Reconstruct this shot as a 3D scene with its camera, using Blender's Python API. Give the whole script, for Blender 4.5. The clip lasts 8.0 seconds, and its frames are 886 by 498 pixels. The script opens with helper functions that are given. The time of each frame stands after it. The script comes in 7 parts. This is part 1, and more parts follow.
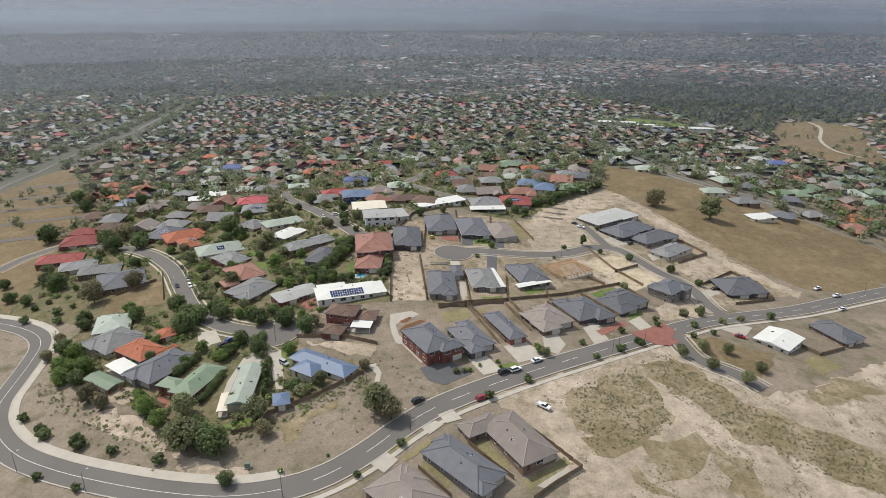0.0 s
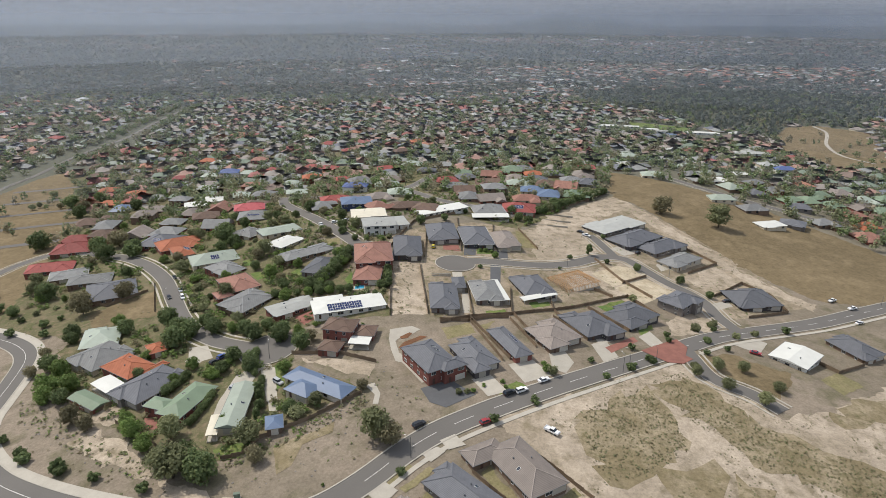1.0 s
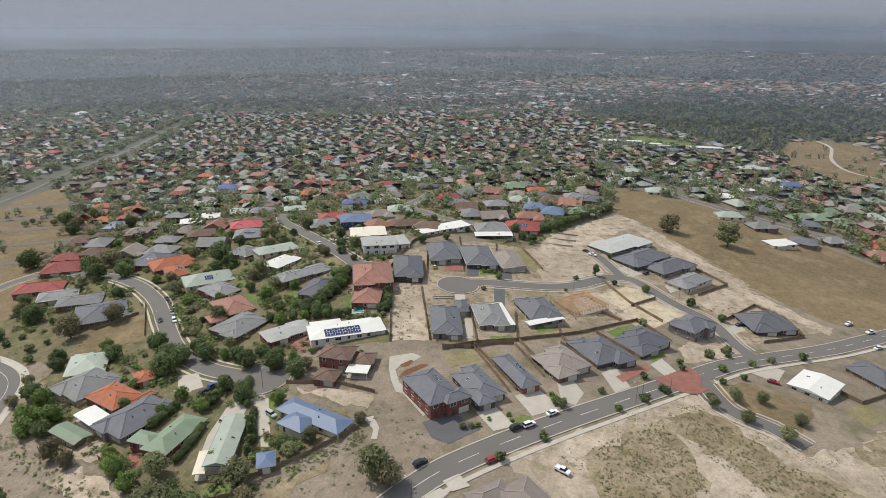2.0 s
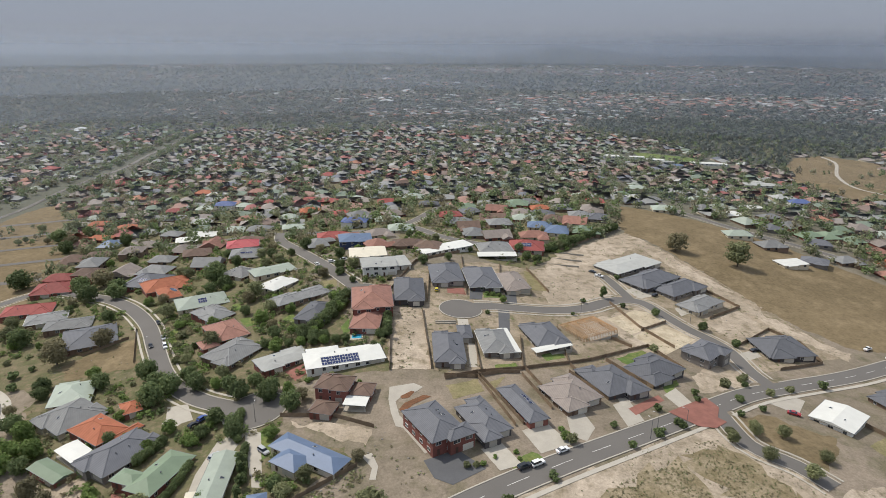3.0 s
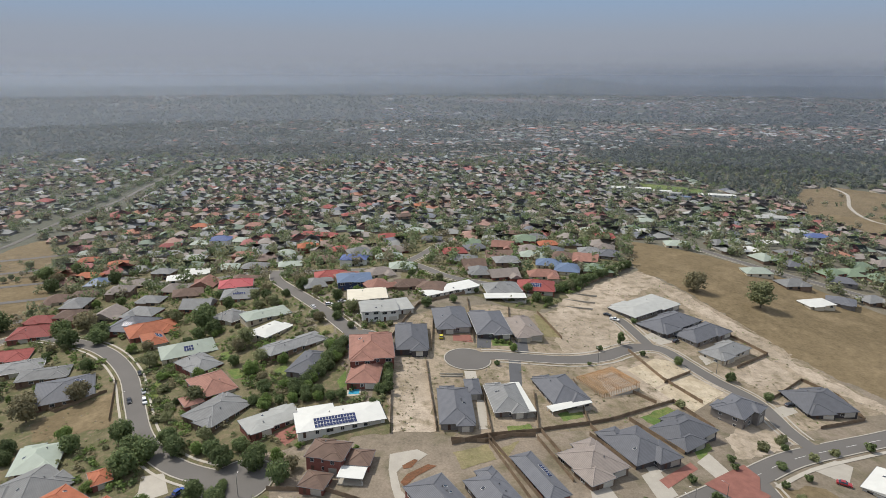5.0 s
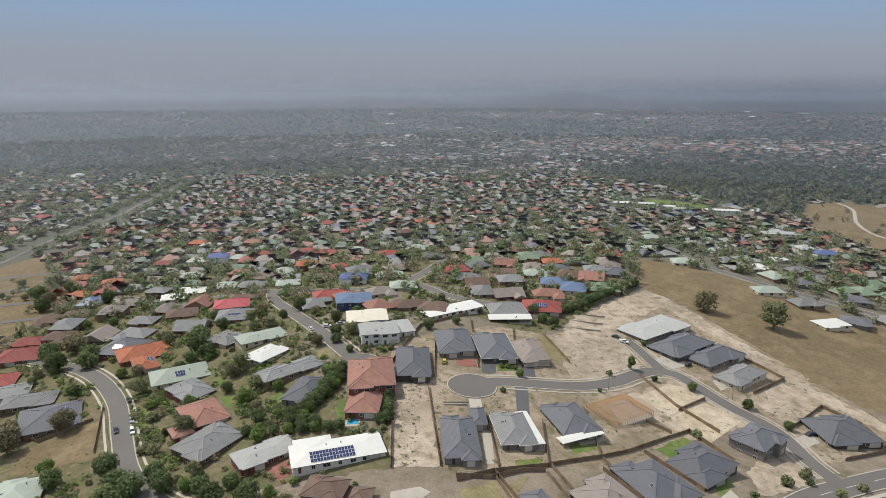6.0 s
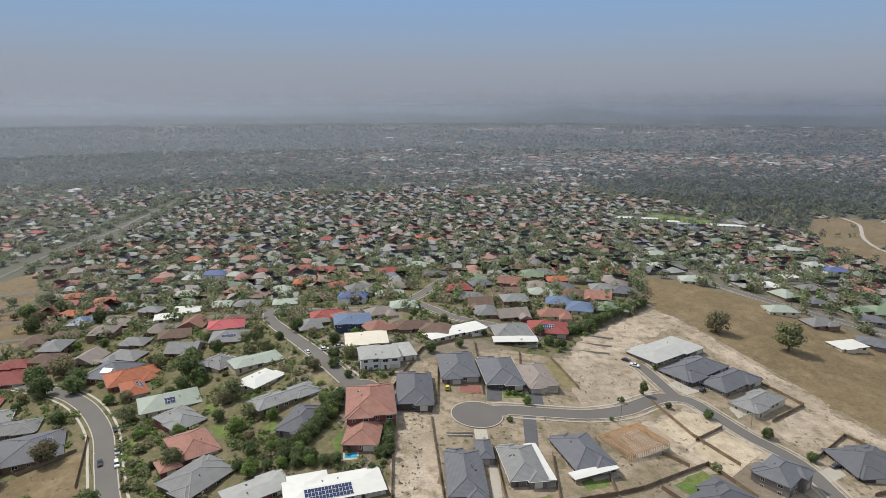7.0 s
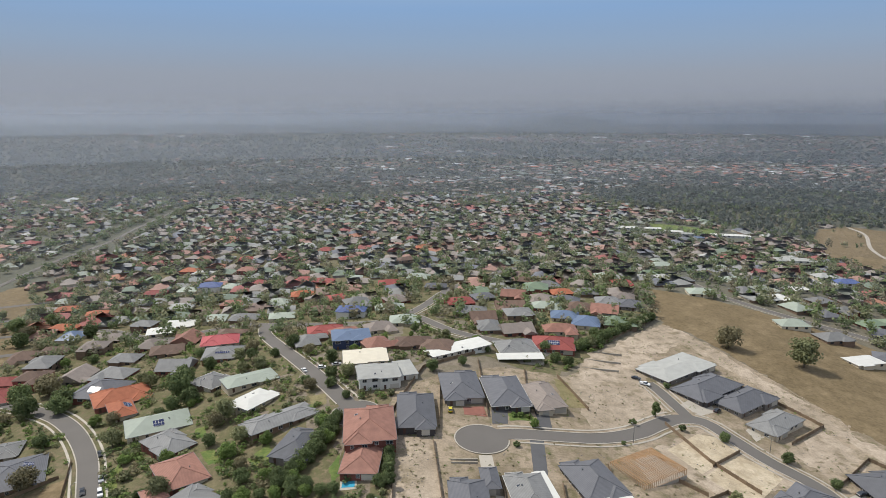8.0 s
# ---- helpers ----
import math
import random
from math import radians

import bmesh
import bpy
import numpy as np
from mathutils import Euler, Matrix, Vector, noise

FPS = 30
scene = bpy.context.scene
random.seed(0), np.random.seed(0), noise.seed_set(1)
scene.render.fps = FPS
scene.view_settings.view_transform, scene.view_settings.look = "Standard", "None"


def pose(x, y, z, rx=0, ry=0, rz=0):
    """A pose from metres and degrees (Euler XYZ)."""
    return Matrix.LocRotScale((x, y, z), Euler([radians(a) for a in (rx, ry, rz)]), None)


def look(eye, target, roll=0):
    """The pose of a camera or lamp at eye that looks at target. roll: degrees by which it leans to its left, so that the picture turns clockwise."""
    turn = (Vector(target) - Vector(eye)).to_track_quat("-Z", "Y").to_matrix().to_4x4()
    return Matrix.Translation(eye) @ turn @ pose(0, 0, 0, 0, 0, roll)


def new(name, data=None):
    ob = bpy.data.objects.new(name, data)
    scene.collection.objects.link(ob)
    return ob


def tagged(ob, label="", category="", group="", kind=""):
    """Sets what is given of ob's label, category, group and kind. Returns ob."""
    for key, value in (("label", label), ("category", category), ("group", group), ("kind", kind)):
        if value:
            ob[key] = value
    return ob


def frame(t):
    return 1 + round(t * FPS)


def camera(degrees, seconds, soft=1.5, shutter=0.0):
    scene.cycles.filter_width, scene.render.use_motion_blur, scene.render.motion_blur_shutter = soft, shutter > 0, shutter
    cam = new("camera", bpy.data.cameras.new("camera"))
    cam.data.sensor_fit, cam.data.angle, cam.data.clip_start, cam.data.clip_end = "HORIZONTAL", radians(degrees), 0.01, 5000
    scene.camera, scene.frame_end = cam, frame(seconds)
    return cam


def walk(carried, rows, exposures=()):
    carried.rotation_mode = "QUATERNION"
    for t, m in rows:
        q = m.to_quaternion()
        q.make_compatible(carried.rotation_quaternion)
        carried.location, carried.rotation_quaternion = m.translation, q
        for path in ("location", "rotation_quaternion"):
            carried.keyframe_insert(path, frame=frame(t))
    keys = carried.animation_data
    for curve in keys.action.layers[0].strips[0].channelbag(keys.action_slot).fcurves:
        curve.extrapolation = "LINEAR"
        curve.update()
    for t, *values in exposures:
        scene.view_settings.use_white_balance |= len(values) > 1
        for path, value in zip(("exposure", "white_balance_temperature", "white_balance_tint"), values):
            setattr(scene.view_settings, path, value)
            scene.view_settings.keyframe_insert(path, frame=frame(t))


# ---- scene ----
cam = camera(70.46, 8.0, soft=0.8)
PATH = [
    (0, look((4.754, -12.558, 126.290), (4.855, 80.830, 90.532), 0.04)),
    (0.5, look((4.437, -6.675, 126.186), (4.544, 86.725, 90.460), 0.12)),
    (1, look((4.093, -0.696, 125.967), (4.125, 92.834, 90.582), 0.15)),
    (1.5, look((3.677, 5.184, 125.935), (3.682, 99.038, 91.420), 0.19)),
    (3, look((2.496, 22.856, 125.656), (2.370, 117.824, 94.335), 0.16)),
    (3.5, look((2.161, 28.511, 125.717), (1.930, 123.828, 95.475), 0.14)),
    (4, look((1.712, 34.345, 125.633), (1.437, 130.000, 96.476), 0.11)),
    (4.5, look((1.317, 40.115, 125.625), (0.965, 136.090, 97.543), 0.09)),
    (6, look((-0.421, 57.586, 125.356), (-0.857, 154.446, 100.497), 0.02)),
    (6.5, look((-1.039, 63.939, 125.180), (-1.484, 161.065, 101.381), -0.01)),
    (7, look((-1.836, 70.224, 125.026), (-2.251, 167.611, 102.318), 0.00)),
    (7.5, look((-2.649, 76.413, 124.850), (-3.042, 173.993, 102.989), -0.01)),
    (8, look((-3.067, 82.529, 124.626), (-3.427, 180.218, 103.255), -0.03)),
]
walk(cam, PATH)


HILLS = [
    (-104, 169, 71, -0.3),
    (0, 169, 71, 2.4),
    (65, 156, 71, 0.8),
    (123, 195, 71, 1.6),
    (-130, 273, 71, -0.4),
    (-26, 260, 71, 0.9),
    (65, 267, 71, -1.7),
    (143, 280, 71, -5.7),
    (-26, 352, 71, 3.4),
    (78, 365, 71, -3.0),
    (182, 417, 71, 1.6),
    (-78, 391, 91, 2.7),
    (-247, 521, 110, -2.1),
    (-312, 443, 110, 4.3),
    (143, 521, 110, 5.7),
    (260, 547, 110, 9.4),
    (-117, 599, 110, -3.4),
    (378, 625, 110, 8.9),
    (547, 847, 110, -1.7),
    (26, 495, 110, 0.1),
]


def terrain(x, y):
    """The height of the bare ground: one broad hill, smaller swells, and a plain that climbs a little far off."""
    z = -36.9 + 43.2 * math.exp(-((x - 15.6) / 256.0) ** 2 - ((y - 288.7) / 402.0) ** 2)
    for hx, hy, size, height in HILLS:
        d = ((x - hx) ** 2 + (y - hy) ** 2) / size ** 2
        if d < 9:
            z += height * math.exp(-d)
    far = min(1.0, max(0.0, (math.hypot(x, y) - 1500) / 3000))
    z += 70 * far * far * (3 - 2 * far)
    z += 62 * math.exp(-((x - 830) / 330) ** 2 - ((y - 4500) / 500) ** 2) + 26 * math.exp(-((x + 500) / 500) ** 2 - ((y - 4600) / 300) ** 2)
    return z

# ---- light ----
SUN_DIR = Vector((-0.62, 0.34, 0.95)).normalized()
SKY = 0.16
world = bpy.data.worlds.new("sky")
scene.world = world
world.use_nodes = True
wn = world.node_tree.nodes
sky = wn.new("ShaderNodeTexSky")
sky.sky_type = "NISHITA"
sky.sun_disc = False
sky.sun_elevation = math.asin(SUN_DIR.z)
sky.sun_rotation = math.atan2(SUN_DIR.x, SUN_DIR.y)
sky.air_density, sky.dust_density, sky.ozone_density = 1.0, 1.2, 2.0
# haze lies along the whole horizon and thins out with height
wl = world.node_tree.links
up = wn.new("ShaderNodeSeparateXYZ")
wl.new(wn.new("ShaderNodeTexCoord").outputs["Generated"], up.inputs[0])
haze = wn.new("ShaderNodeValToRGB")
haze.color_ramp.elements[0].position, haze.color_ramp.elements[0].color = 0.0, (0.262, 0.278, 0.318, 1)
haze.color_ramp.elements[1].position, haze.color_ramp.elements[1].color = 0.15, (0.200, 0.318, 0.510, 1)
high = haze.color_ramp.elements.new(0.5)
high.color = (0.60, 0.62, 0.66, 1)
upper = haze.color_ramp.elements.new(0.1)
upper.color = (0.235, 0.318, 0.440, 1)
middle = haze.color_ramp.elements.new(0.055)
middle.color = (0.262, 0.296, 0.356, 1)
wl.new(up.outputs["Z"], haze.inputs[0])
lift = wn.new("ShaderNodeVectorMath")
lift.operation = "SCALE"
lift.inputs["Scale"].default_value = 1 / SKY
wl.new(haze.outputs["Color"], lift.inputs[0])
clear = wn.new("ShaderNodeMapRange")
clear.inputs["From Min"].default_value, clear.inputs["From Max"].default_value = 0.12, 0.7
clear.inputs["To Max"].default_value = 0.35
wl.new(up.outputs["Z"], clear.inputs["Value"])
blend = wn.new("ShaderNodeMix")
blend.data_type = "RGBA"
wl.new(clear.outputs[0], blend.inputs[0])
wl.new(lift.outputs["Vector"], blend.inputs[6])
wl.new(sky.outputs[0], blend.inputs[7])
wl.new(blend.outputs[2], wn["Background"].inputs[0])
wn["Background"].inputs[1].default_value = SKY
sun = new("sun", bpy.data.lights.new("sun", "SUN"))
sun.data.energy, sun.data.angle, sun.data.color = 3.0, radians(0.6), (1.0, 0.95, 0.87)
sun.matrix_world = look(SUN_DIR * 800, (0, 0, 0))
scene.view_settings.exposure = 0.24


# ---- materials ----
def rgb(r, g, b):
    """Linear colour from 8-bit display values."""
    return tuple((c / 255 / 12.92) if c <= 10 else ((c / 255 + 0.055) / 1.055) ** 2.4 for c in (r, g, b)) + (1.0,)


def shade(c, k):
    return tuple(min(1.0, v * k) for v in c[:3]) + (1.0,)


def material(name, colour, rough=0.8, metal=0.0, grain=6.0, patch=0.25, amount=0.25, other=None, per_object=0.15, bump=0.3, spec=0.3, world_space=False, courses=0.0):
    """A surface with fine grain, broad stains and a slight change from piece to piece."""
    m = bpy.data.materials.new(name)
    m.use_nodes = True
    n, l = m.node_tree.nodes, m.node_tree.links
    b = n["Principled BSDF"]
    b.inputs["Roughness"].default_value, b.inputs["Metallic"].default_value = rough, metal
    b.inputs["Specular IOR Level"].default_value = spec
    if world_space:
        co = n.new("ShaderNodeNewGeometry").outputs["Position"]
    else:
        co = n.new("ShaderNodeTexCoord").outputs["Object"]
    fine, broad = n.new("ShaderNodeTexNoise"), n.new("ShaderNodeTexNoise")
    fine.inputs["Scale"].default_value, fine.inputs["Detail"].default_value = grain, 6
    broad.inputs["Scale"].default_value, broad.inputs["Detail"].default_value = patch, 5
    l.new(co, fine.inputs["Vector"]), l.new(co, broad.inputs["Vector"])
    ramp = n.new("ShaderNodeMapRange")
    ramp.inputs["From Min"].default_value, ramp.inputs["From Max"].default_value = 0.35, 0.65
    l.new(broad.outputs["Fac"], ramp.inputs["Value"])
    mix = n.new("ShaderNodeMix")
    mix.data_type = "RGBA"
    mix.inputs[6].default_value = colour
    mix.inputs[7].default_value = other or shade(colour, 1 - amount)
    l.new(ramp.outputs[0], mix.inputs[0])
    val = n.new("ShaderNodeMapRange")
    val.inputs["To Min"].default_value, val.inputs["To Max"].default_value = 1 - amount, 1 + amount
    l.new(fine.outputs["Fac"], val.inputs["Value"])
    value_in = val.outputs[0]
    if per_object:
        info = n.new("ShaderNodeObjectInfo")
        r = n.new("ShaderNodeMapRange")
        r.inputs["To Min"].default_value, r.inputs["To Max"].default_value = 1 - per_object, 1 + per_object
        l.new(info.outputs["Random"], r.inputs["Value"])
        mul = n.new("ShaderNodeMath")
        mul.operation = "MULTIPLY"
        l.new(value_in, mul.inputs[0]), l.new(r.outputs[0], mul.inputs[1])
        value_in = mul.outputs[0]
    if courses:
        # rows of tiles lie level, one above the other
        sep, wave, row = n.new("ShaderNodeSeparateXYZ"), n.new("ShaderNodeMath"), n.new("ShaderNodeMapRange")
        l.new(co, sep.inputs[0])
        times = n.new("ShaderNodeMath")
        times.operation, wave.operation = "MULTIPLY", "SINE"
        times.inputs[1].default_value = math.tau / courses
        l.new(sep.outputs["Z"], times.inputs[0]), l.new(times.outputs[0], wave.inputs[0])
        row.inputs["From Min"].default_value, row.inputs["To Min"].default_value, row.inputs["To Max"].default_value = -1, 0.86, 1.08
        l.new(wave.outputs[0], row.inputs["Value"])
        rows_mul = n.new("ShaderNodeMath")
        rows_mul.operation = "MULTIPLY"
        l.new(value_in, rows_mul.inputs[0]), l.new(row.outputs[0], rows_mul.inputs[1])
        value_in = rows_mul.outputs[0]
    hsv = n.new("ShaderNodeHueSaturation")
    l.new(value_in, hsv.inputs["Value"])
    l.new(mix.outputs[2], hsv.inputs["Color"])
    l.new(hsv.outputs[0], b.inputs["Base Color"])
    if bump:
        bp = n.new("ShaderNodeBump")
        bp.inputs["Strength"].default_value, bp.inputs["Distance"].default_value = bump, 0.06
        l.new(fine.outputs["Fac"], bp.inputs["Height"])
        l.new(bp.outputs[0], b.inputs["Normal"])
    return m


def leaf_material(name, colour, other, see=0.25):
    """Foliage: each clump a little different, some light coming through."""
    m = bpy.data.materials.new(name)
    m.use_nodes = True
    n, l = m.node_tree.nodes, m.node_tree.links
    b = n["Principled BSDF"]
    b.inputs["Roughness"].default_value = 0.7
    b.inputs["Specular IOR Level"].default_value = 0.2
    geo, info = n.new("ShaderNodeNewGeometry"), n.new("ShaderNodeObjectInfo")
    mix = n.new("ShaderNodeMix")
    mix.data_type = "RGBA"
    mix.inputs[6].default_value, mix.inputs[7].default_value = colour, other
    l.new(geo.outputs["Random Per Island"], mix.inputs[0])
    r = n.new("ShaderNodeMapRange")
    r.inputs["To Min"].default_value, r.inputs["To Max"].default_value = 0.88, 1.5
    l.new(info.outputs["Random"], r.inputs["Value"])
    hsv = n.new("ShaderNodeHueSaturation")
    l.new(r.outputs[0], hsv.inputs["Value"]), l.new(mix.outputs[2], hsv.inputs["Color"])
    l.new(hsv.outputs[0], b.inputs["Base Color"])
    t, s = n.new("ShaderNodeBsdfTranslucent"), n.new("ShaderNodeMixShader")
    l.new(hsv.outputs[0], t.inputs["Color"])
    s.inputs[0].default_value = see
    l.new(b.outputs[0], s.inputs[1]), l.new(t.outputs[0], s.inputs[2])
    l.new(s.outputs[0], n["Material Output"].inputs[0])
    return m


def ground_material(name, a, b, c, scale=0.02, speck=1.2, beyond=None):
    """Bare and grassy ground in drifts: three tones by broad noise, tufts by fine noise."""
    m = bpy.data.materials.new(name)
    m.use_nodes = True
    n, l = m.node_tree.nodes, m.node_tree.links
    p = n["Principled BSDF"]
    p.inputs["Roughness"].default_value, p.inputs["Specular IOR Level"].default_value = 0.95, 0.1
    co = n.new("ShaderNodeNewGeometry").outputs["Position"]

    def noise_node(s, detail, rough=0.6):
        t = n.new("ShaderNodeTexNoise")
        t.inputs["Scale"].default_value, t.inputs["Detail"].default_value, t.inputs["Roughness"].default_value = s, detail, rough
        l.new(co, t.inputs["Vector"])
        return t.outputs["Fac"]

    def ranged(v, lo, hi):
        t = n.new("ShaderNodeMapRange")
        t.inputs["From Min"].default_value, t.inputs["From Max"].default_value = lo, hi
        l.new(v, t.inputs["Value"])
        return t.outputs[0]

    def mixed(f, x, y, blend="MIX"):
        t = n.new("ShaderNodeMix")
        t.data_type, t.blend_type = "RGBA", blend
        l.new(f, t.inputs[0])
        for sock, v in ((t.inputs[6], x), (t.inputs[7], y)):
            if isinstance(v, tuple):
                sock.default_value = v
            else:
                l.new(v, sock)
        return t.outputs[2]

    broad = noise_node(scale, 8, 0.62)
    mid = noise_node(scale * 5, 6)
    fine = noise_node(speck, 5, 0.7)
    col = mixed(ranged(broad, 0.42, 0.58), a, b)
    col = mixed(ranged(mid, 0.5, 0.68), col, c)
    # ground greys with distance: haze put into its colour
    if beyond:
        sep = n.new("ShaderNodeSeparateXYZ")
        l.new(co, sep.inputs[0])
        col = mixed(ranged(sep.outputs["Y"], 260, 620), col, beyond)
    dark = n.new("ShaderNodeMapRange")
    dark.inputs["To Min"].default_value, dark.inputs["To Max"].default_value = 0.62, 1.38
    both = n.new("ShaderNodeMath")
    both.operation = "MULTIPLY_ADD"
    both.inputs[1].default_value = 0.55
    half = n.new("ShaderNodeMath")
    half.operation = "MULTIPLY"
    half.inputs[1].default_value = 0.45
    l.new(noise_node(0.22, 6, 0.7), half.inputs[0])
    l.new(fine, both.inputs[0]), l.new(half.outputs[0], both.inputs[2])
    sharp = n.new("ShaderNodeMapRange")
    sharp.inputs["From Min"].default_value, sharp.inputs["From Max"].default_value = 0.3, 0.7
    l.new(both.outputs[0], sharp.inputs["Value"])
    l.new(sharp.outputs[0], dark.inputs["Value"])
    hsv = n.new("ShaderNodeHueSaturation")
    l.new(dark.outputs[0], hsv.inputs["Value"]), l.new(col, hsv.inputs["Color"])
    l.new(hsv.outputs[0], p.inputs["Base Color"])
    bp = n.new("ShaderNodeBump")
    bp.inputs["Strength"].default_value, bp.inputs["Distance"].default_value = 0.5, 0.25
    l.new(fine, bp.inputs["Height"]), l.new(bp.outputs[0], p.inputs["Normal"])
    return m


M_GROUND = ground_material("dry_ground", rgb(136, 124, 109), rgb(122, 112, 97), rgb(106, 100, 80), beyond=rgb(98, 98, 86))
M_DIRT = ground_material("bare_dirt", rgb(172, 158, 140), rgb(152, 139, 121), rgb(128, 117, 97), 0.035)
M_SCRUB = ground_material("weedy_ground", rgb(124, 112, 87), rgb(146, 133, 110), rgb(110, 102, 76), 0.08)
M_FIELD = ground_material("dry_field", rgb(118, 104, 80), rgb(110, 97, 74), rgb(128, 113, 88), 0.012, 0.6)
M_LAWN = ground_material("lawn", rgb(92, 112, 62), rgb(112, 118, 70), rgb(84, 104, 56), 0.1)
M_STRAW = ground_material("straw_lawn", rgb(134, 124, 94), rgb(124, 117, 86), rgb(116, 111, 78), 0.1)
M_YARD = ground_material("yard_soil", rgb(154, 140, 121), rgb(130, 118, 99), rgb(108, 102, 78), 0.05)
M_GARDEN = ground_material("garden_ground", rgb(108, 102, 78), rgb(94, 94, 66), rgb(124, 110, 90), 0.09, 2.0)
M_MULCH = ground_material("mulch", rgb(120, 84, 62), rgb(108, 78, 58), rgb(96, 76, 60), 0.2)
M_ASPHALT = material("asphalt", rgb(106, 102, 97), 0.9, grain=3, patch=0.06, amount=0.1, per_object=0, world_space=True, bump=0.15)
M_CONCRETE = material("concrete", rgb(172, 165, 152), 0.85, grain=2, patch=0.3, amount=0.1, per_object=0.06, world_space=True, bump=0.15)
M_DARKCONC = material("dark_concrete", rgb(88, 88, 89), 0.8, grain=2, patch=0.3, amount=0.1, per_object=0.05, bump=0.1, world_space=True)
M_PAVER = material("red_pavers", rgb(142, 96, 84), 0.85, grain=4, patch=0.4, amount=0.18, per_object=0.05, world_space=True)
M_BALLAST = material("rail_ballast", rgb(128, 122, 114), 0.95, grain=4, patch=0.1, amount=0.2, per_object=0, world_space=True)
M_LINE = material("road_paint", rgb(215, 213, 206), 0.7, grain=8, patch=1, amount=0.12, per_object=0, bump=0)
M_SAND = ground_material("levelled_sand", rgb(186, 173, 150), rgb(176, 162, 138), rgb(164, 150, 126), 0.06)
ROOFS = {
    "slate": material("slate_roof", rgb(102, 103, 107), 0.7, courses=0.16, grain=5, patch=0.35, amount=0.14, per_object=0.14),
    "grey": material("grey_roof", rgb(126, 126, 124), 0.7, courses=0.16, grain=5, patch=0.35, amount=0.16, per_object=0.16),
    "pale": material("pale_grey_roof", rgb(166, 166, 160), 0.6, grain=5, patch=0.3, amount=0.12, per_object=0.14),
    "taupe": material("taupe_roof", rgb(136, 126, 118), 0.75, courses=0.16, grain=5, patch=0.35, amount=0.14, per_object=0.12),
    "brown": material("brown_roof", rgb(112, 92, 80), 0.8, courses=0.16, grain=5, patch=0.35, amount=0.2, per_object=0.18),
    "orange": material("orange_tile_roof", rgb(170, 104, 76), 0.8, courses=0.16, grain=6, patch=0.4, amount=0.2, per_object=0.12),
    "terra": material("terracotta_roof", rgb(150, 110, 96), 0.8, courses=0.16, grain=6, patch=0.4, amount=0.2, per_object=0.15),
    "red": material("red_roof", rgb(148, 78, 72), 0.75, courses=0.16, grain=6, patch=0.4, amount=0.18, per_object=0.18),
    "pink": material("pinkish_red_roof", rgb(172, 84, 86), 0.65, grain=6, patch=0.4, amount=0.12, per_object=0.08),
    "green": material("green_roof", rgb(116, 131, 108), 0.6, grain=5, patch=0.3, amount=0.12, per_object=0.12),
    "sage": material("sage_roof", rgb(156, 164, 150), 0.55, grain=5, patch=0.3, amount=0.1, per_object=0.1),
    "blue": material("blue_roof", rgb(98, 114, 138), 0.5, grain=5, patch=0.3, amount=0.1, per_object=0.08),
    "navy": material("navy_roof", rgb(84, 98, 140), 0.6, grain=5, patch=0.3, amount=0.12, per_object=0.1),
    "white": material("white_roof", rgb(206, 205, 197), 0.5, grain=4, patch=0.3, amount=0.07, per_object=0.05, bump=0.1),
    "cream": material("cream_roof", rgb(206, 198, 178), 0.55, grain=4, patch=0.3, amount=0.08, per_object=0.05, bump=0.1),
}
CAPS = {k: material(k + "_ridge_tile", shade(rgb(*v), 1.14), 0.7, grain=6, patch=0.5, amount=0.12, per_object=0.1) for k, v in dict(slate=(92, 93, 97), grey=(130, 130, 128), taupe=(142, 132, 124)).items()}
WALLS = {
    "brick": material("red_brick_wall", rgb(132, 84, 74), 0.9, grain=8, patch=0.8, amount=0.2, per_object=0.15),
    "brown": material("brown_brick_wall", rgb(124, 104, 88), 0.9, grain=8, patch=0.8, amount=0.2, per_object=0.15),
    "grey": material("grey_brick_wall", rgb(128, 122, 116), 0.9, grain=8, patch=0.8, amount=0.18, per_object=0.15),
    "cream": material("cream_render_wall", rgb(196, 184, 162), 0.85, grain=5, patch=0.5, amount=0.1, per_object=0.1),
    "white": material("white_render_wall", rgb(216, 214, 206), 0.8, grain=5, patch=0.5, amount=0.07, per_object=0.05),
    "dark": material("charcoal_wall", rgb(82, 78, 78), 0.85, grain=6, patch=0.6, amount=0.15, per_object=0.1),
    "navy": material("navy_weatherboard", rgb(58, 68, 96), 0.8, grain=6, patch=0.6, amount=0.12, per_object=0.05),
}
M_GLASS = material("window_glass", rgb(48, 54, 62), 0.08, grain=1, patch=0.2, amount=0.2, bump=0, spec=0.8)
M_FRAME = material("white_paint", rgb(206, 204, 198), 0.5, grain=6, patch=1, amount=0.06, bump=0)
M_GARAGE = material("garage_steel", rgb(186, 180, 168), 0.5, grain=3, patch=0.5, amount=0.08, per_object=0.3, bump=0.05)
M_DOOR = material("door_paint", rgb(88, 66, 56), 0.5, grain=6, patch=0.6, amount=0.15)
M_METAL = material("grey_metal", rgb(120, 122, 124), 0.4, 0.7, amount=0.1, bump=0)
M_FENCE = material("paling_timber", rgb(132, 114, 94), 0.9, grain=5, patch=0.5, amount=0.25, per_object=0.2)
M_TIMBER = material("fresh_pine", rgb(180, 144, 106), 0.8, grain=6, patch=0.8, amount=0.15, per_object=0.15)
M_BARK = material("bark", rgb(110, 98, 84), 0.95, grain=6, patch=0.8, amount=0.3)
M_SOLAR = material("solar_cell", rgb(34, 44, 82), 0.12, grain=2, patch=0.5, amount=0.15, bump=0, spec=0.7)
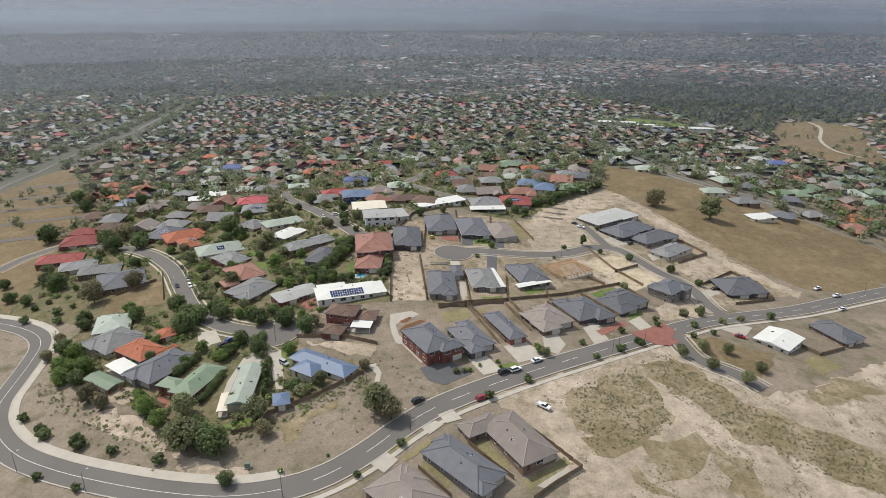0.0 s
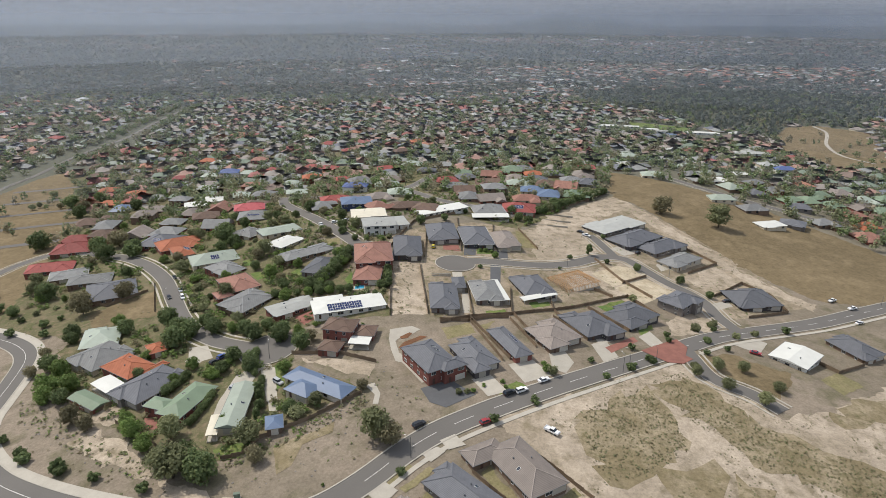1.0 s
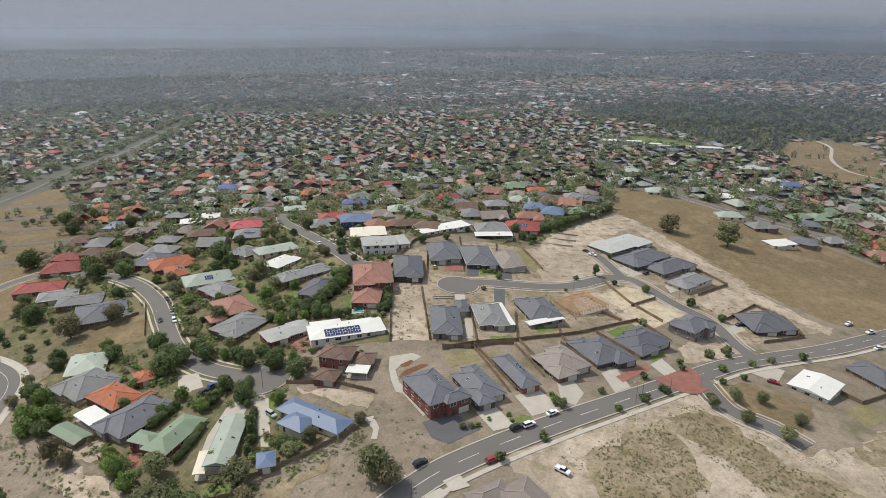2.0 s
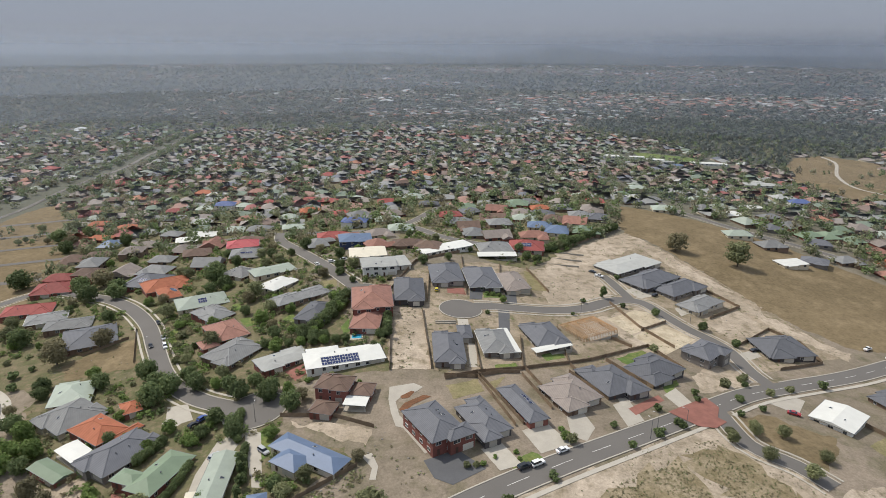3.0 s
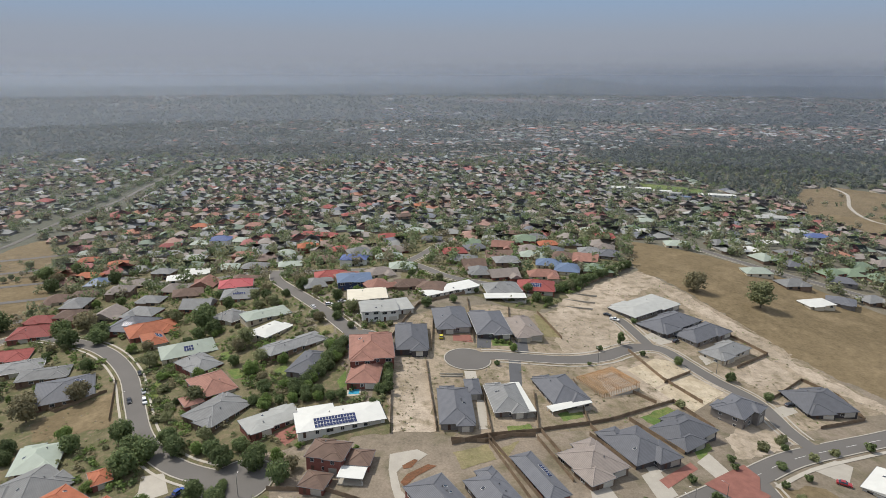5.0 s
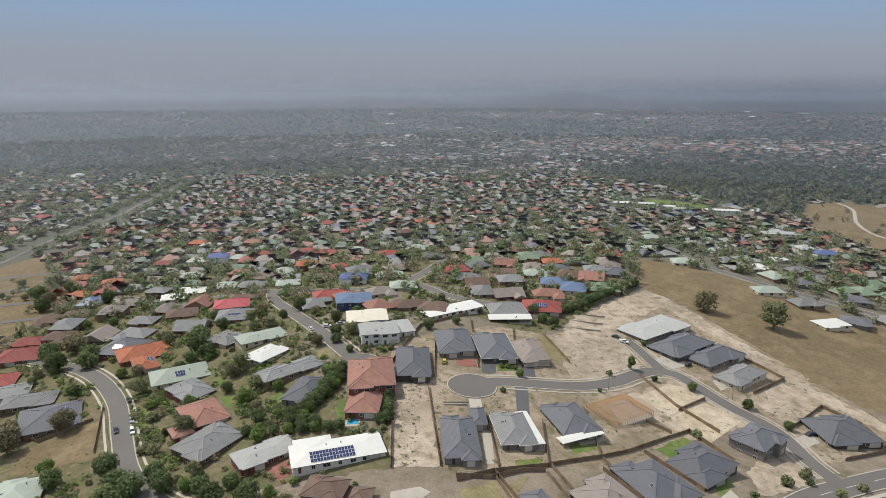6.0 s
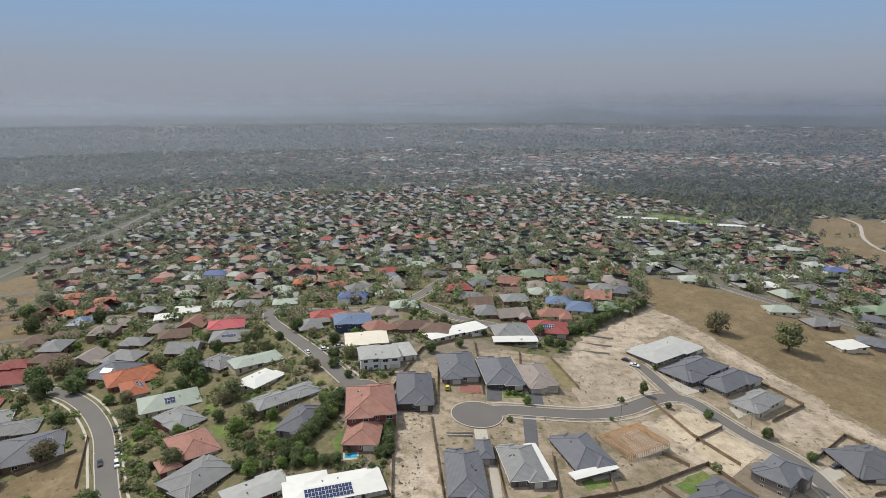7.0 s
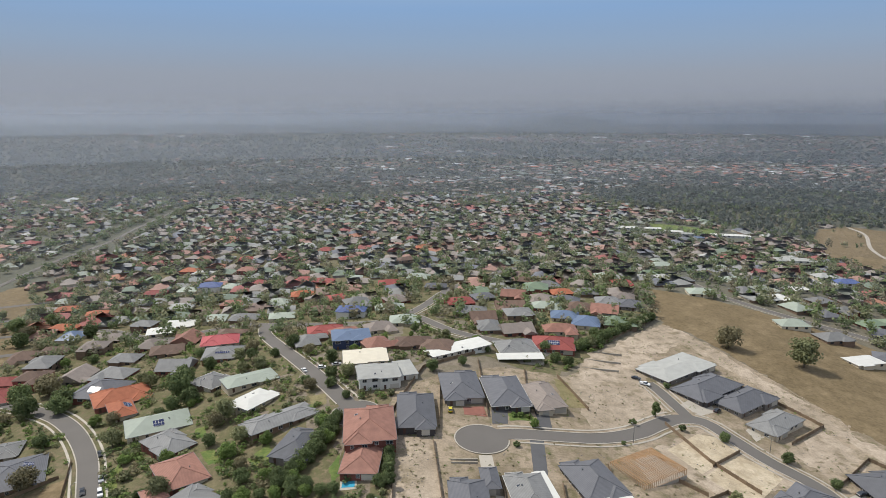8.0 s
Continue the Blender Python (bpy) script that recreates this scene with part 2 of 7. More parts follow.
LEAVES_PAINT = material("grey_green_paint", rgb(112, 124, 108), 0.5, amount=0.1, bump=0)
M_TYRE = material("tyre_rubber", rgb(34, 34, 36), 0.9, amount=0.1, bump=0)
M_WATER = material("pool_water", rgb(70, 160, 190), 0.05, grain=2, patch=0.5, amount=0.1, bump=0.1, spec=0.6)
LEAVES = {
    "gum": leaf_material("gum_leaves", rgb(108, 112, 80), rgb(132, 134, 98), 0.4),
    "dark": leaf_material("dark_leaves", rgb(82, 96, 62), rgb(108, 118, 78), 0.4),
    "green": leaf_material("green_leaves", rgb(92, 114, 60), rgb(120, 134, 78), 0.4),
    "dull": leaf_material("dull_leaves", rgb(110, 104, 80), rgb(130, 124, 96), 0.4),
}
# far walls and roofs: distance haze is put into these muted colours
FAR_HAZED = {k: material("far_" + k, rgb(*v), 0.9, grain=0.5, patch=0.02, amount=0.12, per_object=0, bump=0) for k, v in dict(
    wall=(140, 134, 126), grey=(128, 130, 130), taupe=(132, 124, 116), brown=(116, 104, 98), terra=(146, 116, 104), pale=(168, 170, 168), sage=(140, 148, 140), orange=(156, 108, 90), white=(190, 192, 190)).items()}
# paler roof and leaf copies for the middle distance, haze mixed into the colour
MID_HAZED = {k: material("older_" + k, rgb(*v), 0.8, grain=1.0, patch=0.05, amount=0.16, per_object=0, bump=0.1) for k, v in dict(
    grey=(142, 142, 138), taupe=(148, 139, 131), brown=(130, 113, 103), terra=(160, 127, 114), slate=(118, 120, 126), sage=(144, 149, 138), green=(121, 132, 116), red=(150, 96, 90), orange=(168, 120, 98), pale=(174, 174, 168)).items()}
MID_HAZED_LEAF = {k: leaf_material("older_%s_leaves" % k, rgb(*a), rgb(*b), 0.42) for k, (a, b) in dict(gum=((112, 115, 88), (132, 133, 104)), dark=((94, 104, 76), (113, 122, 90)), green=((98, 112, 74), (118, 130, 90)), dull=((114, 109, 90), (132, 126, 104))).items()}
# far leaves, greyed in the colour itself to stand for haze
FAR_HAZED["gum"] = leaf_material("far_hazed_gum_leaves", rgb(102, 107, 98), rgb(120, 123, 114), 0.4)
FAR_HAZED["dark"] = leaf_material("far_hazed_dark_leaves", rgb(97, 102, 92), rgb(112, 116, 105), 0.4)
FAR_HAZED["dull"] = leaf_material("far_hazed_dull_leaves", rgb(107, 106, 96), rgb(124, 121, 110), 0.4)
def haze_material(name, share, full, gone):
    """A see-through sheet in place of haze, lit by sun and sky: even up to the height full, nothing left at the height
    gone.
    """
    m = bpy.data.materials.new(name)
    m.use_nodes = True
    n, l = m.node_tree.nodes, m.node_tree.links
    n.remove(n["Principled BSDF"])
    t, d, c = n.new("ShaderNodeBsdfTranslucent"), n.new("ShaderNodeBsdfDiffuse"), n.new("ShaderNodeBsdfTransparent")
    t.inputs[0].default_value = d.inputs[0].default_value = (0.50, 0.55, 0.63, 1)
    both, out = n.new("ShaderNodeMixShader"), n.new("ShaderNodeMixShader")
    l.new(t.outputs[0], both.inputs[1]), l.new(d.outputs[0], both.inputs[2])
    sep = n.new("ShaderNodeSeparateXYZ")
    l.new(n.new("ShaderNodeNewGeometry").outputs["Position"], sep.inputs[0])
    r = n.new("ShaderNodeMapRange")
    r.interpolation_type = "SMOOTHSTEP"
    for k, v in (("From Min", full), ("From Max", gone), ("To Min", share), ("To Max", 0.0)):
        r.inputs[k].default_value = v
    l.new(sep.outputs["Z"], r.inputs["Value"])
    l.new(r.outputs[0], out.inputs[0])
    l.new(c.outputs[0], out.inputs[1]), l.new(both.outputs[0], out.inputs[2])
    l.new(out.outputs[0], n["Material Output"].inputs[0])
    return m


CAR_PAINT = {k: material(k + "_car_paint", rgb(*v), 0.3, grain=1, patch=0.3, amount=0.04, per_object=0, bump=0, spec=0.6) for k, v in dict(
    white=(222, 222, 220), black=(36, 38, 42), red=(150, 40, 44), silver=(168, 170, 172), blue=(48, 78, 150), yellow=(206, 190, 40)).items()}


# ---- mesh helpers ----
def link(name, bm, mats, parent=None, label=""):
    me = bpy.data.meshes.new(name)
    bm.to_mesh(me)
    bm.free()
    for m in mats if isinstance(mats, (list, tuple)) else [mats]:
        me.materials.append(m)
    ob = new(name, me)
    if parent:
        ob.parent = parent
    if label:
        ob["label"] = label
    return ob


def part(name, bm, mats, parent, label=""):
    return link(name, bm, mats, parent, label)


def shared(name, mesh, parent, m):
    """Another piece on a mesh that exists already."""
    ob = new(name, mesh)
    ob.parent = parent
    ob.matrix_basis = m
    return ob


def empty(name, m, label, category, group="", kind=""):
    ob = new(name)
    ob.empty_display_size = 0.5
    ob.matrix_basis = m
    return tagged(ob, label, category, group, kind)


def add_box(bm, cx, cy, cz, sx, sy, sz, rot=0.0, mat=0):
    """A box by centre and size, turned about z by rot degrees."""
    m = Matrix.Translation((cx, cy, cz)) @ Matrix.Rotation(radians(rot), 4, "Z") @ Matrix.Diagonal((sx, sy, sz, 1))
    r = bmesh.ops.create_cube(bm, size=1, matrix=m)
    for f in {f for v in r["verts"] for f in v.link_faces}:
        f.material_index = mat
    return r["verts"]


def add_beam(bm, a, b, w, h):
    """A square bar from a to b."""
    a, b = Vector(a), Vector(b)
    m = Matrix.Translation((a + b) / 2) @ (b - a).to_track_quat("Y", "Z").to_matrix().to_4x4() @ Matrix.Diagonal((w, (b - a).length, h, 1))
    bmesh.ops.create_cube(bm, size=1, matrix=m)


def add_tube(bm, a, b, r0, r1, seg=6):
    a, b = Vector(a), Vector(b)
    m = Matrix.Translation((a + b) / 2) @ (b - a).to_track_quat("Z", "Y").to_matrix().to_4x4()
    bmesh.ops.create_cone(bm, cap_ends=True, segments=seg, radius1=r0, radius2=r1, depth=(b - a).length, matrix=m)


def smooth_line(points, step=4.0):
    """A rounded line through the points (Catmull-Rom), at even steps."""
    p = [Vector((*q, 0)) for q in points]
    p = [p[0] * 2 - p[1]] + p + [p[-1] * 2 - p[-2]]
    out = []
    for i in range(1, len(p) - 2):
        a, b, c, d = p[i - 1], p[i], p[i + 1], p[i + 2]
        n = max(1, int((c - b).length / step))
        for k in range(n):
            t = k / n
            out.append(0.5 * (2 * b + (c - a) * t + (2 * a - 5 * b + 4 * c - d) * t * t + (3 * b - a - 3 * c + d) * t ** 3))
    out.append(p[-2])
    return out


def ribbon(line, left, right, lift, thick=0.0, columns=3):
    """A strip that lies on the ground along a line, from the offset left to the offset right of it."""
    bm = bmesh.new()
    rows = []
    for i, q in enumerate(line):
        d = (line[min(i + 1, len(line) - 1)] - line[max(i - 1, 0)]).normalized()
        nrm = Vector((-d.y, d.x, 0))
        row = []
        for k in range(columns + 1):
            s = q + nrm * (left + (right - left) * k / columns)
            row.append(bm.verts.new((s.x, s.y, terrain(s.x, s.y) + lift)))
        rows.append(row)
    for a, b in zip(rows, rows[1:]):
        for k in range(columns):
            bm.faces.new((a[k], b[k], b[k + 1], a[k + 1]))
    bmesh.ops.recalc_face_normals(bm, faces=bm.faces)
    if bm.faces and sum(f.normal.z for f in bm.faces) < 0:
        bmesh.ops.reverse_faces(bm, faces=bm.faces)
    if thick:
        r = bmesh.ops.extrude_face_region(bm, geom=list(bm.faces))
        for v in [g for g in r["geom"] if isinstance(g, bmesh.types.BMVert)]:
            v.co.z += 0
        low = set(rows_v for row in rows for rows_v in row)
        for v in low:
            v.co.z -= thick
    return bm


def patch(points, lift, cell=7.0, thick=0.0):
    """A sheet with that outline which lies on the ground."""
    bm = bmesh.new()
    f = bm.faces.new([bm.verts.new((x, y, 0)) for x, y in points])
    f.normal_update()
    if f.normal.z < 0:
        f.normal_flip()
    for axis in (0, 1):
        lo, hi = min(p[axis] for p in points), max(p[axis] for p in points)
        k = math.floor(lo / cell) + 1
        while k * cell < hi:
            no = (1, 0, 0) if axis == 0 else (0, 1, 0)
            co = (k * cell, 0, 0) if axis == 0 else (0, k * cell, 0)
            bmesh.ops.bisect_plane(bm, geom=list(bm.verts) + list(bm.edges) + list(bm.faces), plane_co=co, plane_no=no, dist=1e-4)
            k += 1
    bmesh.ops.triangulate(bm, faces=[f for f in bm.faces if len(f.verts) > 4])
    for v in bm.verts:
        v.co.z = terrain(v.co.x, v.co.y) + lift
    return bm


def inside(x, y, poly):
    hit = False
    for (ax, ay), (bx, by) in zip(poly, poly[1:] + poly[:1]):
        if (ay > y) != (by > y) and x < (bx - ax) * (y - ay) / (by - ay) + ax:
            hit = not hit
    return hit


# ---- ground ----
def ground_lines(near0, near1, step, far0, far1):
    """Grid lines: close together over the near suburb, ever wider apart beyond it."""
    out, v = [], near0
    while v < near1:
        out.append(v)
        v += step
    grow = step
    while v < far1:
        out.append(v)
        grow *= 1.12
        v += grow
    out.append(far1)
    low, v, grow = [], near0, step
    while v > far0:
        grow *= 1.12
        v -= grow
        low.append(max(v, far0))
    return low[::-1] + out


gx, gy = ground_lines(-430, 560, 6, -4600, 4600), ground_lines(50, 940, 6, -1500, 4950)
verts = [(x, y, terrain(x, y)) for y in gy for x in gx]
nx = len(gx)
faces = [(j * nx + i, j * nx + i + 1, (j + 1) * nx + i + 1, (j + 1) * nx + i) for j in range(len(gy) - 1) for i in range(nx - 1)]
me = bpy.data.meshes.new("ground")
me.from_pydata(verts, [], faces)
me.materials.append(M_GROUND)
for f in me.polygons:
    f.use_smooth = True
tagged(new("ground", me), "dry grassy and dusty ground of a hillside suburb", "ground", kind="structure")


# ---- houses ----
TAKEN = []  # (x, y, radius) of what stands already
HOUSE_COUNT = 225


def free(x, y, r, share=1.0):
    return all((x - a) ** 2 + (y - b) ** 2 > (r + c * share) ** 2 for a, b, c in TAKEN)


def hip_block(bm, cx, cy, w, d, z, pitch, over, gable=False):
    """A hipped or gabled roof over a block; returns its ridge and hip lines."""
    hw, hd = w / 2 + over, d / 2 + over
    turn = hd > hw
    if turn:
        hw, hd = hd, hw
    rise = hd * math.tan(radians(pitch))
    inset = 0.0 if gable else min(hd, hw - 0.05)

    def at(x, y, zz):
        return (cx - y, cy + x, zz) if turn else (cx + x, cy + y, zz)

    c = [at(-hw, -hd, z), at(hw, -hd, z), at(hw, hd, z), at(-hw, hd, z)]
    r = [at(-hw + inset, 0, z + rise), at(hw - inset, 0, z + rise)]
    lo = [(p[0], p[1], p[2] - 0.16) for p in c]
    v = [bm.verts.new(p) for p in c + r + lo]
    for f in ((0, 1, 5, 4), (1, 2, 5), (2, 3, 4, 5), (3, 0, 4), (6, 7, 1, 0), (7, 8, 2, 1), (8, 9, 3, 2), (9, 6, 0, 3), (9, 8, 7, 6)):
        bm.faces.new([v[i] for i in f])
    lines = [(r[0], r[1])]
    if not gable:
        lines += [(c[0], r[0]), (c[3], r[0]), (c[1], r[1]), (c[2], r[1])]
    return lines, c


def gutter_ring(cx, cy, hw, hd, z):
    """A closed gutter round the eaves of one block."""
    bm = bmesh.new()
    loops = []
    for grow, zz in ((0.0, z), (0.12, z), (0.12, z - 0.14), (0.0, z - 0.14)):
        loops.append([bm.verts.new((cx + sx * (hw + grow), cy + sy * (hd + grow), zz)) for sx, sy in ((-1, -1), (1, -1), (1, 1), (-1, 1))])
    for a, b in zip(loops, loops[1:] + loops[:1]):
        for k in range(4):
            bm.faces.new((a[k], a[(k + 1) % 4], b[(k + 1) % 4], b[k]))
    bmesh.ops.recalc_face_normals(bm, faces=bm.faces)
    return bm


WINDOW_MESHES = {}


def window_meshes(w, h):
    key = (round(w, 1), round(h, 1))
    if key not in WINDOW_MESHES:
        bm = bmesh.new()
        for sx, sz, bw, bh in ((0, h / 2, w + 0.1, 0.1), (0, -h / 2, w + 0.1, 0.1), (-w / 2, 0, 0.1, h), (w / 2, 0, 0.1, h), (0, 0, 0.06, h)):
            add_box(bm, sx, 0, sz, bw, 0.12, bh)
        a = bpy.data.meshes.new("window_frame")
        bm.to_mesh(a), bm.free()
        a.materials.append(M_FRAME)
        bm = bmesh.new()
        add_box(bm, 0, -0.01, 0, w, 0.05, h)
        b = bpy.data.meshes.new("pane")
        bm.to_mesh(b), bm.free()
        b.materials.append(M_GLASS)
        WINDOW_MESHES[key] = a, b
    return WINDOW_MESHES[key]


def add_window(parent, x, y, z, face, w=1.8, h=1.2, full=True):
    a, b = window_meshes(w, h)
    m = pose(x, y, z, 0, 0, face)
    if full:
        shared("pane", b, shared("window", a, parent, m), Matrix())
    else:
        shared("window", b, parent, m)


SOLAR_MESH = []


def solar_mesh():
    if not SOLAR_MESH:
        bm = bmesh.new()
        add_box(bm, 0, 0, 0, 0.98, 1.62, 0.05)
        for x in (-0.5, 0.5):
            add_box(bm, x, 0, 0.005, 0.04, 1.66, 0.06, mat=1)
        for y in (-0.82, 0.82):
            add_box(bm, 0, y, 0.005, 1.0, 0.04, 0.06, mat=1)
        me = bpy.data.meshes.new("solar_panel")
        bm.to_mesh(me), bm.free()
        me.materials.append(M_SOLAR), me.materials.append(M_FRAME)
        SOLAR_MESH.append(me)
    return SOLAR_MESH[0]


COLOUR_WORD = {"slate": "dark slate-grey", "grey": "grey", "pale": "pale grey", "taupe": "taupe", "brown": "dark brown", "orange": "bright orange", "terra": "terracotta", "red": "red",
               "pink": "pinkish red", "green": "green", "sage": "pale sage-green", "blue": "blue", "navy": "dark blue", "white": "white", "cream": "cream"}
WALL_WORD = {"brick": "red brick", "brown": "brown brick", "grey": "grey brick", "cream": "cream rendered", "white": "white rendered", "dark": "charcoal", "navy": "navy blue"}


def house(x, y, w, d, rot, roof="slate", wall="grey", storeys=1, pitch=22, gable=False, wings=(), solar=(0, 0), detail=2, z=None, vents=1, name="house", roof_label="", over=0.5, group="", note=""):
    """A detached house of a main block w by d and wings (cx, cy, w, d), all in its own axes. solar: columns and rows of panels.
    detail 2: near houses with gutters, ridge caps, framed windows; 1: houses further off."""
    rng = random.Random(int(x * 7 + y * 13))
    base = terrain(x, y) if z is None else z
    h = 2.6 * storeys + 0.1 * (storeys - 1)
    many = "two-storey" if storeys == 2 else "single-storey"
    label = "%s %s house with a %s roof%s" % (many, WALL_WORD[wall], COLOUR_WORD[roof], note)
    ob = empty(name, pose(x, y, base, 0, 0, rot), label, "house", group or "houses of the suburb")
    TAKEN.append((x, y, math.hypot(w, d) * 0.42))
    if name == "patio_cover":
        tagged(ob, "open patio with posts under a %s sheet roof" % COLOUR_WORD[roof], "patio cover", "patio covers")
        for sx in (-1, 1):
            for sy in (-1, 1):
                g = bmesh.new()
                add_box(g, sx * (w / 2 - 0.4), sy * (d / 2 - 0.4), h / 2 - 0.6, 0.14, 0.14, h + 0.9)
                part("post", g, M_FRAME, ob)
        g = bmesh.new()
        hip_block(g, 0, 0, w - 0.6, d - 0.6, h, pitch, 0.3, True)
        part("roof", g, ROOFS[roof], ob)
        g = bmesh.new()
        add_box(g, 0, 0, -0.3, w - 0.3, d - 0.3, 0.9)
        part("paving", g, M_CONCRETE, ob)
        return ob
    if name == "shed":
        tagged(ob, "small garden shed with a %s sheet roof" % COLOUR_WORD[roof], "shed", "garden sheds")
    if name == "school_building":
        tagged(ob, "long low school building with a %s flat roof" % COLOUR_WORD[roof], "school building")
    blocks = [(0, 0, w, d)] + list(wings)
    inner = over
    bm, rb = bmesh.new(), bmesh.new()
    caps, rings = [], []
    for i, (cx, cy, bw, bd) in enumerate(blocks):
        e = 0.004 * i
        add_box(bm, cx, cy, (h - 0.1 - 2.0) / 2, bw - 2 * inner + e, bd - 2 * inner + e, h - 0.1 + 2.0)
        lines, corners = hip_block(rb, cx, cy, bw - 2 * inner, bd - 2 * inner, h + 0.006 * i, pitch, over, gable)
        if gable:
            top = h + (min(bw, bd) / 2 - inner) * math.tan(radians(pitch))
            long_x = bw >= bd
            for s in (-1, 1):
                hw, hd = bw / 2 - inner, bd / 2 - inner
                p = ((cx + s * hw, cy - hd, h - 0.1), (cx + s * hw, cy + hd, h - 0.1), (cx + s * hw, cy, top)) if long_x else ((cx - hw, cy + s * hd, h - 0.1), (cx + hw, cy + s * hd, h - 0.1), (cx, cy + s * hd, top))
                bm.faces.new([bm.verts.new(q) for q in p])
        if detail > 1:
            if roof not in ("blue", "sage", "green", "white", "cream", "pale", "navy"):
                caps += [((a[0], a[1], a[2] + 0.03), (b[0], b[1], b[2] + 0.03)) for a, b in lines]
            rings.append((cx, cy, bw / 2, bd / 2, h + e))
    body = part("wall", bm, WALLS[wall], ob)
    top = part("roof", rb, ROOFS[roof], ob, roof_label)
    if detail > 1:
        trim = M_FRAME if rng.random() < 0.04 else M_METAL
        for a, b in caps:
            g = bmesh.new()
            add_beam(g, a, b, 0.26, 0.12)
            part("ridge_cap", g, CAPS.get(roof, ROOFS[roof]), top)
        for ring in rings:
            part("gutter", gutter_ring(*ring), trim, top)
    # openings
    for s in range(storeys):
        zc = 1.45 + 2.7 * s
        for (cx, cy, bw, bd) in blocks[:2 if detail > 1 else 1]:
            hw, hd = bw / 2 - inner, bd / 2 - inner
            for sx, face, length in ((-1, 180, bw), (1, 0, bw))[:2 if detail > 1 else 1]:
                n = max(1, int(length / (4.2 if detail > 1 else 6)))
                for k in range(n):
                    u = (k + 0.5) / n * 2 - 1
                    ww = rng.choice((1.2, 1.8, 2.4))
                    if s == 0 and sx == -1 and k == n - 1 and detail > 1:
                        g = bmesh.new()
                        add_box(g, 0, 0, 0, min(4.8, length * 0.4), 0.08, 2.15)
                        for q in range(4):
                            add_box(g, 0, -0.05, -0.9 + 0.55 * q, min(4.7, length * 0.39), 0.03, 0.47)
                        gd = part("garage_door", g, M_GARAGE, ob)
                        gd.location = (cx + u * hw * 0.86, cy + sx * (hd + 0.02), 1.1)
                        continue
                    if s == 0 and sx == -1 and k == 0 and detail > 1 and length > 8:
                        g = bmesh.new()
                        add_box(g, 0, 0, 0, 0.95, 0.1, 2.05)
                        add_box(g, 0.33, -0.08, 0, 0.05, 0.06, 0.16)
                        gd = part("front_door", g, M_DOOR, ob)
                        gd.location = (cx + u * hw, cy + sx * (hd + 0.02), 1.05)
                        continue
                    add_window(ob, cx + u * hw, cy + sx * (hd + 0.03), zc, 0, ww, 1.3, detail > 1)
            for sx, length in ((-1, bd), (1, bd)):
                n = max(1, int(length / (5 if detail > 1 else 8)))
                for k in range(n):
                    u = (k + 0.5) / n * 2 - 1
                    add_window(ob, cx + sx * (hw + 0.03), cy + u * hd, zc, 90, rng.choice((1.2, 1.8)), 1.2, detail > 1)
    # roof fittings
    slope = math.tan(radians(pitch))
    half = min(w, d) / 2
    long_x = w >= d

    def on_roof(u, v, lift=0.0):
        """A place on the main roof: u along the ridge, v across it, in metres."""
        zz = h + (half - abs(v)) * slope + lift
        return (u, v, zz) if long_x else (-v, u, zz)

    for k in range(vents if detail > 1 else 0):
        g = bmesh.new()
        add_tube(g, (0, 0, -0.2), (0, 0, 0.35), 0.16, 0.16, 8)
        add_tube(g, (0, 0, 0.35), (0, 0, 0.55), 0.26, 0.18, 8)
        vent = part("roof_vent", g, M_METAL, top)
        vent.location = on_roof(rng.uniform(-0.2, 0.2) * w, rng.choice((-1, 1)) * half * 0.35)
        if rng.random() < 0.6:
            g = bmesh.new()
            add_box(g, 0, 0, 0, 0.9, 1.3, 0.16)
            add_box(g, 0, 0, 0.07, 0.78, 1.16, 0.06, mat=1)
            sk = part("skylight", g, [M_FRAME, M_GLASS], top)
            v = rng.choice((-1, 1)) * half * 0.5
            sk.matrix_basis = Matrix.Translation(on_roof(rng.uniform(-0.25, 0.25) * w, v, 0.05)) @ Matrix.Rotation(0 if long_x else math.pi / 2, 4, "Z") @ Matrix.Rotation(-math.copysign(radians(pitch), v), 4, "X")
    cols, rows = solar[0], solar[1]
    for i in range(cols):
        for j in range(rows):
            v = -half * 0.5 + (j - (rows - 1) / 2) * 1.7 * math.cos(radians(pitch))
            u = (i - (cols - 1) / 2) * 1.04 + (solar[2] if len(solar) > 2 else 0)
            if len(solar) > 3 and solar[3] < 0:
                v = -v
            m = Matrix.Translation(on_roof(u, v, 0.14)) @ Matrix.Rotation(0 if long_x else math.pi / 2, 4, "Z") @ Matrix.Rotation(-math.copysign(radians(pitch), v), 4, "X")
            shared("solar_panel", solar_mesh(), top, m)
    return ob


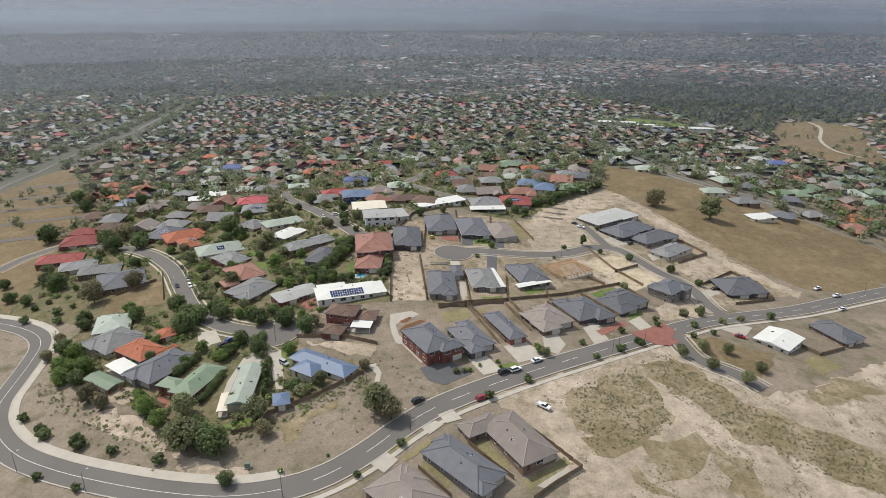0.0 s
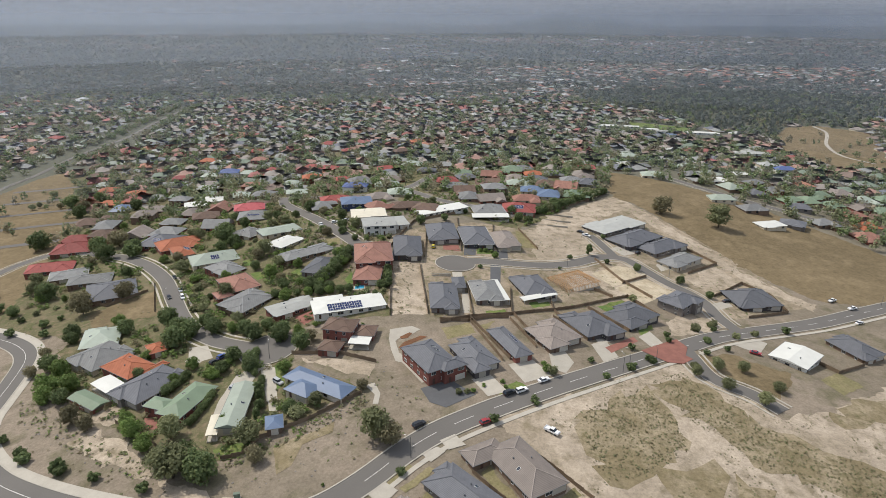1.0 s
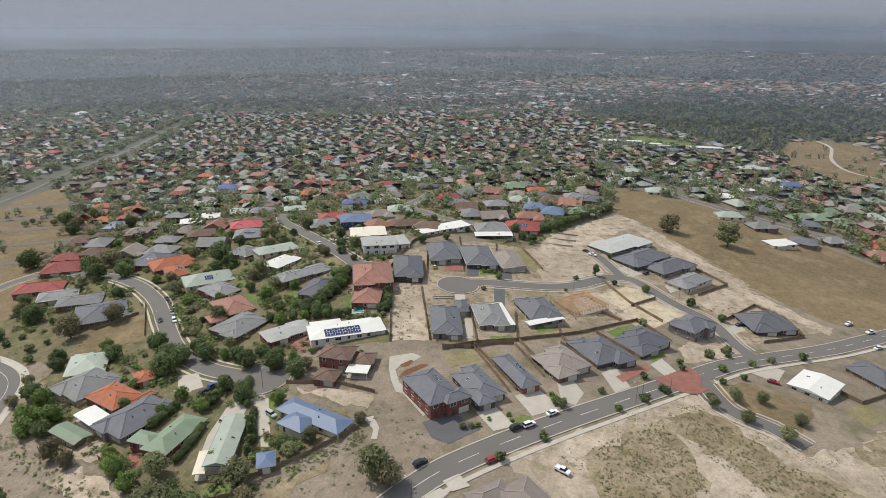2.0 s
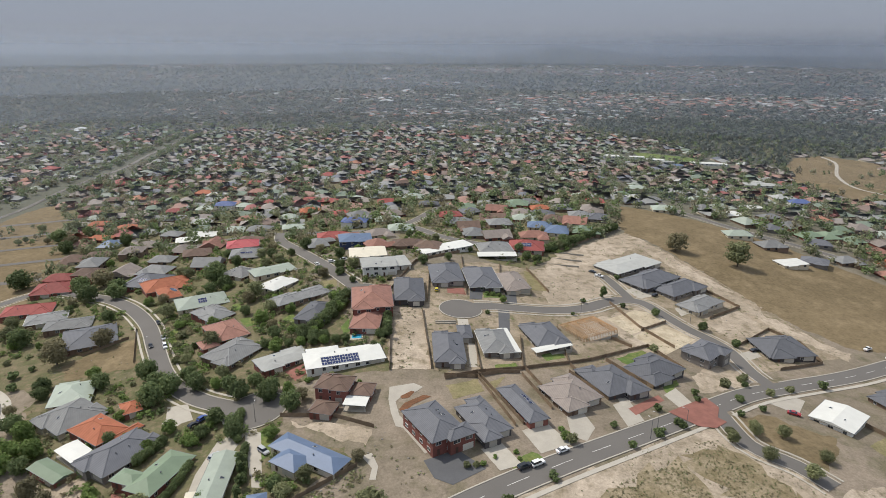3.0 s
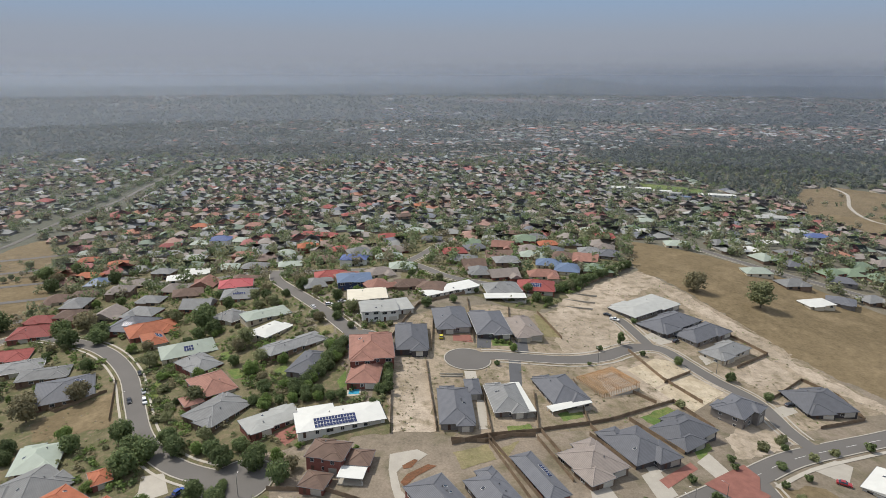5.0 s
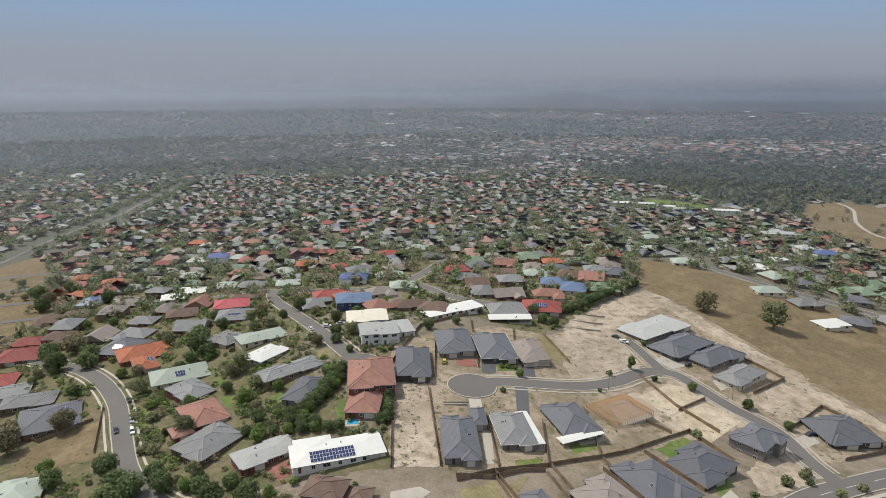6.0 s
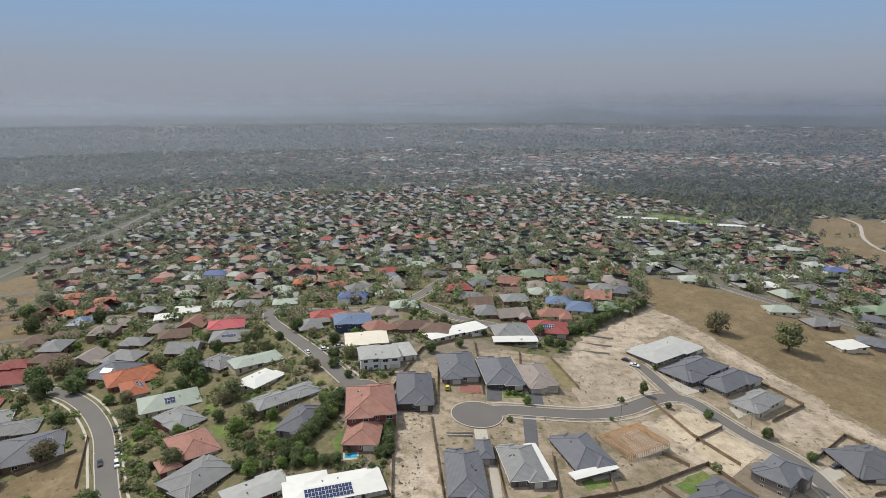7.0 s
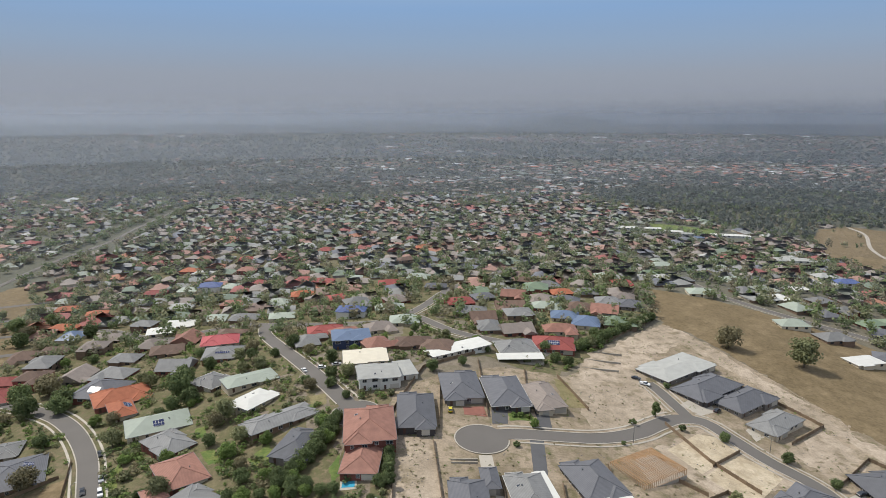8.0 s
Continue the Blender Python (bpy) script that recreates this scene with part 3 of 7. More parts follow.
# ---- trees ----
def crown_mesh(name, seed, width, height, clumps, leaves, leaf, mat, shape="round"):
    """Many small leaf sprays round uneven clumps, with gaps between the clumps."""
    rng = np.random.RandomState(seed)
    vs, fs = [], []
    for c in range(clumps):
        while True:
            p = rng.uniform(-1, 1, 3)
            q = np.linalg.norm(p)
            if 0.35 < q < 1:
                break
        if shape == "tall":
            p = p * (1.0 - 0.5 * max(0, p[2]))
        centre = p * np.array((width / 2, width / 2, height / 2)) * 0.78
        rad = rng.uniform(0.16, 0.3) * width
        for k in range(leaves):
            a = rng.normal(size=3)
            a /= np.linalg.norm(a)
            o = centre + a * rad * rng.uniform(0.55, 1.0) * np.array((1, 1, 0.75))
            nrm = a + rng.normal(size=3) * 0.45 + np.array((0, 0, 0.35))
            nrm /= np.linalg.norm(nrm)
            t = np.cross(nrm, rng.normal(size=3))
            t /= np.linalg.norm(t)
            b = np.cross(nrm, t)
            s = leaf * rng.uniform(0.6, 1.3)
            i = len(vs)
            vs += [o - t * s - b * s * 0.5, o + t * s * 0.3 - b * s * 0.9, o + t * s + b * s * 0.4, o - t * s * 0.2 + b * s]
            fs.append((i, i + 1, i + 2, i + 3))
    me = bpy.data.meshes.new(name)
    me.from_pydata([tuple(v) for v in vs], [], fs)
    me.materials.append(mat)
    return me


def trunk_mesh(seed, height, crown_w, radius):
    rng = random.Random(seed)
    bm = bmesh.new()
    bend = Vector((rng.uniform(-0.3, 0.3), rng.uniform(-0.3, 0.3), 0))
    p0, p1, p2 = Vector((0, 0, -0.3)), Vector((0, 0, height * 0.35)) + bend * 0.4, Vector((0, 0, height * 0.75)) + bend
    add_tube(bm, p0, p1, radius * 1.25, radius * 0.8, 7)
    add_tube(bm, p1, p2, radius * 0.8, radius * 0.35, 6)
    for k in range(5):
        a = k * 1.26 + rng.uniform(-0.4, 0.4)
        s = p1.lerp(p2, rng.uniform(0.0, 0.6))
        e = s + Vector((math.cos(a), math.sin(a), rng.uniform(0.5, 1.1))) * crown_w * rng.uniform(0.25, 0.36)
        add_tube(bm, s, e, radius * 0.45, radius * 0.15, 5)
    me = bpy.data.meshes.new("trunk")
    bm.to_mesh(me), bm.free()
    me.materials.append(M_BARK)
    return me


TREE_KINDS = {}
# kind: leaf material, crown width, crown height, clumps, leaves, leaf size, trunk height, words
for kind, (lm, cw, ch, cl, lv, lf, th, words) in {
    "gum": ("gum", 8.0, 7.0, 42, 60, 0.29, 7.0, "grey-green gum tree with an open uneven crown"),
    "broad": ("dark", 7.0, 6.0, 42, 60, 0.28, 5.0, "dense dark green tree with a broad crown"),
    "bright": ("green", 6.0, 5.5, 38, 58, 0.26, 4.6, "leafy mid-green garden tree"),
    "dull": ("dull", 7.0, 6.0, 36, 52, 0.28, 5.5, "dull olive-brown tree with a sparse crown"),
    "street": ("dark", 2.2, 2.1, 18, 32, 0.19, 1.6, "small round street tree on the verge"),
    "tall": ("dark", 2.8, 7.0, 24, 34, 0.30, 5.5, "slim upright dark green tree"),
    "shrub": ("green", 2.4, 1.7, 16, 28, 0.22, 0.8, "low rounded green garden shrub"),
    "bush": ("gum", 3.4, 2.4, 18, 30, 0.28, 1.2, "grey-green bush with loose foliage"),
}.items():
    crowns = [crown_mesh("crown", 11 * i + len(kind), cw, ch, cl, lv, lf, LEAVES[lm], "tall" if kind == "tall" else "round") for i in range(3)]
    trunks = [trunk_mesh(i + len(kind), th, cw, 0.05 + cw * 0.022) for i in range(3)]
    TREE_KINDS[kind] = crowns, trunks, th, words


def tree(x, y, kind="gum", size=1.0, group="trees of the suburb"):
    rng = random.Random(int(x * 31 + y * 17))
    crowns, trunks, th, words = TREE_KINDS[kind]
    m = pose(x, y, terrain(x, y), 0, 0, rng.uniform(0, 360)) @ Matrix.Diagonal((size, size, size * rng.uniform(0.9, 1.1), 1))
    small = kind in ("shrub", "bush")
    ob = empty("shrub" if small else "tree", m, words, "shrub" if small else "tree", group)
    k = rng.randrange(3)
    shared("stem" if small else "trunk", trunks[k], ob, Matrix())
    shared("foliage" if small else "crown", crowns[k], ob, pose(0, 0, th * (0.66 if not small else 0.95)))
    return ob


# ---- roads ----
ROADS = []
ROADS.append(('road', [(-235.3, 270.2), (-204.5, 257.0), (-183.9, 244.2), (-172.8, 231.5), (-167.1, 214.2), (-163.4, 197.4), (-159.9, 183.6), (-151.2, 169.4), (-135.4, 155.4), (-117.3, 145.7), (-97.1, 137.8), (-75.4, 131.1), (-56.2, 127.6), (-40.4, 128.7), (-28.3, 133.1), (-17.7, 141.2), (-8.1, 151.0), (2.4, 160.0), (17.7, 169.6), (38.6, 181.9), (62.2, 196.0), (83.7, 209.9), (102.1, 223.0), (122.9, 237.8), (150.5, 252.1), (183.1, 266.7), (216.1, 283.4), (263.3, 307.2), (374.0, 358.4)], 8.6, 'grey asphalt through road with pale kerbs and a dashed line'))
ROADS.append(('road', [(9, 293.5), (18.1, 296.8), (25.6, 298.2), (33, 298.6), (44.3, 299.5), (53.9, 301), (64.2, 304.7), (74.5, 310.8), (82.6, 318), (95.3, 327), (106.3, 326.5), (112.8, 315.7), (118, 305.4), (122.7, 297.6), (128.9, 289.8), (132.8, 280), (133.1, 261.1), (135.5, 247)], 7.2, 'grey asphalt side street curving round the new estate'))
ROADS.append(('road', [(100.9, 329.5), (98.3, 342.4), (96.0, 353.5), (93.4, 361.4)], 6.0, 'short grey asphalt stub of street'))
ROADS.append(('road', [(101.0, 219.9), (102.9, 198.9), (113.9, 189.4), (120.7, 180.3)], 7.2, 'grey asphalt side street that ends at bare ground'))
ROADS.append(('road', [(-266.0, 336.5), (-257.5, 362.2), (-237.2, 376.0), (-195.8, 356.0), (-169.1, 335.2), (-144.3, 305.6), (-126.3, 275.2), (-108.9, 246.3), (-90.6, 227.9), (-72.3, 217.9), (-62.2, 215.4)], 7.0, 'grey asphalt court with parked cars'))
ROADS.append(('road', [(-36.5, 308.9), (-52.8, 335.6), (-73.4, 370.2), (-94.6, 407.2), (-110.5, 438.3), (-118.5, 464.0)], 7.0, 'grey asphalt court between older houses'))
ROADS.append(('road', [(-265.2, 503.8), (-235.5, 494.9), (-183.6, 460.5), (-157.4, 470.9), (-136.0, 476.5), (-117.8, 467.0), (-68.9, 445.9), (-36.9, 447.0), (-18.7, 481.5), (-1.2, 539.6), (28.2, 596.1), (69.9, 659.4), (124.3, 715.8)], 7.0, 'grey asphalt street across the older suburb'))
ROADS.append(('road', [(-21.2, 454.2), (1.9, 415.7), (26.9, 400.6), (49.8, 384.9)], 6.5, 'grey asphalt street across the older suburb'))
ROADS.append(('road', [(200.8, 732.4), (198.4, 643.6), (193.9, 545.4), (207.2, 506.1), (233.4, 478.1), (261.7, 460.8), (292.1, 440.5)], 7.0, 'straight grey asphalt street beside the dry paddock'))
RAIL = [(-412.0, 524.4), (-421.9, 595.3), (-422.0, 638.3), (-432.5, 743.8), (-428.6, 857.3), (-440.8, 959.6), (-456.1, 1159.4)]
BULBS = [(10.4, 292.6, 9.8), (-63.9, 215.1, 11.0), (-38.7, 311.5, 9.5)]


# ---- zones ----
ZONE_DIRT_EAST = [(21.2, 164.8), (39.8, 176.1), (73.1, 196.3), (94.2, 207.2), (103.8, 196.4), (118.4, 176.5), (136.6, 183.4), (190.9, 216.3), (209.4, 198.7), (168.0, 135.7), (107.4, 107.1), (37.4, 109.6), (39.9, 131.9)]
ZONE_SCRUB_BAND = [(78.4, 192.1), (93.2, 201.0), (96.2, 190.9), (110.7, 168.8), (145.2, 149.2), (160.5, 137.3), (143.7, 128.7), (121.6, 136.6), (97.9, 152.8), (84.1, 171.3)]
ZONE_SCRUB_NEAR = [(48.7, 170.8), (75.0, 187.7), (80.0, 170.8), (78.9, 156.0), (64.6, 144.5), (51.7, 141.2), (47.2, 153.3)]
ZONE_FIELD = [(150.1, 536.8), (170.9, 522.8), (214.9, 484.1), (248.3, 452.1), (279.1, 410.2), (304.3, 357.7), (231.8, 291.4), (199.5, 293.6), (186.6, 309.8), (174.2, 333.0), (162.9, 366.7), (149.9, 405.0), (141.9, 428.7), (128.8, 447.3), (133.8, 478.9)]
ZONE_ESTATE = [(-25.3, 321.4), (-18.6, 242.7), (3.9, 233.2), (57.5, 242.9), (97.8, 273.2), (133.3, 282.8), (138.3, 260.0), (172.2, 277.9), (194.0, 285.6), (184.8, 306.9), (164.6, 363.5), (142.8, 420.3), (131.7, 444.1), (87.7, 399.8), (54.2, 359.0), (23.6, 362.4), (-6.8, 346.1), (-23.3, 331.1)]
ZONE_DIRT_TRACK = [(128.8, 447.3), (141.2, 426.3), (150.1, 391.7), (164.0, 355.0), (172.4, 324.0), (183.1, 304.0), (195.1, 287.2), (189.4, 278.8), (175.0, 299.3), (165.3, 321.2), (154.7, 348.1), (141.2, 385.9), (124.2, 431.2), (96.8, 409.2), (89.5, 400.1), (90.0, 410.2)]
ZONE_SITE = [(77.4, 299.4), (104.2, 322.1), (118.1, 310.8), (127.5, 286.4), (109.9, 276.7), (90.7, 266.3), (81.2, 281.3)]
ZONE_VACANT = [(-21.8, 291.6), (-7.5, 292.8), (-2.1, 236.7), (-18.2, 237.1)]
ZONE_OLD = [(150.7, 597.1), (207.3, 733.7), (135.7, 776.7), (38.6, 786.0), (-60.6, 790.6), (-198.7, 809.9), (-333.7, 805.5), (-344.8, 731.3), (-378.0, 620.0), (-319.2, 459.8), (-260.7, 333.3), (-226.1, 270.6), (-104.4, 223.2), (-18.5, 235.8), (-27.4, 339.6), (-10.0, 370.4), (16.1, 375.4), (44.9, 352.4), (67.1, 381.2), (125.7, 466.9)]
ZONE_EAST_HOMES = [(233.4, 738.2), (260.3, 622.2), (268.2, 518.9), (304.9, 486.3), (334.7, 457.5), (310.6, 403.2), (254.8, 413.5), (239.7, 437.1), (204.2, 473.9), (187.3, 507.7), (174.4, 566.4)]
ZONE_WEST_PADDOCK = [(-264.8, 293.4), (-182.9, 276.0), (-140.2, 286.3), (-123.4, 252.9), (-133.4, 239.3), (-149.9, 235.8), (-152.5, 213.2), (-144.9, 181.5), (-125.5, 162.9), (-75.7, 135.8), (-32.4, 137.8), (-13.9, 155.8), (6.1, 166.3), (-15.2, 197.2), (-25.1, 208.8), (-49.9, 208.1), (-24.1, 181.1), (-37.7, 166.7), (-58.3, 151.4), (-74.5, 146.1), (-93.5, 152.6), (-128.0, 181.8), (-149.7, 208.4), (-231.7, 250.1)]
ZONE_RAIL_PADDOCK = [(-331.1, 378.2), (-407.2, 523.8), (-410.7, 622.1), (-398.3, 651.5), (-347.7, 580.6), (-316.2, 511.6), (-272.7, 452.4), (-262.3, 411.4), (-229.0, 327.3), (-213.4, 268.4)]
ZONE_FAR_WEST = [(-461.5, 489.9), (-425.9, 580.0), (-436.7, 651.7), (-361.5, 573.7), (-266.4, 424.3), (-245.5, 342.9), (-249.8, 290.1), (-307.4, 288.2)]
ZONE_COURT = [(-152.8, 211.2), (-163.3, 257.3), (-130.4, 254.0), (-114.4, 265.7), (-88.4, 258.6), (-52.0, 210.1), (-52.8, 195.9), (-27.8, 189.3), (-23.1, 182.5), (-53.3, 161.8), (-62.7, 153.7), (-86.0, 156.7), (-105.3, 174.4), (-123.0, 185.8)]
ZONE_BANK_WEST = [(-157.3, 198.0), (-147.7, 196.3), (-111.9, 172.7), (-77.5, 149.0), (-85.3, 147.9), (-117.2, 165.8), (-145.5, 183.6)]
ZONE_BANK_SOUTH = [(-69.8, 154.6), (-53.0, 160.5), (-36.1, 171.1), (-23.0, 181.0), (-20.4, 175.0), (-33.1, 164.3), (-49.6, 154.4), (-63.8, 147.4)]


# ---- houses near the camera ----
house(-142.9, 238.5, 15.2, 17.7, 19, 'sage', 'cream', wings=[(3.3, -5.4, 7.8, 9.2), (-2.9, 5.8, 7.2, 8.4)], group="houses of the older courts")
house(-134.3, 221.9, 18.5, 18.0, -34, 'grey', 'cream', wings=[(-4.0, -5.5, 9.4, 9.3), (3.5, 5.9, 8.7, 8.5)], group="houses of the older courts")
house(-117.7, 210.6, 17.6, 12.5, -31, 'orange', 'brick', wings=[(9.9, 3.9, 3.9, 11.8)], group="houses of the older courts")
house(-112.0, 222.7, 6.7, 9.0, 36, 'orange', 'brick', group="houses of the older courts", vents=0)
house(-119.2, 198.6, 12.9, 7.7, -35, 'white', 'cream', pitch=4, name="patio_cover", vents=0, group="houses of the older courts")
house(-102.6, 196.0, 15.8, 21.8, -32, 'slate', 'grey', wings=[(-3.4, -6.6, 8.0, 11.2), (3.0, 7.1, 7.4, 10.3)], group="houses of the older courts", vents=2)
house(-122.6, 190.0, 15.1, 6.6, -30, 'green', 'brick', pitch=12, gable=True, name="shed", vents=0, group="houses of the older courts")
house(-83.8, 183.2, 9.9, 20.3, -18, 'green', 'brick', wings=[(-7.4, -5.0, 9.1, 6.4)], group="houses of the older courts")
house(-64.7, 177.2, 8.1, 25.6, 4, 'sage', 'cream', gable=True, pitch=16, group="houses of the older courts")
house(-69.2, 167.6, 3.6, 11.0, 9, 'cream', 'white', pitch=4, name="patio_cover", vents=0, group="houses of the older courts")
house(-38.5, 185.7, 26.4, 8.6, -31, 'blue', 'cream', wings=[(-2.3, -5.2, 10.4, 9.0)], group="houses of the older courts")
house(-49.3, 166.1, 5.6, 7.4, 15, 'blue', 'brown', name="shed", vents=0, group="houses of the older courts")
house(-36.1, 220.5, 12.9, 10.2, -9, 'brown', 'brick', wings=[(2.8, -3.1, 6.6, 5.2), (-2.4, 3.3, 6.1, 4.8)], storeys=2, group="houses of the older courts")
house(-38.3, 209.4, 8.6, 8.3, -13, 'brown', 'brick', vents=0, group="houses of the older courts")
house(-26.1, 219.3, 8.2, 9.0, -6, 'brown', 'brick', vents=0, group="houses of the older courts")
house(-27.5, 212.4, 8.2, 7.0, -7, 'white', 'brown', pitch=3, name="patio_cover", vents=0, group="houses of the older courts")
house(-36.7, 244.3, 31.2, 13.8, 18, 'white', 'white', wings=[(-7.5, 3.6, 13.0, 12.5)], pitch=9, solar=(14, 3, -2.0), vents=2, group="houses of the older courts")
house(-61.7, 246.6, 21.1, 11.1, 37, 'pale', 'brick', wings=[(-5.8, -2.6, 8.4, 7.7), (5.0, 2.8, 6.8, 7.2)], pitch=9, group="houses of the older courts")
house(-85.2, 257.3, 16.5, 20.1, -29, 'grey', 'brown', wings=[(3.6, -6.1, 8.4, 10.4), (-3.1, 6.5, 7.8, 9.5)], pitch=16, group="houses of the older courts")
house(-95.4, 279.0, 15.1, 20.6, 38, 'terra', 'brick', wings=[(-10.7, -8.9, 7.7, 9.1)], group="houses of the older courts")
house(-109.3, 301.2, 18.9, 13.2, -37, 'grey', 'brick', wings=[(4.1, -4.0, 9.6, 6.8), (-3.6, 4.3, 8.9, 6.2)], group="houses of the older courts")
house(-121.6, 319.8, 25.0, 16.8, 29, 'sage', 'cream', solar=(4, 2), group="houses of the older courts")
house(-156.4, 357.5, 25.3, 18.8, 35, 'orange', 'brick', wings=[(7.0, -4.3, 10.0, 13.0), (-6.0, 4.7, 8.2, 12.1)], group="houses of the older courts")
house(-147.9, 340.8, 10.8, 18.4, 35, 'orange', 'cream', solar=(4, 2), group="houses of the older courts")
house(-172.3, 369.4, 22.3, 22.3, -6, 'slate', 'brick', solar=(5, 2), group="houses of the older courts")
house(-165.8, 293.3, 23.2, 23.8, 28, 'slate', 'brown', pitch=16, solar=(6, 2), group="houses of the older courts")
house(-188.5, 314.3, 22.1, 13.0, 20, 'grey', 'brown', wings=[(6.1, -3.0, 8.8, 8.9), (-5.2, 3.3, 7.1, 8.4)], pitch=16, group="houses of the older courts")
house(-207.9, 326.9, 19.8, 13.4, 24, 'grey', 'brown', wings=[(-4.3, -4.1, 10.0, 6.9), (3.7, 4.4, 9.3, 6.3)], pitch=16, group="houses of the older courts")
house(-228.2, 343.0, 25.7, 14.8, 19, 'red', 'brick', wings=[(7.0, -3.4, 10.2, 10.2), (-6.1, 3.7, 8.3, 9.5)], group="houses of the older courts")
house(-233.6, 376.8, 23.5, 18.7, 14, 'red', 'brick', wings=[(-5.1, -5.7, 12.0, 9.7), (4.4, 6.1, 11.1, 8.8)], group="houses of the older courts")
house(-68.1, 308.5, 29.2, 11.3, 43, 'grey', 'brown', wings=[(8.0, -2.6, 11.6, 7.8), (-6.9, 2.9, 9.4, 7.3)], pitch=16, group="houses of the older courts")
house(-112.9, 358.1, 16.1, 13.9, -32, 'grey', 'brown', wings=[(-3.5, -4.2, 8.2, 7.2), (3.0, 4.5, 7.6, 6.5)], group="houses of the older courts")
house(-93.6, 353.2, 24.2, 12.8, 35, 'sage', 'cream', wings=[(6.6, -3.0, 9.6, 8.9), (-5.7, 3.2, 7.7, 8.3)], pitch=12, group="houses of the older courts")
house(-84.4, 328.8, 12.8, 17.7, -32, 'white', 'cream', wings=[(-2.8, -5.4, 6.5, 9.1), (2.4, 5.8, 6.0, 8.3)], pitch=10, group="houses of the older courts")
house(-55.6, 287.4, 14.7, 20.3, -12, 'slate', 'grey', wings=[(3.2, -6.2, 7.5, 10.5), (-2.8, 6.6, 6.9, 9.6)], group="houses of the older courts")
house(-30.9, 293.6, 18.9, 25.9, 8, 'terra', 'brick', wings=[(-4.1, -7.9, 9.6, 13.4), (3.6, 8.4, 8.9, 12.2)], storeys=2, group="houses of the older courts")
house(-31.4, 275.1, 13.0, 17.8, -1, 'terra', 'brick', vents=0, group="houses of the older courts")
house(-130.9, 419.4, 20.9, 15.5, 15, 'pink', 'cream', wings=[(-4.5, -4.7, 10.6, 8.0), (4.0, 5.1, 9.9, 7.3)], storeys=2, group="houses of the older courts")
house(-122.3, 400.4, 21.1, 18.5, 11, 'grey', 'brick', solar=(7, 1), group="houses of the older courts")
house(-40.4, 357.9, 20.9, 16.4, 10, 'cream', 'cream', wings=[(-4.5, -5.0, 10.6, 8.4), (4.0, 5.3, 9.9, 7.7)], storeys=2, pitch=5, group="houses of the older courts")
house(-32.4, 338.8, 18.7, 15.4, 13, 'pale', 'white', wings=[(4.1, -4.7, 9.5, 7.9), (-3.5, 5.0, 8.8, 7.2)], storeys=2, pitch=5, group="houses of the older courts")
house(-21.3, 348.4, 8.6, 17.1, 17, 'pale', 'white', pitch=5, vents=0, group="houses of the older courts")
house(-52.6, 394.8, 20.3, 16.9, 12, 'blue', 'navy', wings=[(4.4, -5.1, 10.3, 8.7), (-3.8, 5.5, 9.6, 8.0)], storeys=2, pitch=14, group="houses of the older courts")
house(-71.1, 421.3, 20.8, 15.5, 14, 'red', 'brick', wings=[(-4.5, -4.7, 10.6, 8.0), (3.9, 5.1, 9.8, 7.3)], group="houses of the older courts")
house(2.8, 379.7, 34.7, 12.0, 32, 'white', 'white', wings=[(9.5, -2.8, 13.7, 8.3), (-8.2, 3.0, 11.1, 7.7)], pitch=5, group="houses of the older courts")
house(33.3, 387.8, 20.7, 18.1, 8, 'grey', 'brown', wings=[(-4.5, -5.5, 10.6, 9.3), (3.9, 5.9, 9.8, 8.5)], group="houses of the older courts")
house(33.8, 373.4, 23.0, 8.4, 2, 'white', 'cream', pitch=4, name="patio_cover", vents=0, group="houses of the older courts")
house(54.3, 397.7, 22.4, 19.7, -8, 'red', 'brick', solar=(6, 2), group="houses of the older courts")
house(70.2, 449.5, 17.5, 14.9, -8, 'blue', 'cream', wings=[(3.8, -4.5, 8.9, 7.7), (-3.3, 4.8, 8.2, 7.0)], group="houses of the older courts")
house(80.8, 438.4, 16.6, 18.5, -15, 'blue', 'cream', vents=0, group="houses of the older courts")
house(117.8, 478.5, 17.1, 15.5, -10, 'slate', 'grey', wings=[(3.7, -4.7, 8.7, 8.0), (-3.2, 5.1, 8.1, 7.3)], group="houses of the older courts")
house(105.4, 484.9, 16.4, 15.5, -6, 'grey', 'grey', wings=[(-3.6, -4.7, 8.3, 8.0), (3.1, 5.1, 7.7, 7.3)], group="houses of the older courts")
house(-14.5, 308.2, 14.8, 28.4, 4, 'slate', 'dark', wings=[(3.2, -8.6, 7.5, 14.7), (-2.8, 9.3, 7.0, 13.4)], group="houses of the new estate")
house(3.4, 331.8, 16.8, 26.5, 6, 'slate', 'grey', wings=[(-3.6, -8.0, 8.5, 13.7), (3.2, 8.6, 7.9, 12.5)], group="houses of the new estate")
house(22.1, 329.8, 16.8, 28.4, 7, 'slate', 'dark', wings=[(3.6, -8.6, 8.6, 14.7), (-3.2, 9.3, 7.9, 13.4)], group="houses of the new estate")
house(38.0, 329.0, 13.8, 24.4, 11, 'taupe', 'cream', wings=[(-3.0, -7.4, 7.0, 12.6), (2.6, 7.9, 6.5, 11.5)], group="houses of the new estate")
house(4.5, 250.3, 12.5, 25.8, 3, 'slate', 'grey', wings=[(2.7, -7.8, 6.4, 13.3), (-2.4, 8.4, 5.9, 12.2)], group="houses of the new estate", vents=2)
house(11.4, 264.5, 5.9, 12.5, 4, 'slate', 'grey', group="houses of the new estate", vents=0)
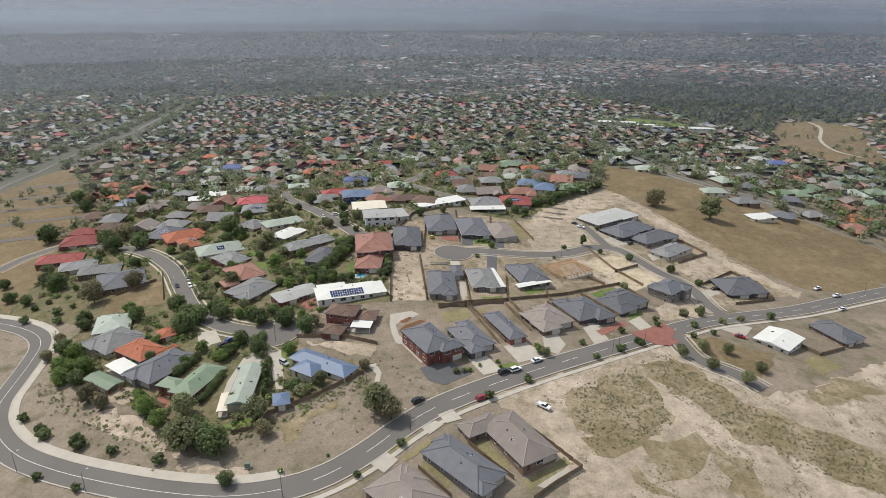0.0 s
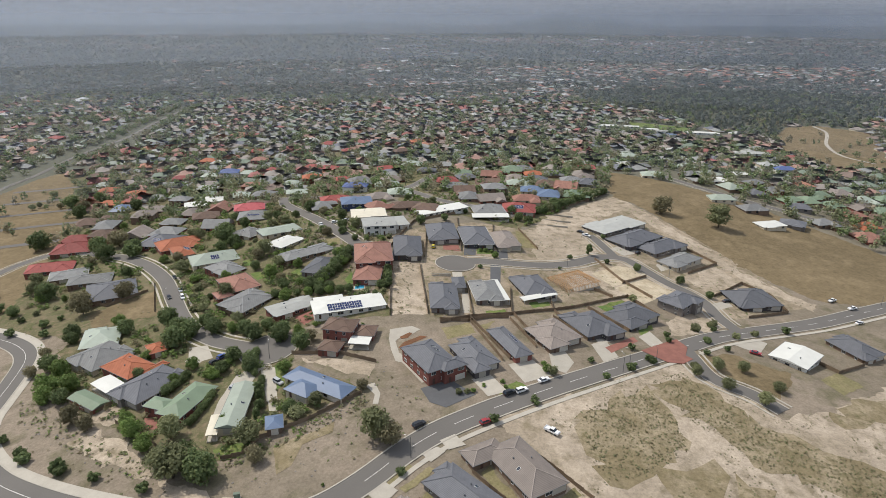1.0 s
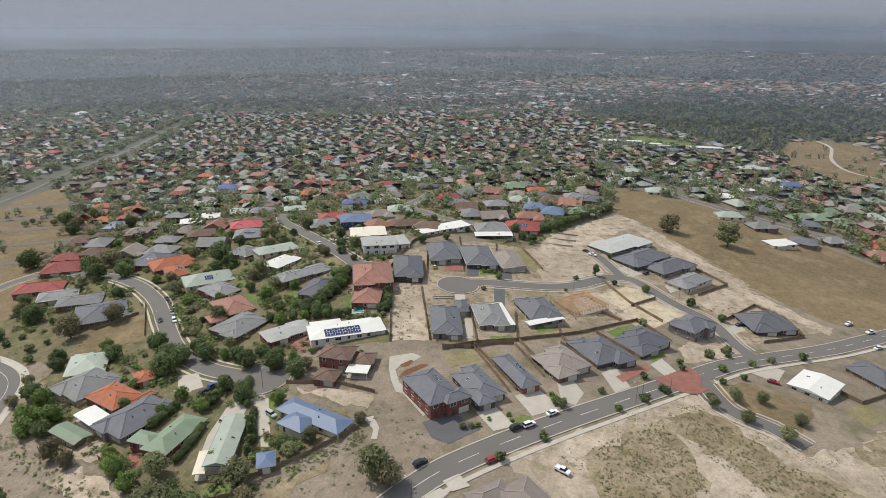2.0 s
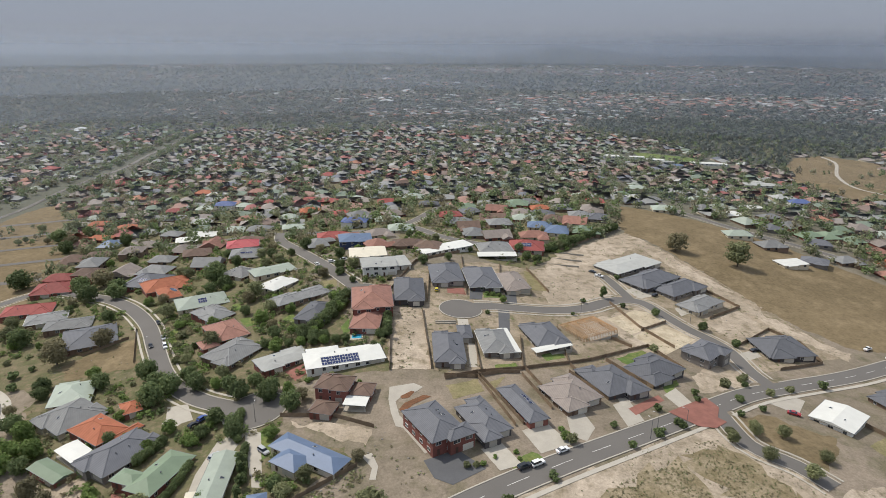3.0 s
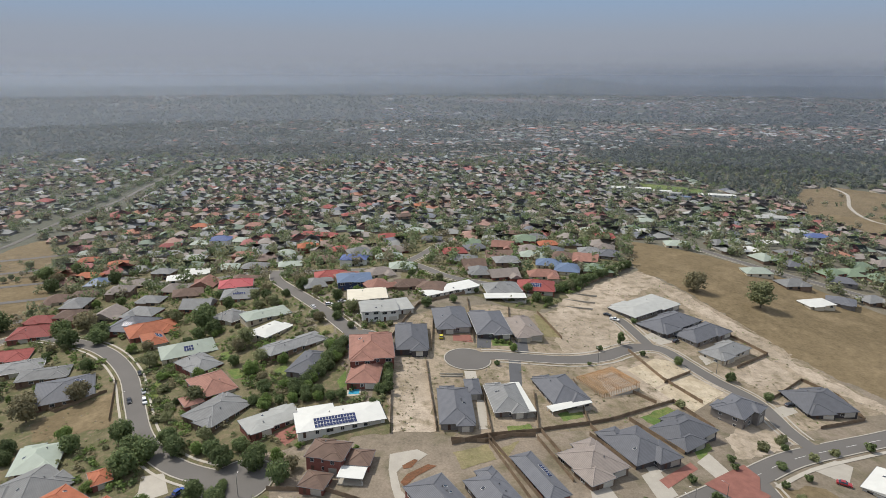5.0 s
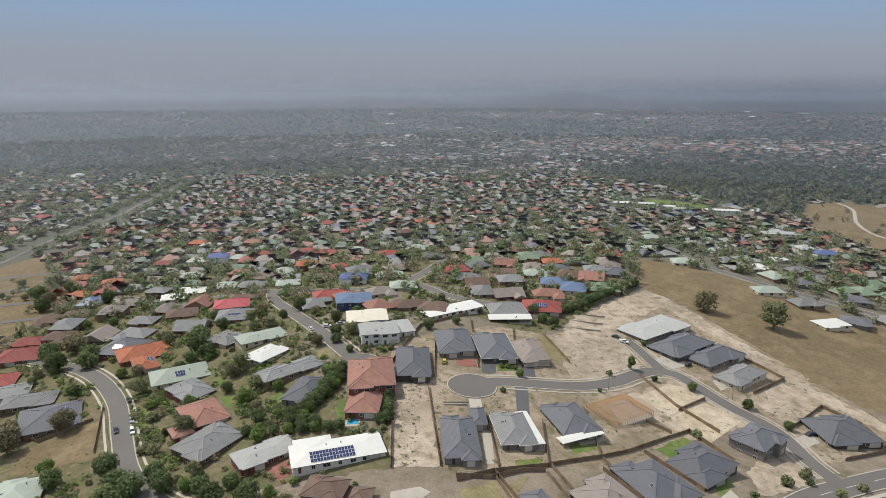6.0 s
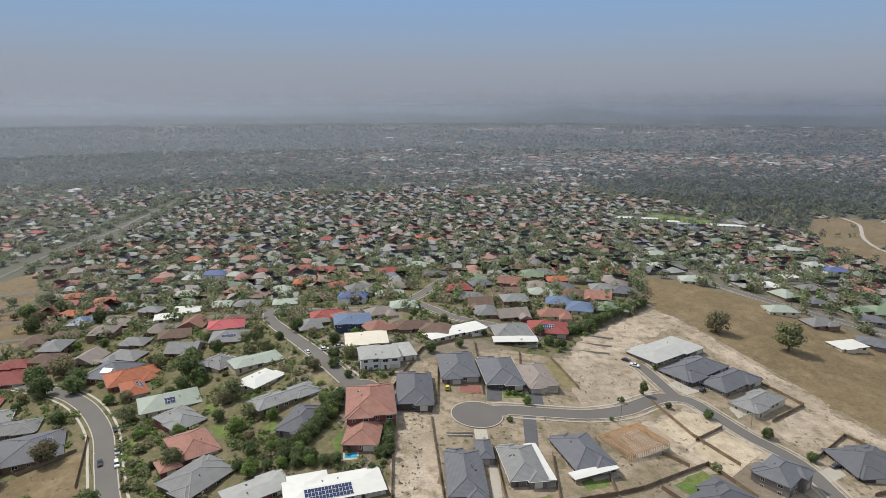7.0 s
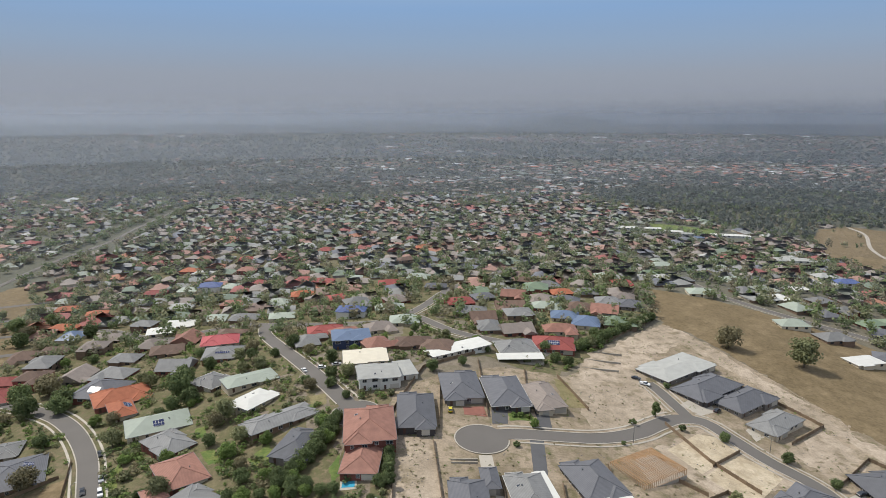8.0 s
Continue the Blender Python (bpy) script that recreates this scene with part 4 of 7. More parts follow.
house(23.4, 257.5, 12.8, 20.8, 8, 'grey', 'grey', wings=[(2.8, -6.3, 6.5, 10.7), (-2.4, 6.8, 6.0, 9.8)], group="houses of the new estate")
house(29.6, 258.9, 4.6, 22.7, 10, 'white', 'cream', pitch=4, name="patio_cover", vents=0, group="houses of the new estate")
house(45.8, 268.2, 15.3, 21.4, 16, 'slate', 'dark', wings=[(3.3, -6.5, 7.8, 11.1), (-2.9, 7.0, 7.2, 10.1)], group="houses of the new estate")
house(47.3, 255.9, 17.6, 4.4, 23, 'white', 'cream', pitch=4, name="patio_cover", vents=0, over=0.2, group="houses of the new estate")
house(-0.5, 194.8, 12.9, 20.3, 31, 'slate', 'brick', wings=[(3.6, -8.8, 9.7, 6.7)], storeys=2, vents=2, group="houses of the new estate")
house(15.5, 200.6, 11.7, 19.0, 26, 'slate', 'dark', wings=[(-2.9, -6.6, 6.8, 11.2), (2.5, 7.1, 6.3, 10.2)], group="houses of the new estate", vents=2)
house(29.4, 210.2, 7.8, 23.6, 23, 'slate', 'brick', solar=(6, 1), group="houses of the new estate")
house(47.7, 219.5, 16.7, 16.4, 27, 'taupe', 'brown', wings=[(-4.1, -5.7, 9.7, 9.6), (3.6, 6.1, 9.0, 8.8)], group="houses of the new estate")
house(65.2, 231.2, 16.6, 18.9, 25, 'slate', 'dark', wings=[(4.1, -6.5, 9.7, 11.1), (-3.6, 7.0, 9.0, 10.2)], group="houses of the new estate")
house(86.3, 245.7, 20.7, 15.1, 34, 'slate', 'dark', wings=[(-5.1, -5.2, 12.0, 8.9), (4.5, 5.6, 11.1, 8.1)], group="houses of the new estate")
house(115.5, 266.5, 17.5, 12.5, 42, 'slate', 'grey', storeys=2, wings=[(4.4, -4.2, 7.6, 8.0), (-4.0, 3.6, 7.2, 8.2)], group="houses of the new estate")
house(159.2, 285.7, 22.7, 20.2, 5, 'slate', 'dark', wings=[(-4.9, -6.1, 11.5, 10.4), (4.3, 6.6, 10.7, 9.5)], group="houses of the new estate")
house(112.5, 377.7, 38.8, 19.3, 35, 'pale', 'grey', wings=[(10.6, -4.4, 15.4, 13.3), (-9.1, 4.9, 12.4, 12.5)], pitch=7, group="houses of the new estate")
house(119.8, 356.8, 33.0, 17.5, 35, 'slate', 'dark', wings=[(-9.0, -4.0, 13.1, 12.1), (7.8, 4.4, 10.6, 11.3)], group="houses of the new estate")
house(133.2, 347.2, 29.2, 15.2, 34, 'slate', 'grey', wings=[(8.0, -3.5, 11.6, 10.5), (-6.9, 3.8, 9.4, 9.8)], group="houses of the new estate")
house(137.8, 328.5, 25.5, 12.5, 35, 'grey', 'cream', wings=[(-7.0, -2.9, 10.1, 8.6), (6.0, 3.2, 8.2, 8.1)], group="houses of the new estate")
house(147.4, 222.1, 16.9, 15.1, 41, 'white', 'white', pitch=8, gable=True, group="houses of the new estate")
house(182.1, 237.6, 13.9, 18.4, 20, 'slate', 'brown', wings=[(-3.0, -5.6, 7.1, 9.5), (2.6, 6.0, 6.6, 8.7)], group="houses of the new estate")
house(27.3, 143.5, 13.2, 23.1, 30, 'taupe', 'brown', wings=[(-6.7, 10.6, 12.4, 7.7)], group="houses of the new estate", vents=2)
house(10.7, 133.2, 12.0, 23.5, 43, 'slate', 'grey', wings=[(-2.6, -7.1, 6.1, 12.1), (2.3, 7.6, 5.7, 11.1)], group="houses of the new estate", vents=2)
house(-5.1, 122.5, 19.2, 14.3, -44, 'taupe', 'brown', wings=[(4.2, -4.3, 9.8, 7.4), (-3.6, 4.7, 9.0, 6.7)], group="houses of the new estate")


# ---- surfaces on the ground ----
def ragged(poly, much):
    """The outline with an uneven edge."""
    out = []
    for (ax, ay), (bx, by) in zip(poly, poly[1:] + poly[:1]):
        n = max(1, min(60, int(math.hypot(bx - ax, by - ay) / (much * 1.3))))
        for k in range(n):
            x, y = ax + (bx - ax) * k / n, ay + (by - ay) * k / n
            v = noise.noise_vector(Vector((x * 0.16, y * 0.16, 1.5))) + 0.6 * noise.noise_vector(Vector((x * 0.5, y * 0.5, 4.5)))
            out.append((x + v.x * much * 1.7, y + v.y * much * 1.7))
    return out


def lay(name, poly, mat, lift, label, cell=7.0):
    if mat in (M_SCRUB, M_DIRT, M_FIELD, M_YARD, M_STRAW, M_LAWN, M_GARDEN):
        poly = ragged(poly, 3.2 if mat == M_SCRUB else 1.6 if mat in (M_DIRT, M_FIELD, M_GARDEN) else 0.5)
    ob = link(name, patch(poly, lift, cell), mat)
    return tagged(ob, label, "ground", kind="structure")


lay("dry_paddock", ZONE_FIELD, M_FIELD, 0.045, "brown mown dry paddock between the houses")
lay("estate_soil", ZONE_ESTATE, M_YARD, 0.045, "bare yard soil of the new housing estate")
lay("garden_ground", ZONE_OLD, M_GARDEN, 0.03, "mixed garden soil and dry grass between older houses", 12)
lay("garden_ground", ZONE_COURT, M_GARDEN, 0.03, "mixed garden soil and dry grass round the courts")
lay("bare_ground", ZONE_DIRT_EAST, M_DIRT, 0.045, "pale graded earth of the unbuilt estate")
lay("weed_strip", ZONE_SCRUB_BAND, M_SCRUB, 0.065, "strip of weeds across the pale graded earth")
lay("weed_patch", ZONE_SCRUB_NEAR, M_SCRUB, 0.065, "patch of olive weeds on pale earth")
lay("dirt_track", ZONE_DIRT_TRACK, M_DIRT, 0.06, "pale dirt track along the edge of the paddock")
lay("building_site", ZONE_SITE, M_DIRT, 0.06, "levelled pale sand of empty building lots")
lay("vacant_lot", ZONE_VACANT, M_DIRT, 0.06, "long vacant lot of churned pale soil")


def disc(x, y, r, n=28):
    return [(x + r * math.cos(i * math.tau / n), y + r * math.sin(i * math.tau / n)) for i in range(n)]


ROAD_LINES = []
for name, points, width, label in ROADS:
    line = smooth_line(points, 3.5)
    ROAD_LINES.append((line, width))
for k, (name, points, width, label) in enumerate(ROADS):
    line = ROAD_LINES[k][0]
    lift = 0.12 + 0.012 * k
    road_ob = tagged(link(name, ribbon(line, -width / 2, width / 2, lift), M_ASPHALT), label, "road", kind="structure")


def near_road(x, y, r, skip=-1):
    for k, (line, width) in enumerate(ROAD_LINES):
        if k == skip:
            continue
        for q in line:
            if (q.x - x) ** 2 + (q.y - y) ** 2 < (width / 2 + r) ** 2:
                return True
    return any((x - a) ** 2 + (y - b) ** 2 < (c + r) ** 2 for a, b, c in BULBS)


for i, (x, y, r) in enumerate(BULBS):
    tagged(link("road", patch(disc(x, y, r), 0.235 + 0.02 * i, 2.5), M_ASPHALT), "round asphalt turning head of a court", "road", kind="structure")

for i, (x, y, r) in enumerate(BULBS):
    ring, run = [Vector((*p, 0)) for p in disc(x, y, r, 40)], []
    for q in ring + ring[:1] + [None]:
        if q is not None and not any((q.x - s.x) ** 2 + (q.y - s.y) ** 2 < (w / 2 + 0.8) ** 2 for l, w in ROAD_LINES for s in l):
            run.append(q)
        elif len(run) > 2:
            tagged(link("kerb", ribbon(run, -0.45, 0.0, 0.33, 0.16, 1), M_CONCRETE), "pale concrete kerb round the turning head", "kerb", kind="structure")
            run = []
        else:
            run = []

# kerbs and footpaths break where another road crosses
for k, (line, width) in enumerate(ROAD_LINES):
    wide = 2.6 if k == 0 else 1.5
    for side in (-1, 1):
        for what, a, b, mat, lift, thick, words in (("kerb", width / 2, width / 2 + 0.45, M_CONCRETE, 0.24, 0.14, "pale concrete kerb beside the asphalt"),
                                                   ("pavement", width / 2 + 1.9, width / 2 + 1.9 + wide * 0.62, M_CONCRETE, 0.17, 0.06, "pale concrete footpath along the verge")):
            if what == "pavement" and (k > 4 and side > 0):
                continue
            if what == "pavement" and k == 0 and side > 0:
                a, b = width / 2 + 0.5, width / 2 + 3.4
            run, d0 = [], None
            for i in range(len(line)):
                d = (line[min(i + 1, len(line) - 1)] - line[max(i - 1, 0)]).normalized()
                off = Vector((-d.y, d.x, 0)) * side * (a + b) / 2
                q = line[i] + off
                clear = not near_road(q.x, q.y, 0.3 if what == "kerb" else 0.6, k)
                if what == "pavement" and k == 0:
                    clear = clear and (line[i].x < -38) == (side > 0)
                if clear:
                    run.append(i)
                if (not clear or i == len(line) - 1) and len(run) > 2:
                    tagged(link(what, ribbon([line[j] for j in run], side * a, side * b, lift, thick, 1), mat), words, what, kind="structure")
                if not clear:
                    run = []

# the dashed centre line of the through road
line = ROAD_LINES[0][0]
for i in range(2, len(line) - 4, 4):
    if math.hypot(line[i].x, line[i].y) < 430:
        solid = line[i].x < -62
        bm = ribbon(line[i:i + (5 if solid else 3)], -0.08, 0.08, 0.145, 0, 1)
        tagged(link("lane_line", bm, M_LINE), "white centre line painted on the asphalt", "road marking", kind="structure")

rail = smooth_line(RAIL, 6)
tagged(link("railway", ribbon(rail, -2.6, 2.6, 0.35, 0.3), M_BALLAST), "grey gravel bed of a single railway line", "railway", kind="structure")
for s in (-0.72, 0.72):
    tagged(link("rail", ribbon(rail, s - 0.06, s + 0.06, 0.5, 0.14, 1), M_METAL), "rusty steel rail on the gravel bed", "rail", kind="structure")


def near_rail(x, y, r):
    return any((q.x - x) ** 2 + (q.y - y) ** 2 < (3 + r) ** 2 for q in rail)




# ---- fences ----
PANEL = {}


def fence_meshes():
    if not PANEL:
        bm = bmesh.new()
        front, back = [], []
        for i in range(8):
            step = 0.02 * (i % 2)
            for u in (0.3 * i, 0.3 * i + 0.3):
                front.append((u, -step))
                back.append((u, 0.05))
        top = [1.7 + 0.02 * ((i // 2 * 5) % 3) for i in range(16)]
        lo_f, hi_f = [bm.verts.new((u, v, 0)) for u, v in front], [bm.verts.new((u, v, h)) for (u, v), h in zip(front, top)]
        lo_b, hi_b = [bm.verts.new((u, v, 0)) for u, v in back], [bm.verts.new((u, v, h)) for (u, v), h in zip(back, top)]
        for i in range(15):
            bm.faces.new((lo_f[i], lo_f[i + 1], hi_f[i + 1], hi_f[i]))
            bm.faces.new((hi_f[i], hi_f[i + 1], hi_b[i + 1], hi_b[i]))
            if i % 2 == 0:
                bm.faces.new((lo_b[i + 1], lo_b[i], hi_b[i], hi_b[i + 1]))
        a = bpy.data.meshes.new("panel")
        bm.to_mesh(a), bm.free()
        a.materials.append(M_FENCE)
        bm = bmesh.new()
        add_box(bm, 0, 0.05, 0.75, 0.12, 0.12, 2.2)
        b = bpy.data.meshes.new("post")
        bm.to_mesh(b), bm.free()
        b.materials.append(M_FENCE)
        PANEL["panel"], PANEL["post"] = a, b
    return PANEL["panel"], PANEL["post"]


def fence(points):
    """A paling fence along a line: a post and a panel every 2.4 m, each stepping with the ground."""
    panel, post = fence_meshes()
    x0, y0 = points[0]
    ob = empty("fence", pose(x0, y0, terrain(x0, y0)), "weathered grey-brown timber paling fence between lots", "fence", "timber fences")
    inv = ob.matrix_basis.inverted()
    for (ax, ay), (bx, by) in zip(points, points[1:]):
        length = math.hypot(bx - ax, by - ay)
        n = max(1, round(length / 3.2))
        turn = math.degrees(math.atan2(by - ay, bx - ax))
        for i in range(n):
            px, py = ax + (bx - ax) * i / n, ay + (by - ay) * i / n
            qx, qy = ax + (bx - ax) * (i + 1) / n, ay + (by - ay) * (i + 1) / n
            z = min(terrain(px, py), terrain(qx, qy)) - 0.05
            m = pose(px, py, z, 0, 0, turn) @ Matrix.Diagonal((length / n / 2.4, 1, 1, 1))
            shared("panel", panel, ob, inv @ m)
            shared("post", post, ob, inv @ pose(px, py, z, 0, 0, turn))
    return ob


# ---- cars ----
def profile(bm, pts, width, inset=0.0, top_in=0.0):
    """A body from its side outline (x, z), drawn out across y and narrowed towards its top."""
    zs = [p[1] for p in pts]
    lo, hi = min(zs), max(zs)
    sides = []
    for s in (-1, 1):
        row = []
        for x, z in pts:
            k = (z - lo) / (hi - lo)
            row.append(bm.verts.new((x, s * (width / 2 - inset - top_in * k), z)))
        sides.append(row)
    n = len(pts)
    for i in range(n):
        j = (i + 1) % n
        bm.faces.new((sides[0][i], sides[0][j], sides[1][j], sides[1][i]))
    bm.faces.new(sides[0][::-1])
    bm.faces.new(sides[1])
    bmesh.ops.recalc_face_normals(bm, faces=bm.faces)


CAR_SHAPES = {
    "sedan": (4.6, [(-2.3, 0.35), (2.25, 0.35), (2.3, 0.6), (2.15, 0.82), (0.95, 0.95), (-1.65, 1.0), (-2.25, 0.95), (-2.3, 0.6)], [(0.95, 0.93), (0.25, 1.42), (-1.0, 1.42), (-1.75, 0.98)]),
    "hatch": (4.1, [(-2.0, 0.35), (2.0, 0.35), (2.05, 0.6), (1.9, 0.85), (0.95, 0.98), (-1.9, 1.02), (-2.05, 0.7)], [(0.98, 0.96), (0.3, 1.48), (-1.5, 1.46), (-1.92, 1.0)]),
    "suv": (4.7, [(-2.3, 0.4), (2.3, 0.4), (2.35, 0.7), (2.2, 1.0), (1.1, 1.1), (-2.2, 1.15), (-2.35, 0.8)], [(1.1, 1.08), (0.45, 1.72), (-1.9, 1.7), (-2.22, 1.12)]),
    "ute": (5.1, [(-2.55, 0.5), (2.5, 0.45), (2.55, 0.75), (2.4, 1.0), (1.35, 1.1), (-2.5, 1.05), (-2.55, 0.8)], [(1.35, 1.08), (0.8, 1.7), (-0.4, 1.7), (-0.55, 1.08)]),
}


def car(x, y, colour, kind, rot):
    length, lower, upper = CAR_SHAPES[kind]
    z = terrain(x, y) + 0.17
    word = {"suv": "wagon", "ute": "pick-up truck", "hatch": "hatchback", "sedan": "sedan"}[kind]
    ob = empty("car", pose(x, y, z, 0, 0, rot), "%s %s parked in the open" % (colour, word), "car", "parked cars")
    bm = bmesh.new()
    profile(bm, lower, 1.82, 0, 0.06)
    if kind == "ute":
        for sx, sy, w, d in ((-1.5, 0.82, 1.9, 0.1), (-1.5, -0.82, 1.9, 0.1), (-2.45, 0, 0.1, 1.7)):
            add_box(bm, sx, sy, 1.15, w, d, 0.35)
    bmesh.ops.bevel(bm, geom=list(bm.edges), offset=0.05, segments=1, affect="EDGES", clamp_overlap=True)
    part("body", bm, CAR_PAINT[colour], ob)
    bm = bmesh.new()
    profile(bm, upper, 1.7, 0, 0.2)
    part("window", bm, M_GLASS, ob, "dark tinted glass")
    bm = bmesh.new()
    (x1, z1), (x2, z2) = upper[1], upper[2]
    add_box(bm, (x1 + x2) / 2, 0, z1 + 0.01, x1 - x2 + 0.08, 1.32, 0.06)
    part("roof", bm, CAR_PAINT[colour], ob)
    for sx in (0.31, -0.3):
        for sy in (-0.82, 0.82):
            bm = bmesh.new()
            add_tube(bm, (0, -0.11, 0), (0, 0.11, 0), 0.33, 0.33, 12)
            wheel = part("wheel", bm, M_TYRE, ob)
            wheel.location = (sx * length, sy, 0.33)
            bm = bmesh.new()
            s = math.copysign(1, sy)
            add_tube(bm, (0, s * 0.1, 0), (0, s * 0.125, 0), 0.2, 0.18, 10)
            part("rim", bm, M_METAL, wheel)
    for sy in (-0.62, 0.62):
        for sx, mat, nm in ((length / 2 - 0.06, M_FRAME, "headlight"), (-length / 2 + 0.06, CAR_PAINT["red"], "tail_light")):
            bm = bmesh.new()
            add_box(bm, sx, sy, 0.74, 0.12, 0.34, 0.16)
            part(nm, bm, mat, ob)
    return ob


def road_angle(x, y):
    best, ang = 1e9, 0
    for line, width in ROAD_LINES:
        for a, b in zip(line, line[1:]):
            d = (a.x - x) ** 2 + (a.y - y) ** 2
            if d < best:
                best, ang = d, math.degrees(math.atan2(b.y - a.y, b.x - a.x))
    return ang


# ---- small works ----
def retaining_wall(a, b, height):
    """A low wall of stacked sleepers across the slope."""
    (ax, ay), (bx, by) = a, b
    length, turn = math.hypot(bx - ax, by - ay), math.degrees(math.atan2(by - ay, bx - ax))
    x, y = (ax + bx) / 2, (ay + by) / 2
    ob = empty("retaining_wall", pose(x, y, terrain(x, y), 0, 0, turn), "low grey sleeper retaining wall on bare earth", "retaining wall", "retaining walls")
    for k in range(5):
        bm = bmesh.new()
        add_box(bm, 0.05 * (k % 2), 0.02 * (k % 3), -0.2 + (k + 0.5) * height / 4.2, length, 0.22, height / 4.2 - 0.02)
        part("sleeper", bm, M_CONCRETE, ob)
    return ob


def utility_cabinet(x, y, rot, mat, label, w=1.6, d=0.9, h=1.5):
    """A steel cabinet with a lid and two doors on a concrete pad."""
    ob = empty("utility_cabinet", pose(x, y, terrain(x, y), 0, 0, rot), label, "cabinet")
    for name, box, m in (("pad", (0, 0, 0.05, w + 0.5, d + 0.5, 0.3), M_CONCRETE), ("body", (0, 0, h / 2 + 0.15, w, d, h), mat), ("lid", (0, 0, h + 0.2, w + 0.12, d + 0.12, 0.12), mat),
                         ("door", (-w / 4, -d / 2 - 0.02, h / 2 + 0.15, w / 2 - 0.06, 0.05, h - 0.2), mat), ("door", (w / 4, -d / 2 - 0.02, h / 2 + 0.15, w / 2 - 0.06, 0.05, h - 0.2), mat)):
        bm = bmesh.new()
        add_box(bm, *box)
        part(name, bm, m, ob)
    return ob


# ---- street lamps ----
def street_lamp(x, y):
    """A tall grey pole with an arm that reaches over the road."""
    line = min((l for l, w in ROAD_LINES), key=lambda l: min((q.x - x) ** 2 + (q.y - y) ** 2 for q in l))
    q = min(line, key=lambda q: (q.x - x) ** 2 + (q.y - y) ** 2)
    ob = empty("street_lamp", pose(x, y, terrain(x, y), 0, 0, math.degrees(math.atan2(q.y - y, q.x - x))), "grey steel street lamp with a short arm on the verge", "street lamp", "street lamps")
    bm = bmesh.new()
    add_tube(bm, (0, 0, -0.3), (0, 0, 7.2), 0.11, 0.06, 8)
    part("pole", bm, M_METAL, ob)
    bm = bmesh.new()
    add_tube(bm, (0, 0, 7.1), (1.5, 0, 7.5), 0.05, 0.04, 6)
    part("arm", bm, M_METAL, ob)
    bm = bmesh.new()
    add_box(bm, 1.75, 0, 7.5, 0.7, 0.24, 0.12)
    bmesh.ops.bevel(bm, geom=list(bm.edges), offset=0.03, segments=1, affect="EDGES")
    part("lamp_head", bm, M_FRAME, ob)
    return ob


# ---- a house in frame ----
BAR = []


def bar(parent, name, a, b, t=0.12):
    """One stick of timber from a to b."""
    if not BAR:
        bm = bmesh.new()
        bmesh.ops.create_cube(bm, size=1)
        me = bpy.data.meshes.new("stick")
        bm.to_mesh(me), bm.free()
        me.materials.append(M_TIMBER)
        BAR.append(me)
    a, b = Vector(a), Vector(b)
    m = Matrix.Translation((a + b) / 2) @ (b - a).to_track_quat("Y", "Z").to_matrix().to_4x4() @ Matrix.Diagonal((t, (b - a).length, t, 1))
    return shared(name, BAR[0], parent, m)


def timber_frame(x, y, w, d, rot):
    ob = empty("unfinished_house", pose(x, y, terrain(x, y), 0, 0, rot), "open pine frame and roof trusses of an unfinished house", "house")
    bm = bmesh.new()
    add_box(bm, 0, 0, -0.35, w + 0.4, d + 0.4, 1.3)
    part("slab", bm, M_CONCRETE, ob, "pale concrete slab")
    h, z0 = 2.6, 0.3
    for s in (-1, 1):
        for zz in (z0 + 0.05, h):
            bar(ob, "plate", (-w / 2, s * d / 2, zz), (w / 2, s * d / 2, zz), 0.1)
            bar(ob, "plate", (s * w / 2, -d / 2, zz), (s * w / 2, d / 2, zz), 0.1)
    n, k = int(w / 0.9), int(d / 0.9)
    for i in range(n + 1):
        for s in (-1, 1):
            px = -w / 2 + w * i / n
            bar(ob, "stud", (px, s * d / 2, z0), (px, s * d / 2, h))
    for i in range(1, k):
        for s in (-1, 0.1, 1):
            py = -d / 2 + d * i / k
            bar(ob, "stud", (s * w / 2, py, z0), (s * w / 2, py, h))
    bl = (min(w, d) / 2) * 0.45
    for i in range(int(max(w, d) / 0.9) + 1):
        u = -max(w, d) / 2 + 0.9 * i
        f = min(1.0, (max(w, d) / 2 - abs(u)) / (min(w, d) / 2))
        half, top = min(w, d) / 2, h + 0.1 + bl * f
        P3 = (lambda a, b, c: (a, b, c)) if w >= d else (lambda a, b, c: (b, a, c))
        bar(ob, "truss_chord", P3(u, -half, h + 0.06), P3(u, half, h + 0.06))
        q = half * (1 - f)
        for s in (-1, 1):
            bar(ob, "rafter", P3(u, s * (half + 0.4), h + 0.05), P3(u, s * q, top))
        if q > 0.3:
            bar(ob, "top_chord", P3(u, -q, top), P3(u, q, top))
    TAKEN.append((x, y, 9))
    return ob


# ---- the older suburb further off ----
rng = random.Random(5)
ROOF_ODDS = ["grey"] * 11 + ["taupe"] * 11 + ["brown"] * 8 + ["terra"] * 6 + ["slate"] * 4 + ["sage"] * 3 + ["green"] * 5 + ["red"] * 3 + ["orange"] * 1 + ["pale"] * 1
WALL_ODDS = ["brick", "brown", "brown", "cream", "grey", "brick"]


def blocked(x, y):
    return inside(x, y, ZONE_FIELD) or inside(x, y, ZONE_ESTATE) or inside(x, y, ZONE_DIRT_EAST) or inside(x, y, ZONE_DIRT_TRACK) or near_rail(x, y, 14)


def hemmed(x, y, r=9):
    """Whether a house there would reach into land that is kept free."""
    return any(blocked(x + a, y + b) or inside(x + a, y + b, ZONE_RAIL_PADDOCK) or inside(x + a, y + b, ZONE_FAR_WEST) or inside(x + a, y + b, ZONE_WEST_PADDOCK) for a, b in ((0, 0), (r, 0), (-r, 0), (0, r), (0, -r)))


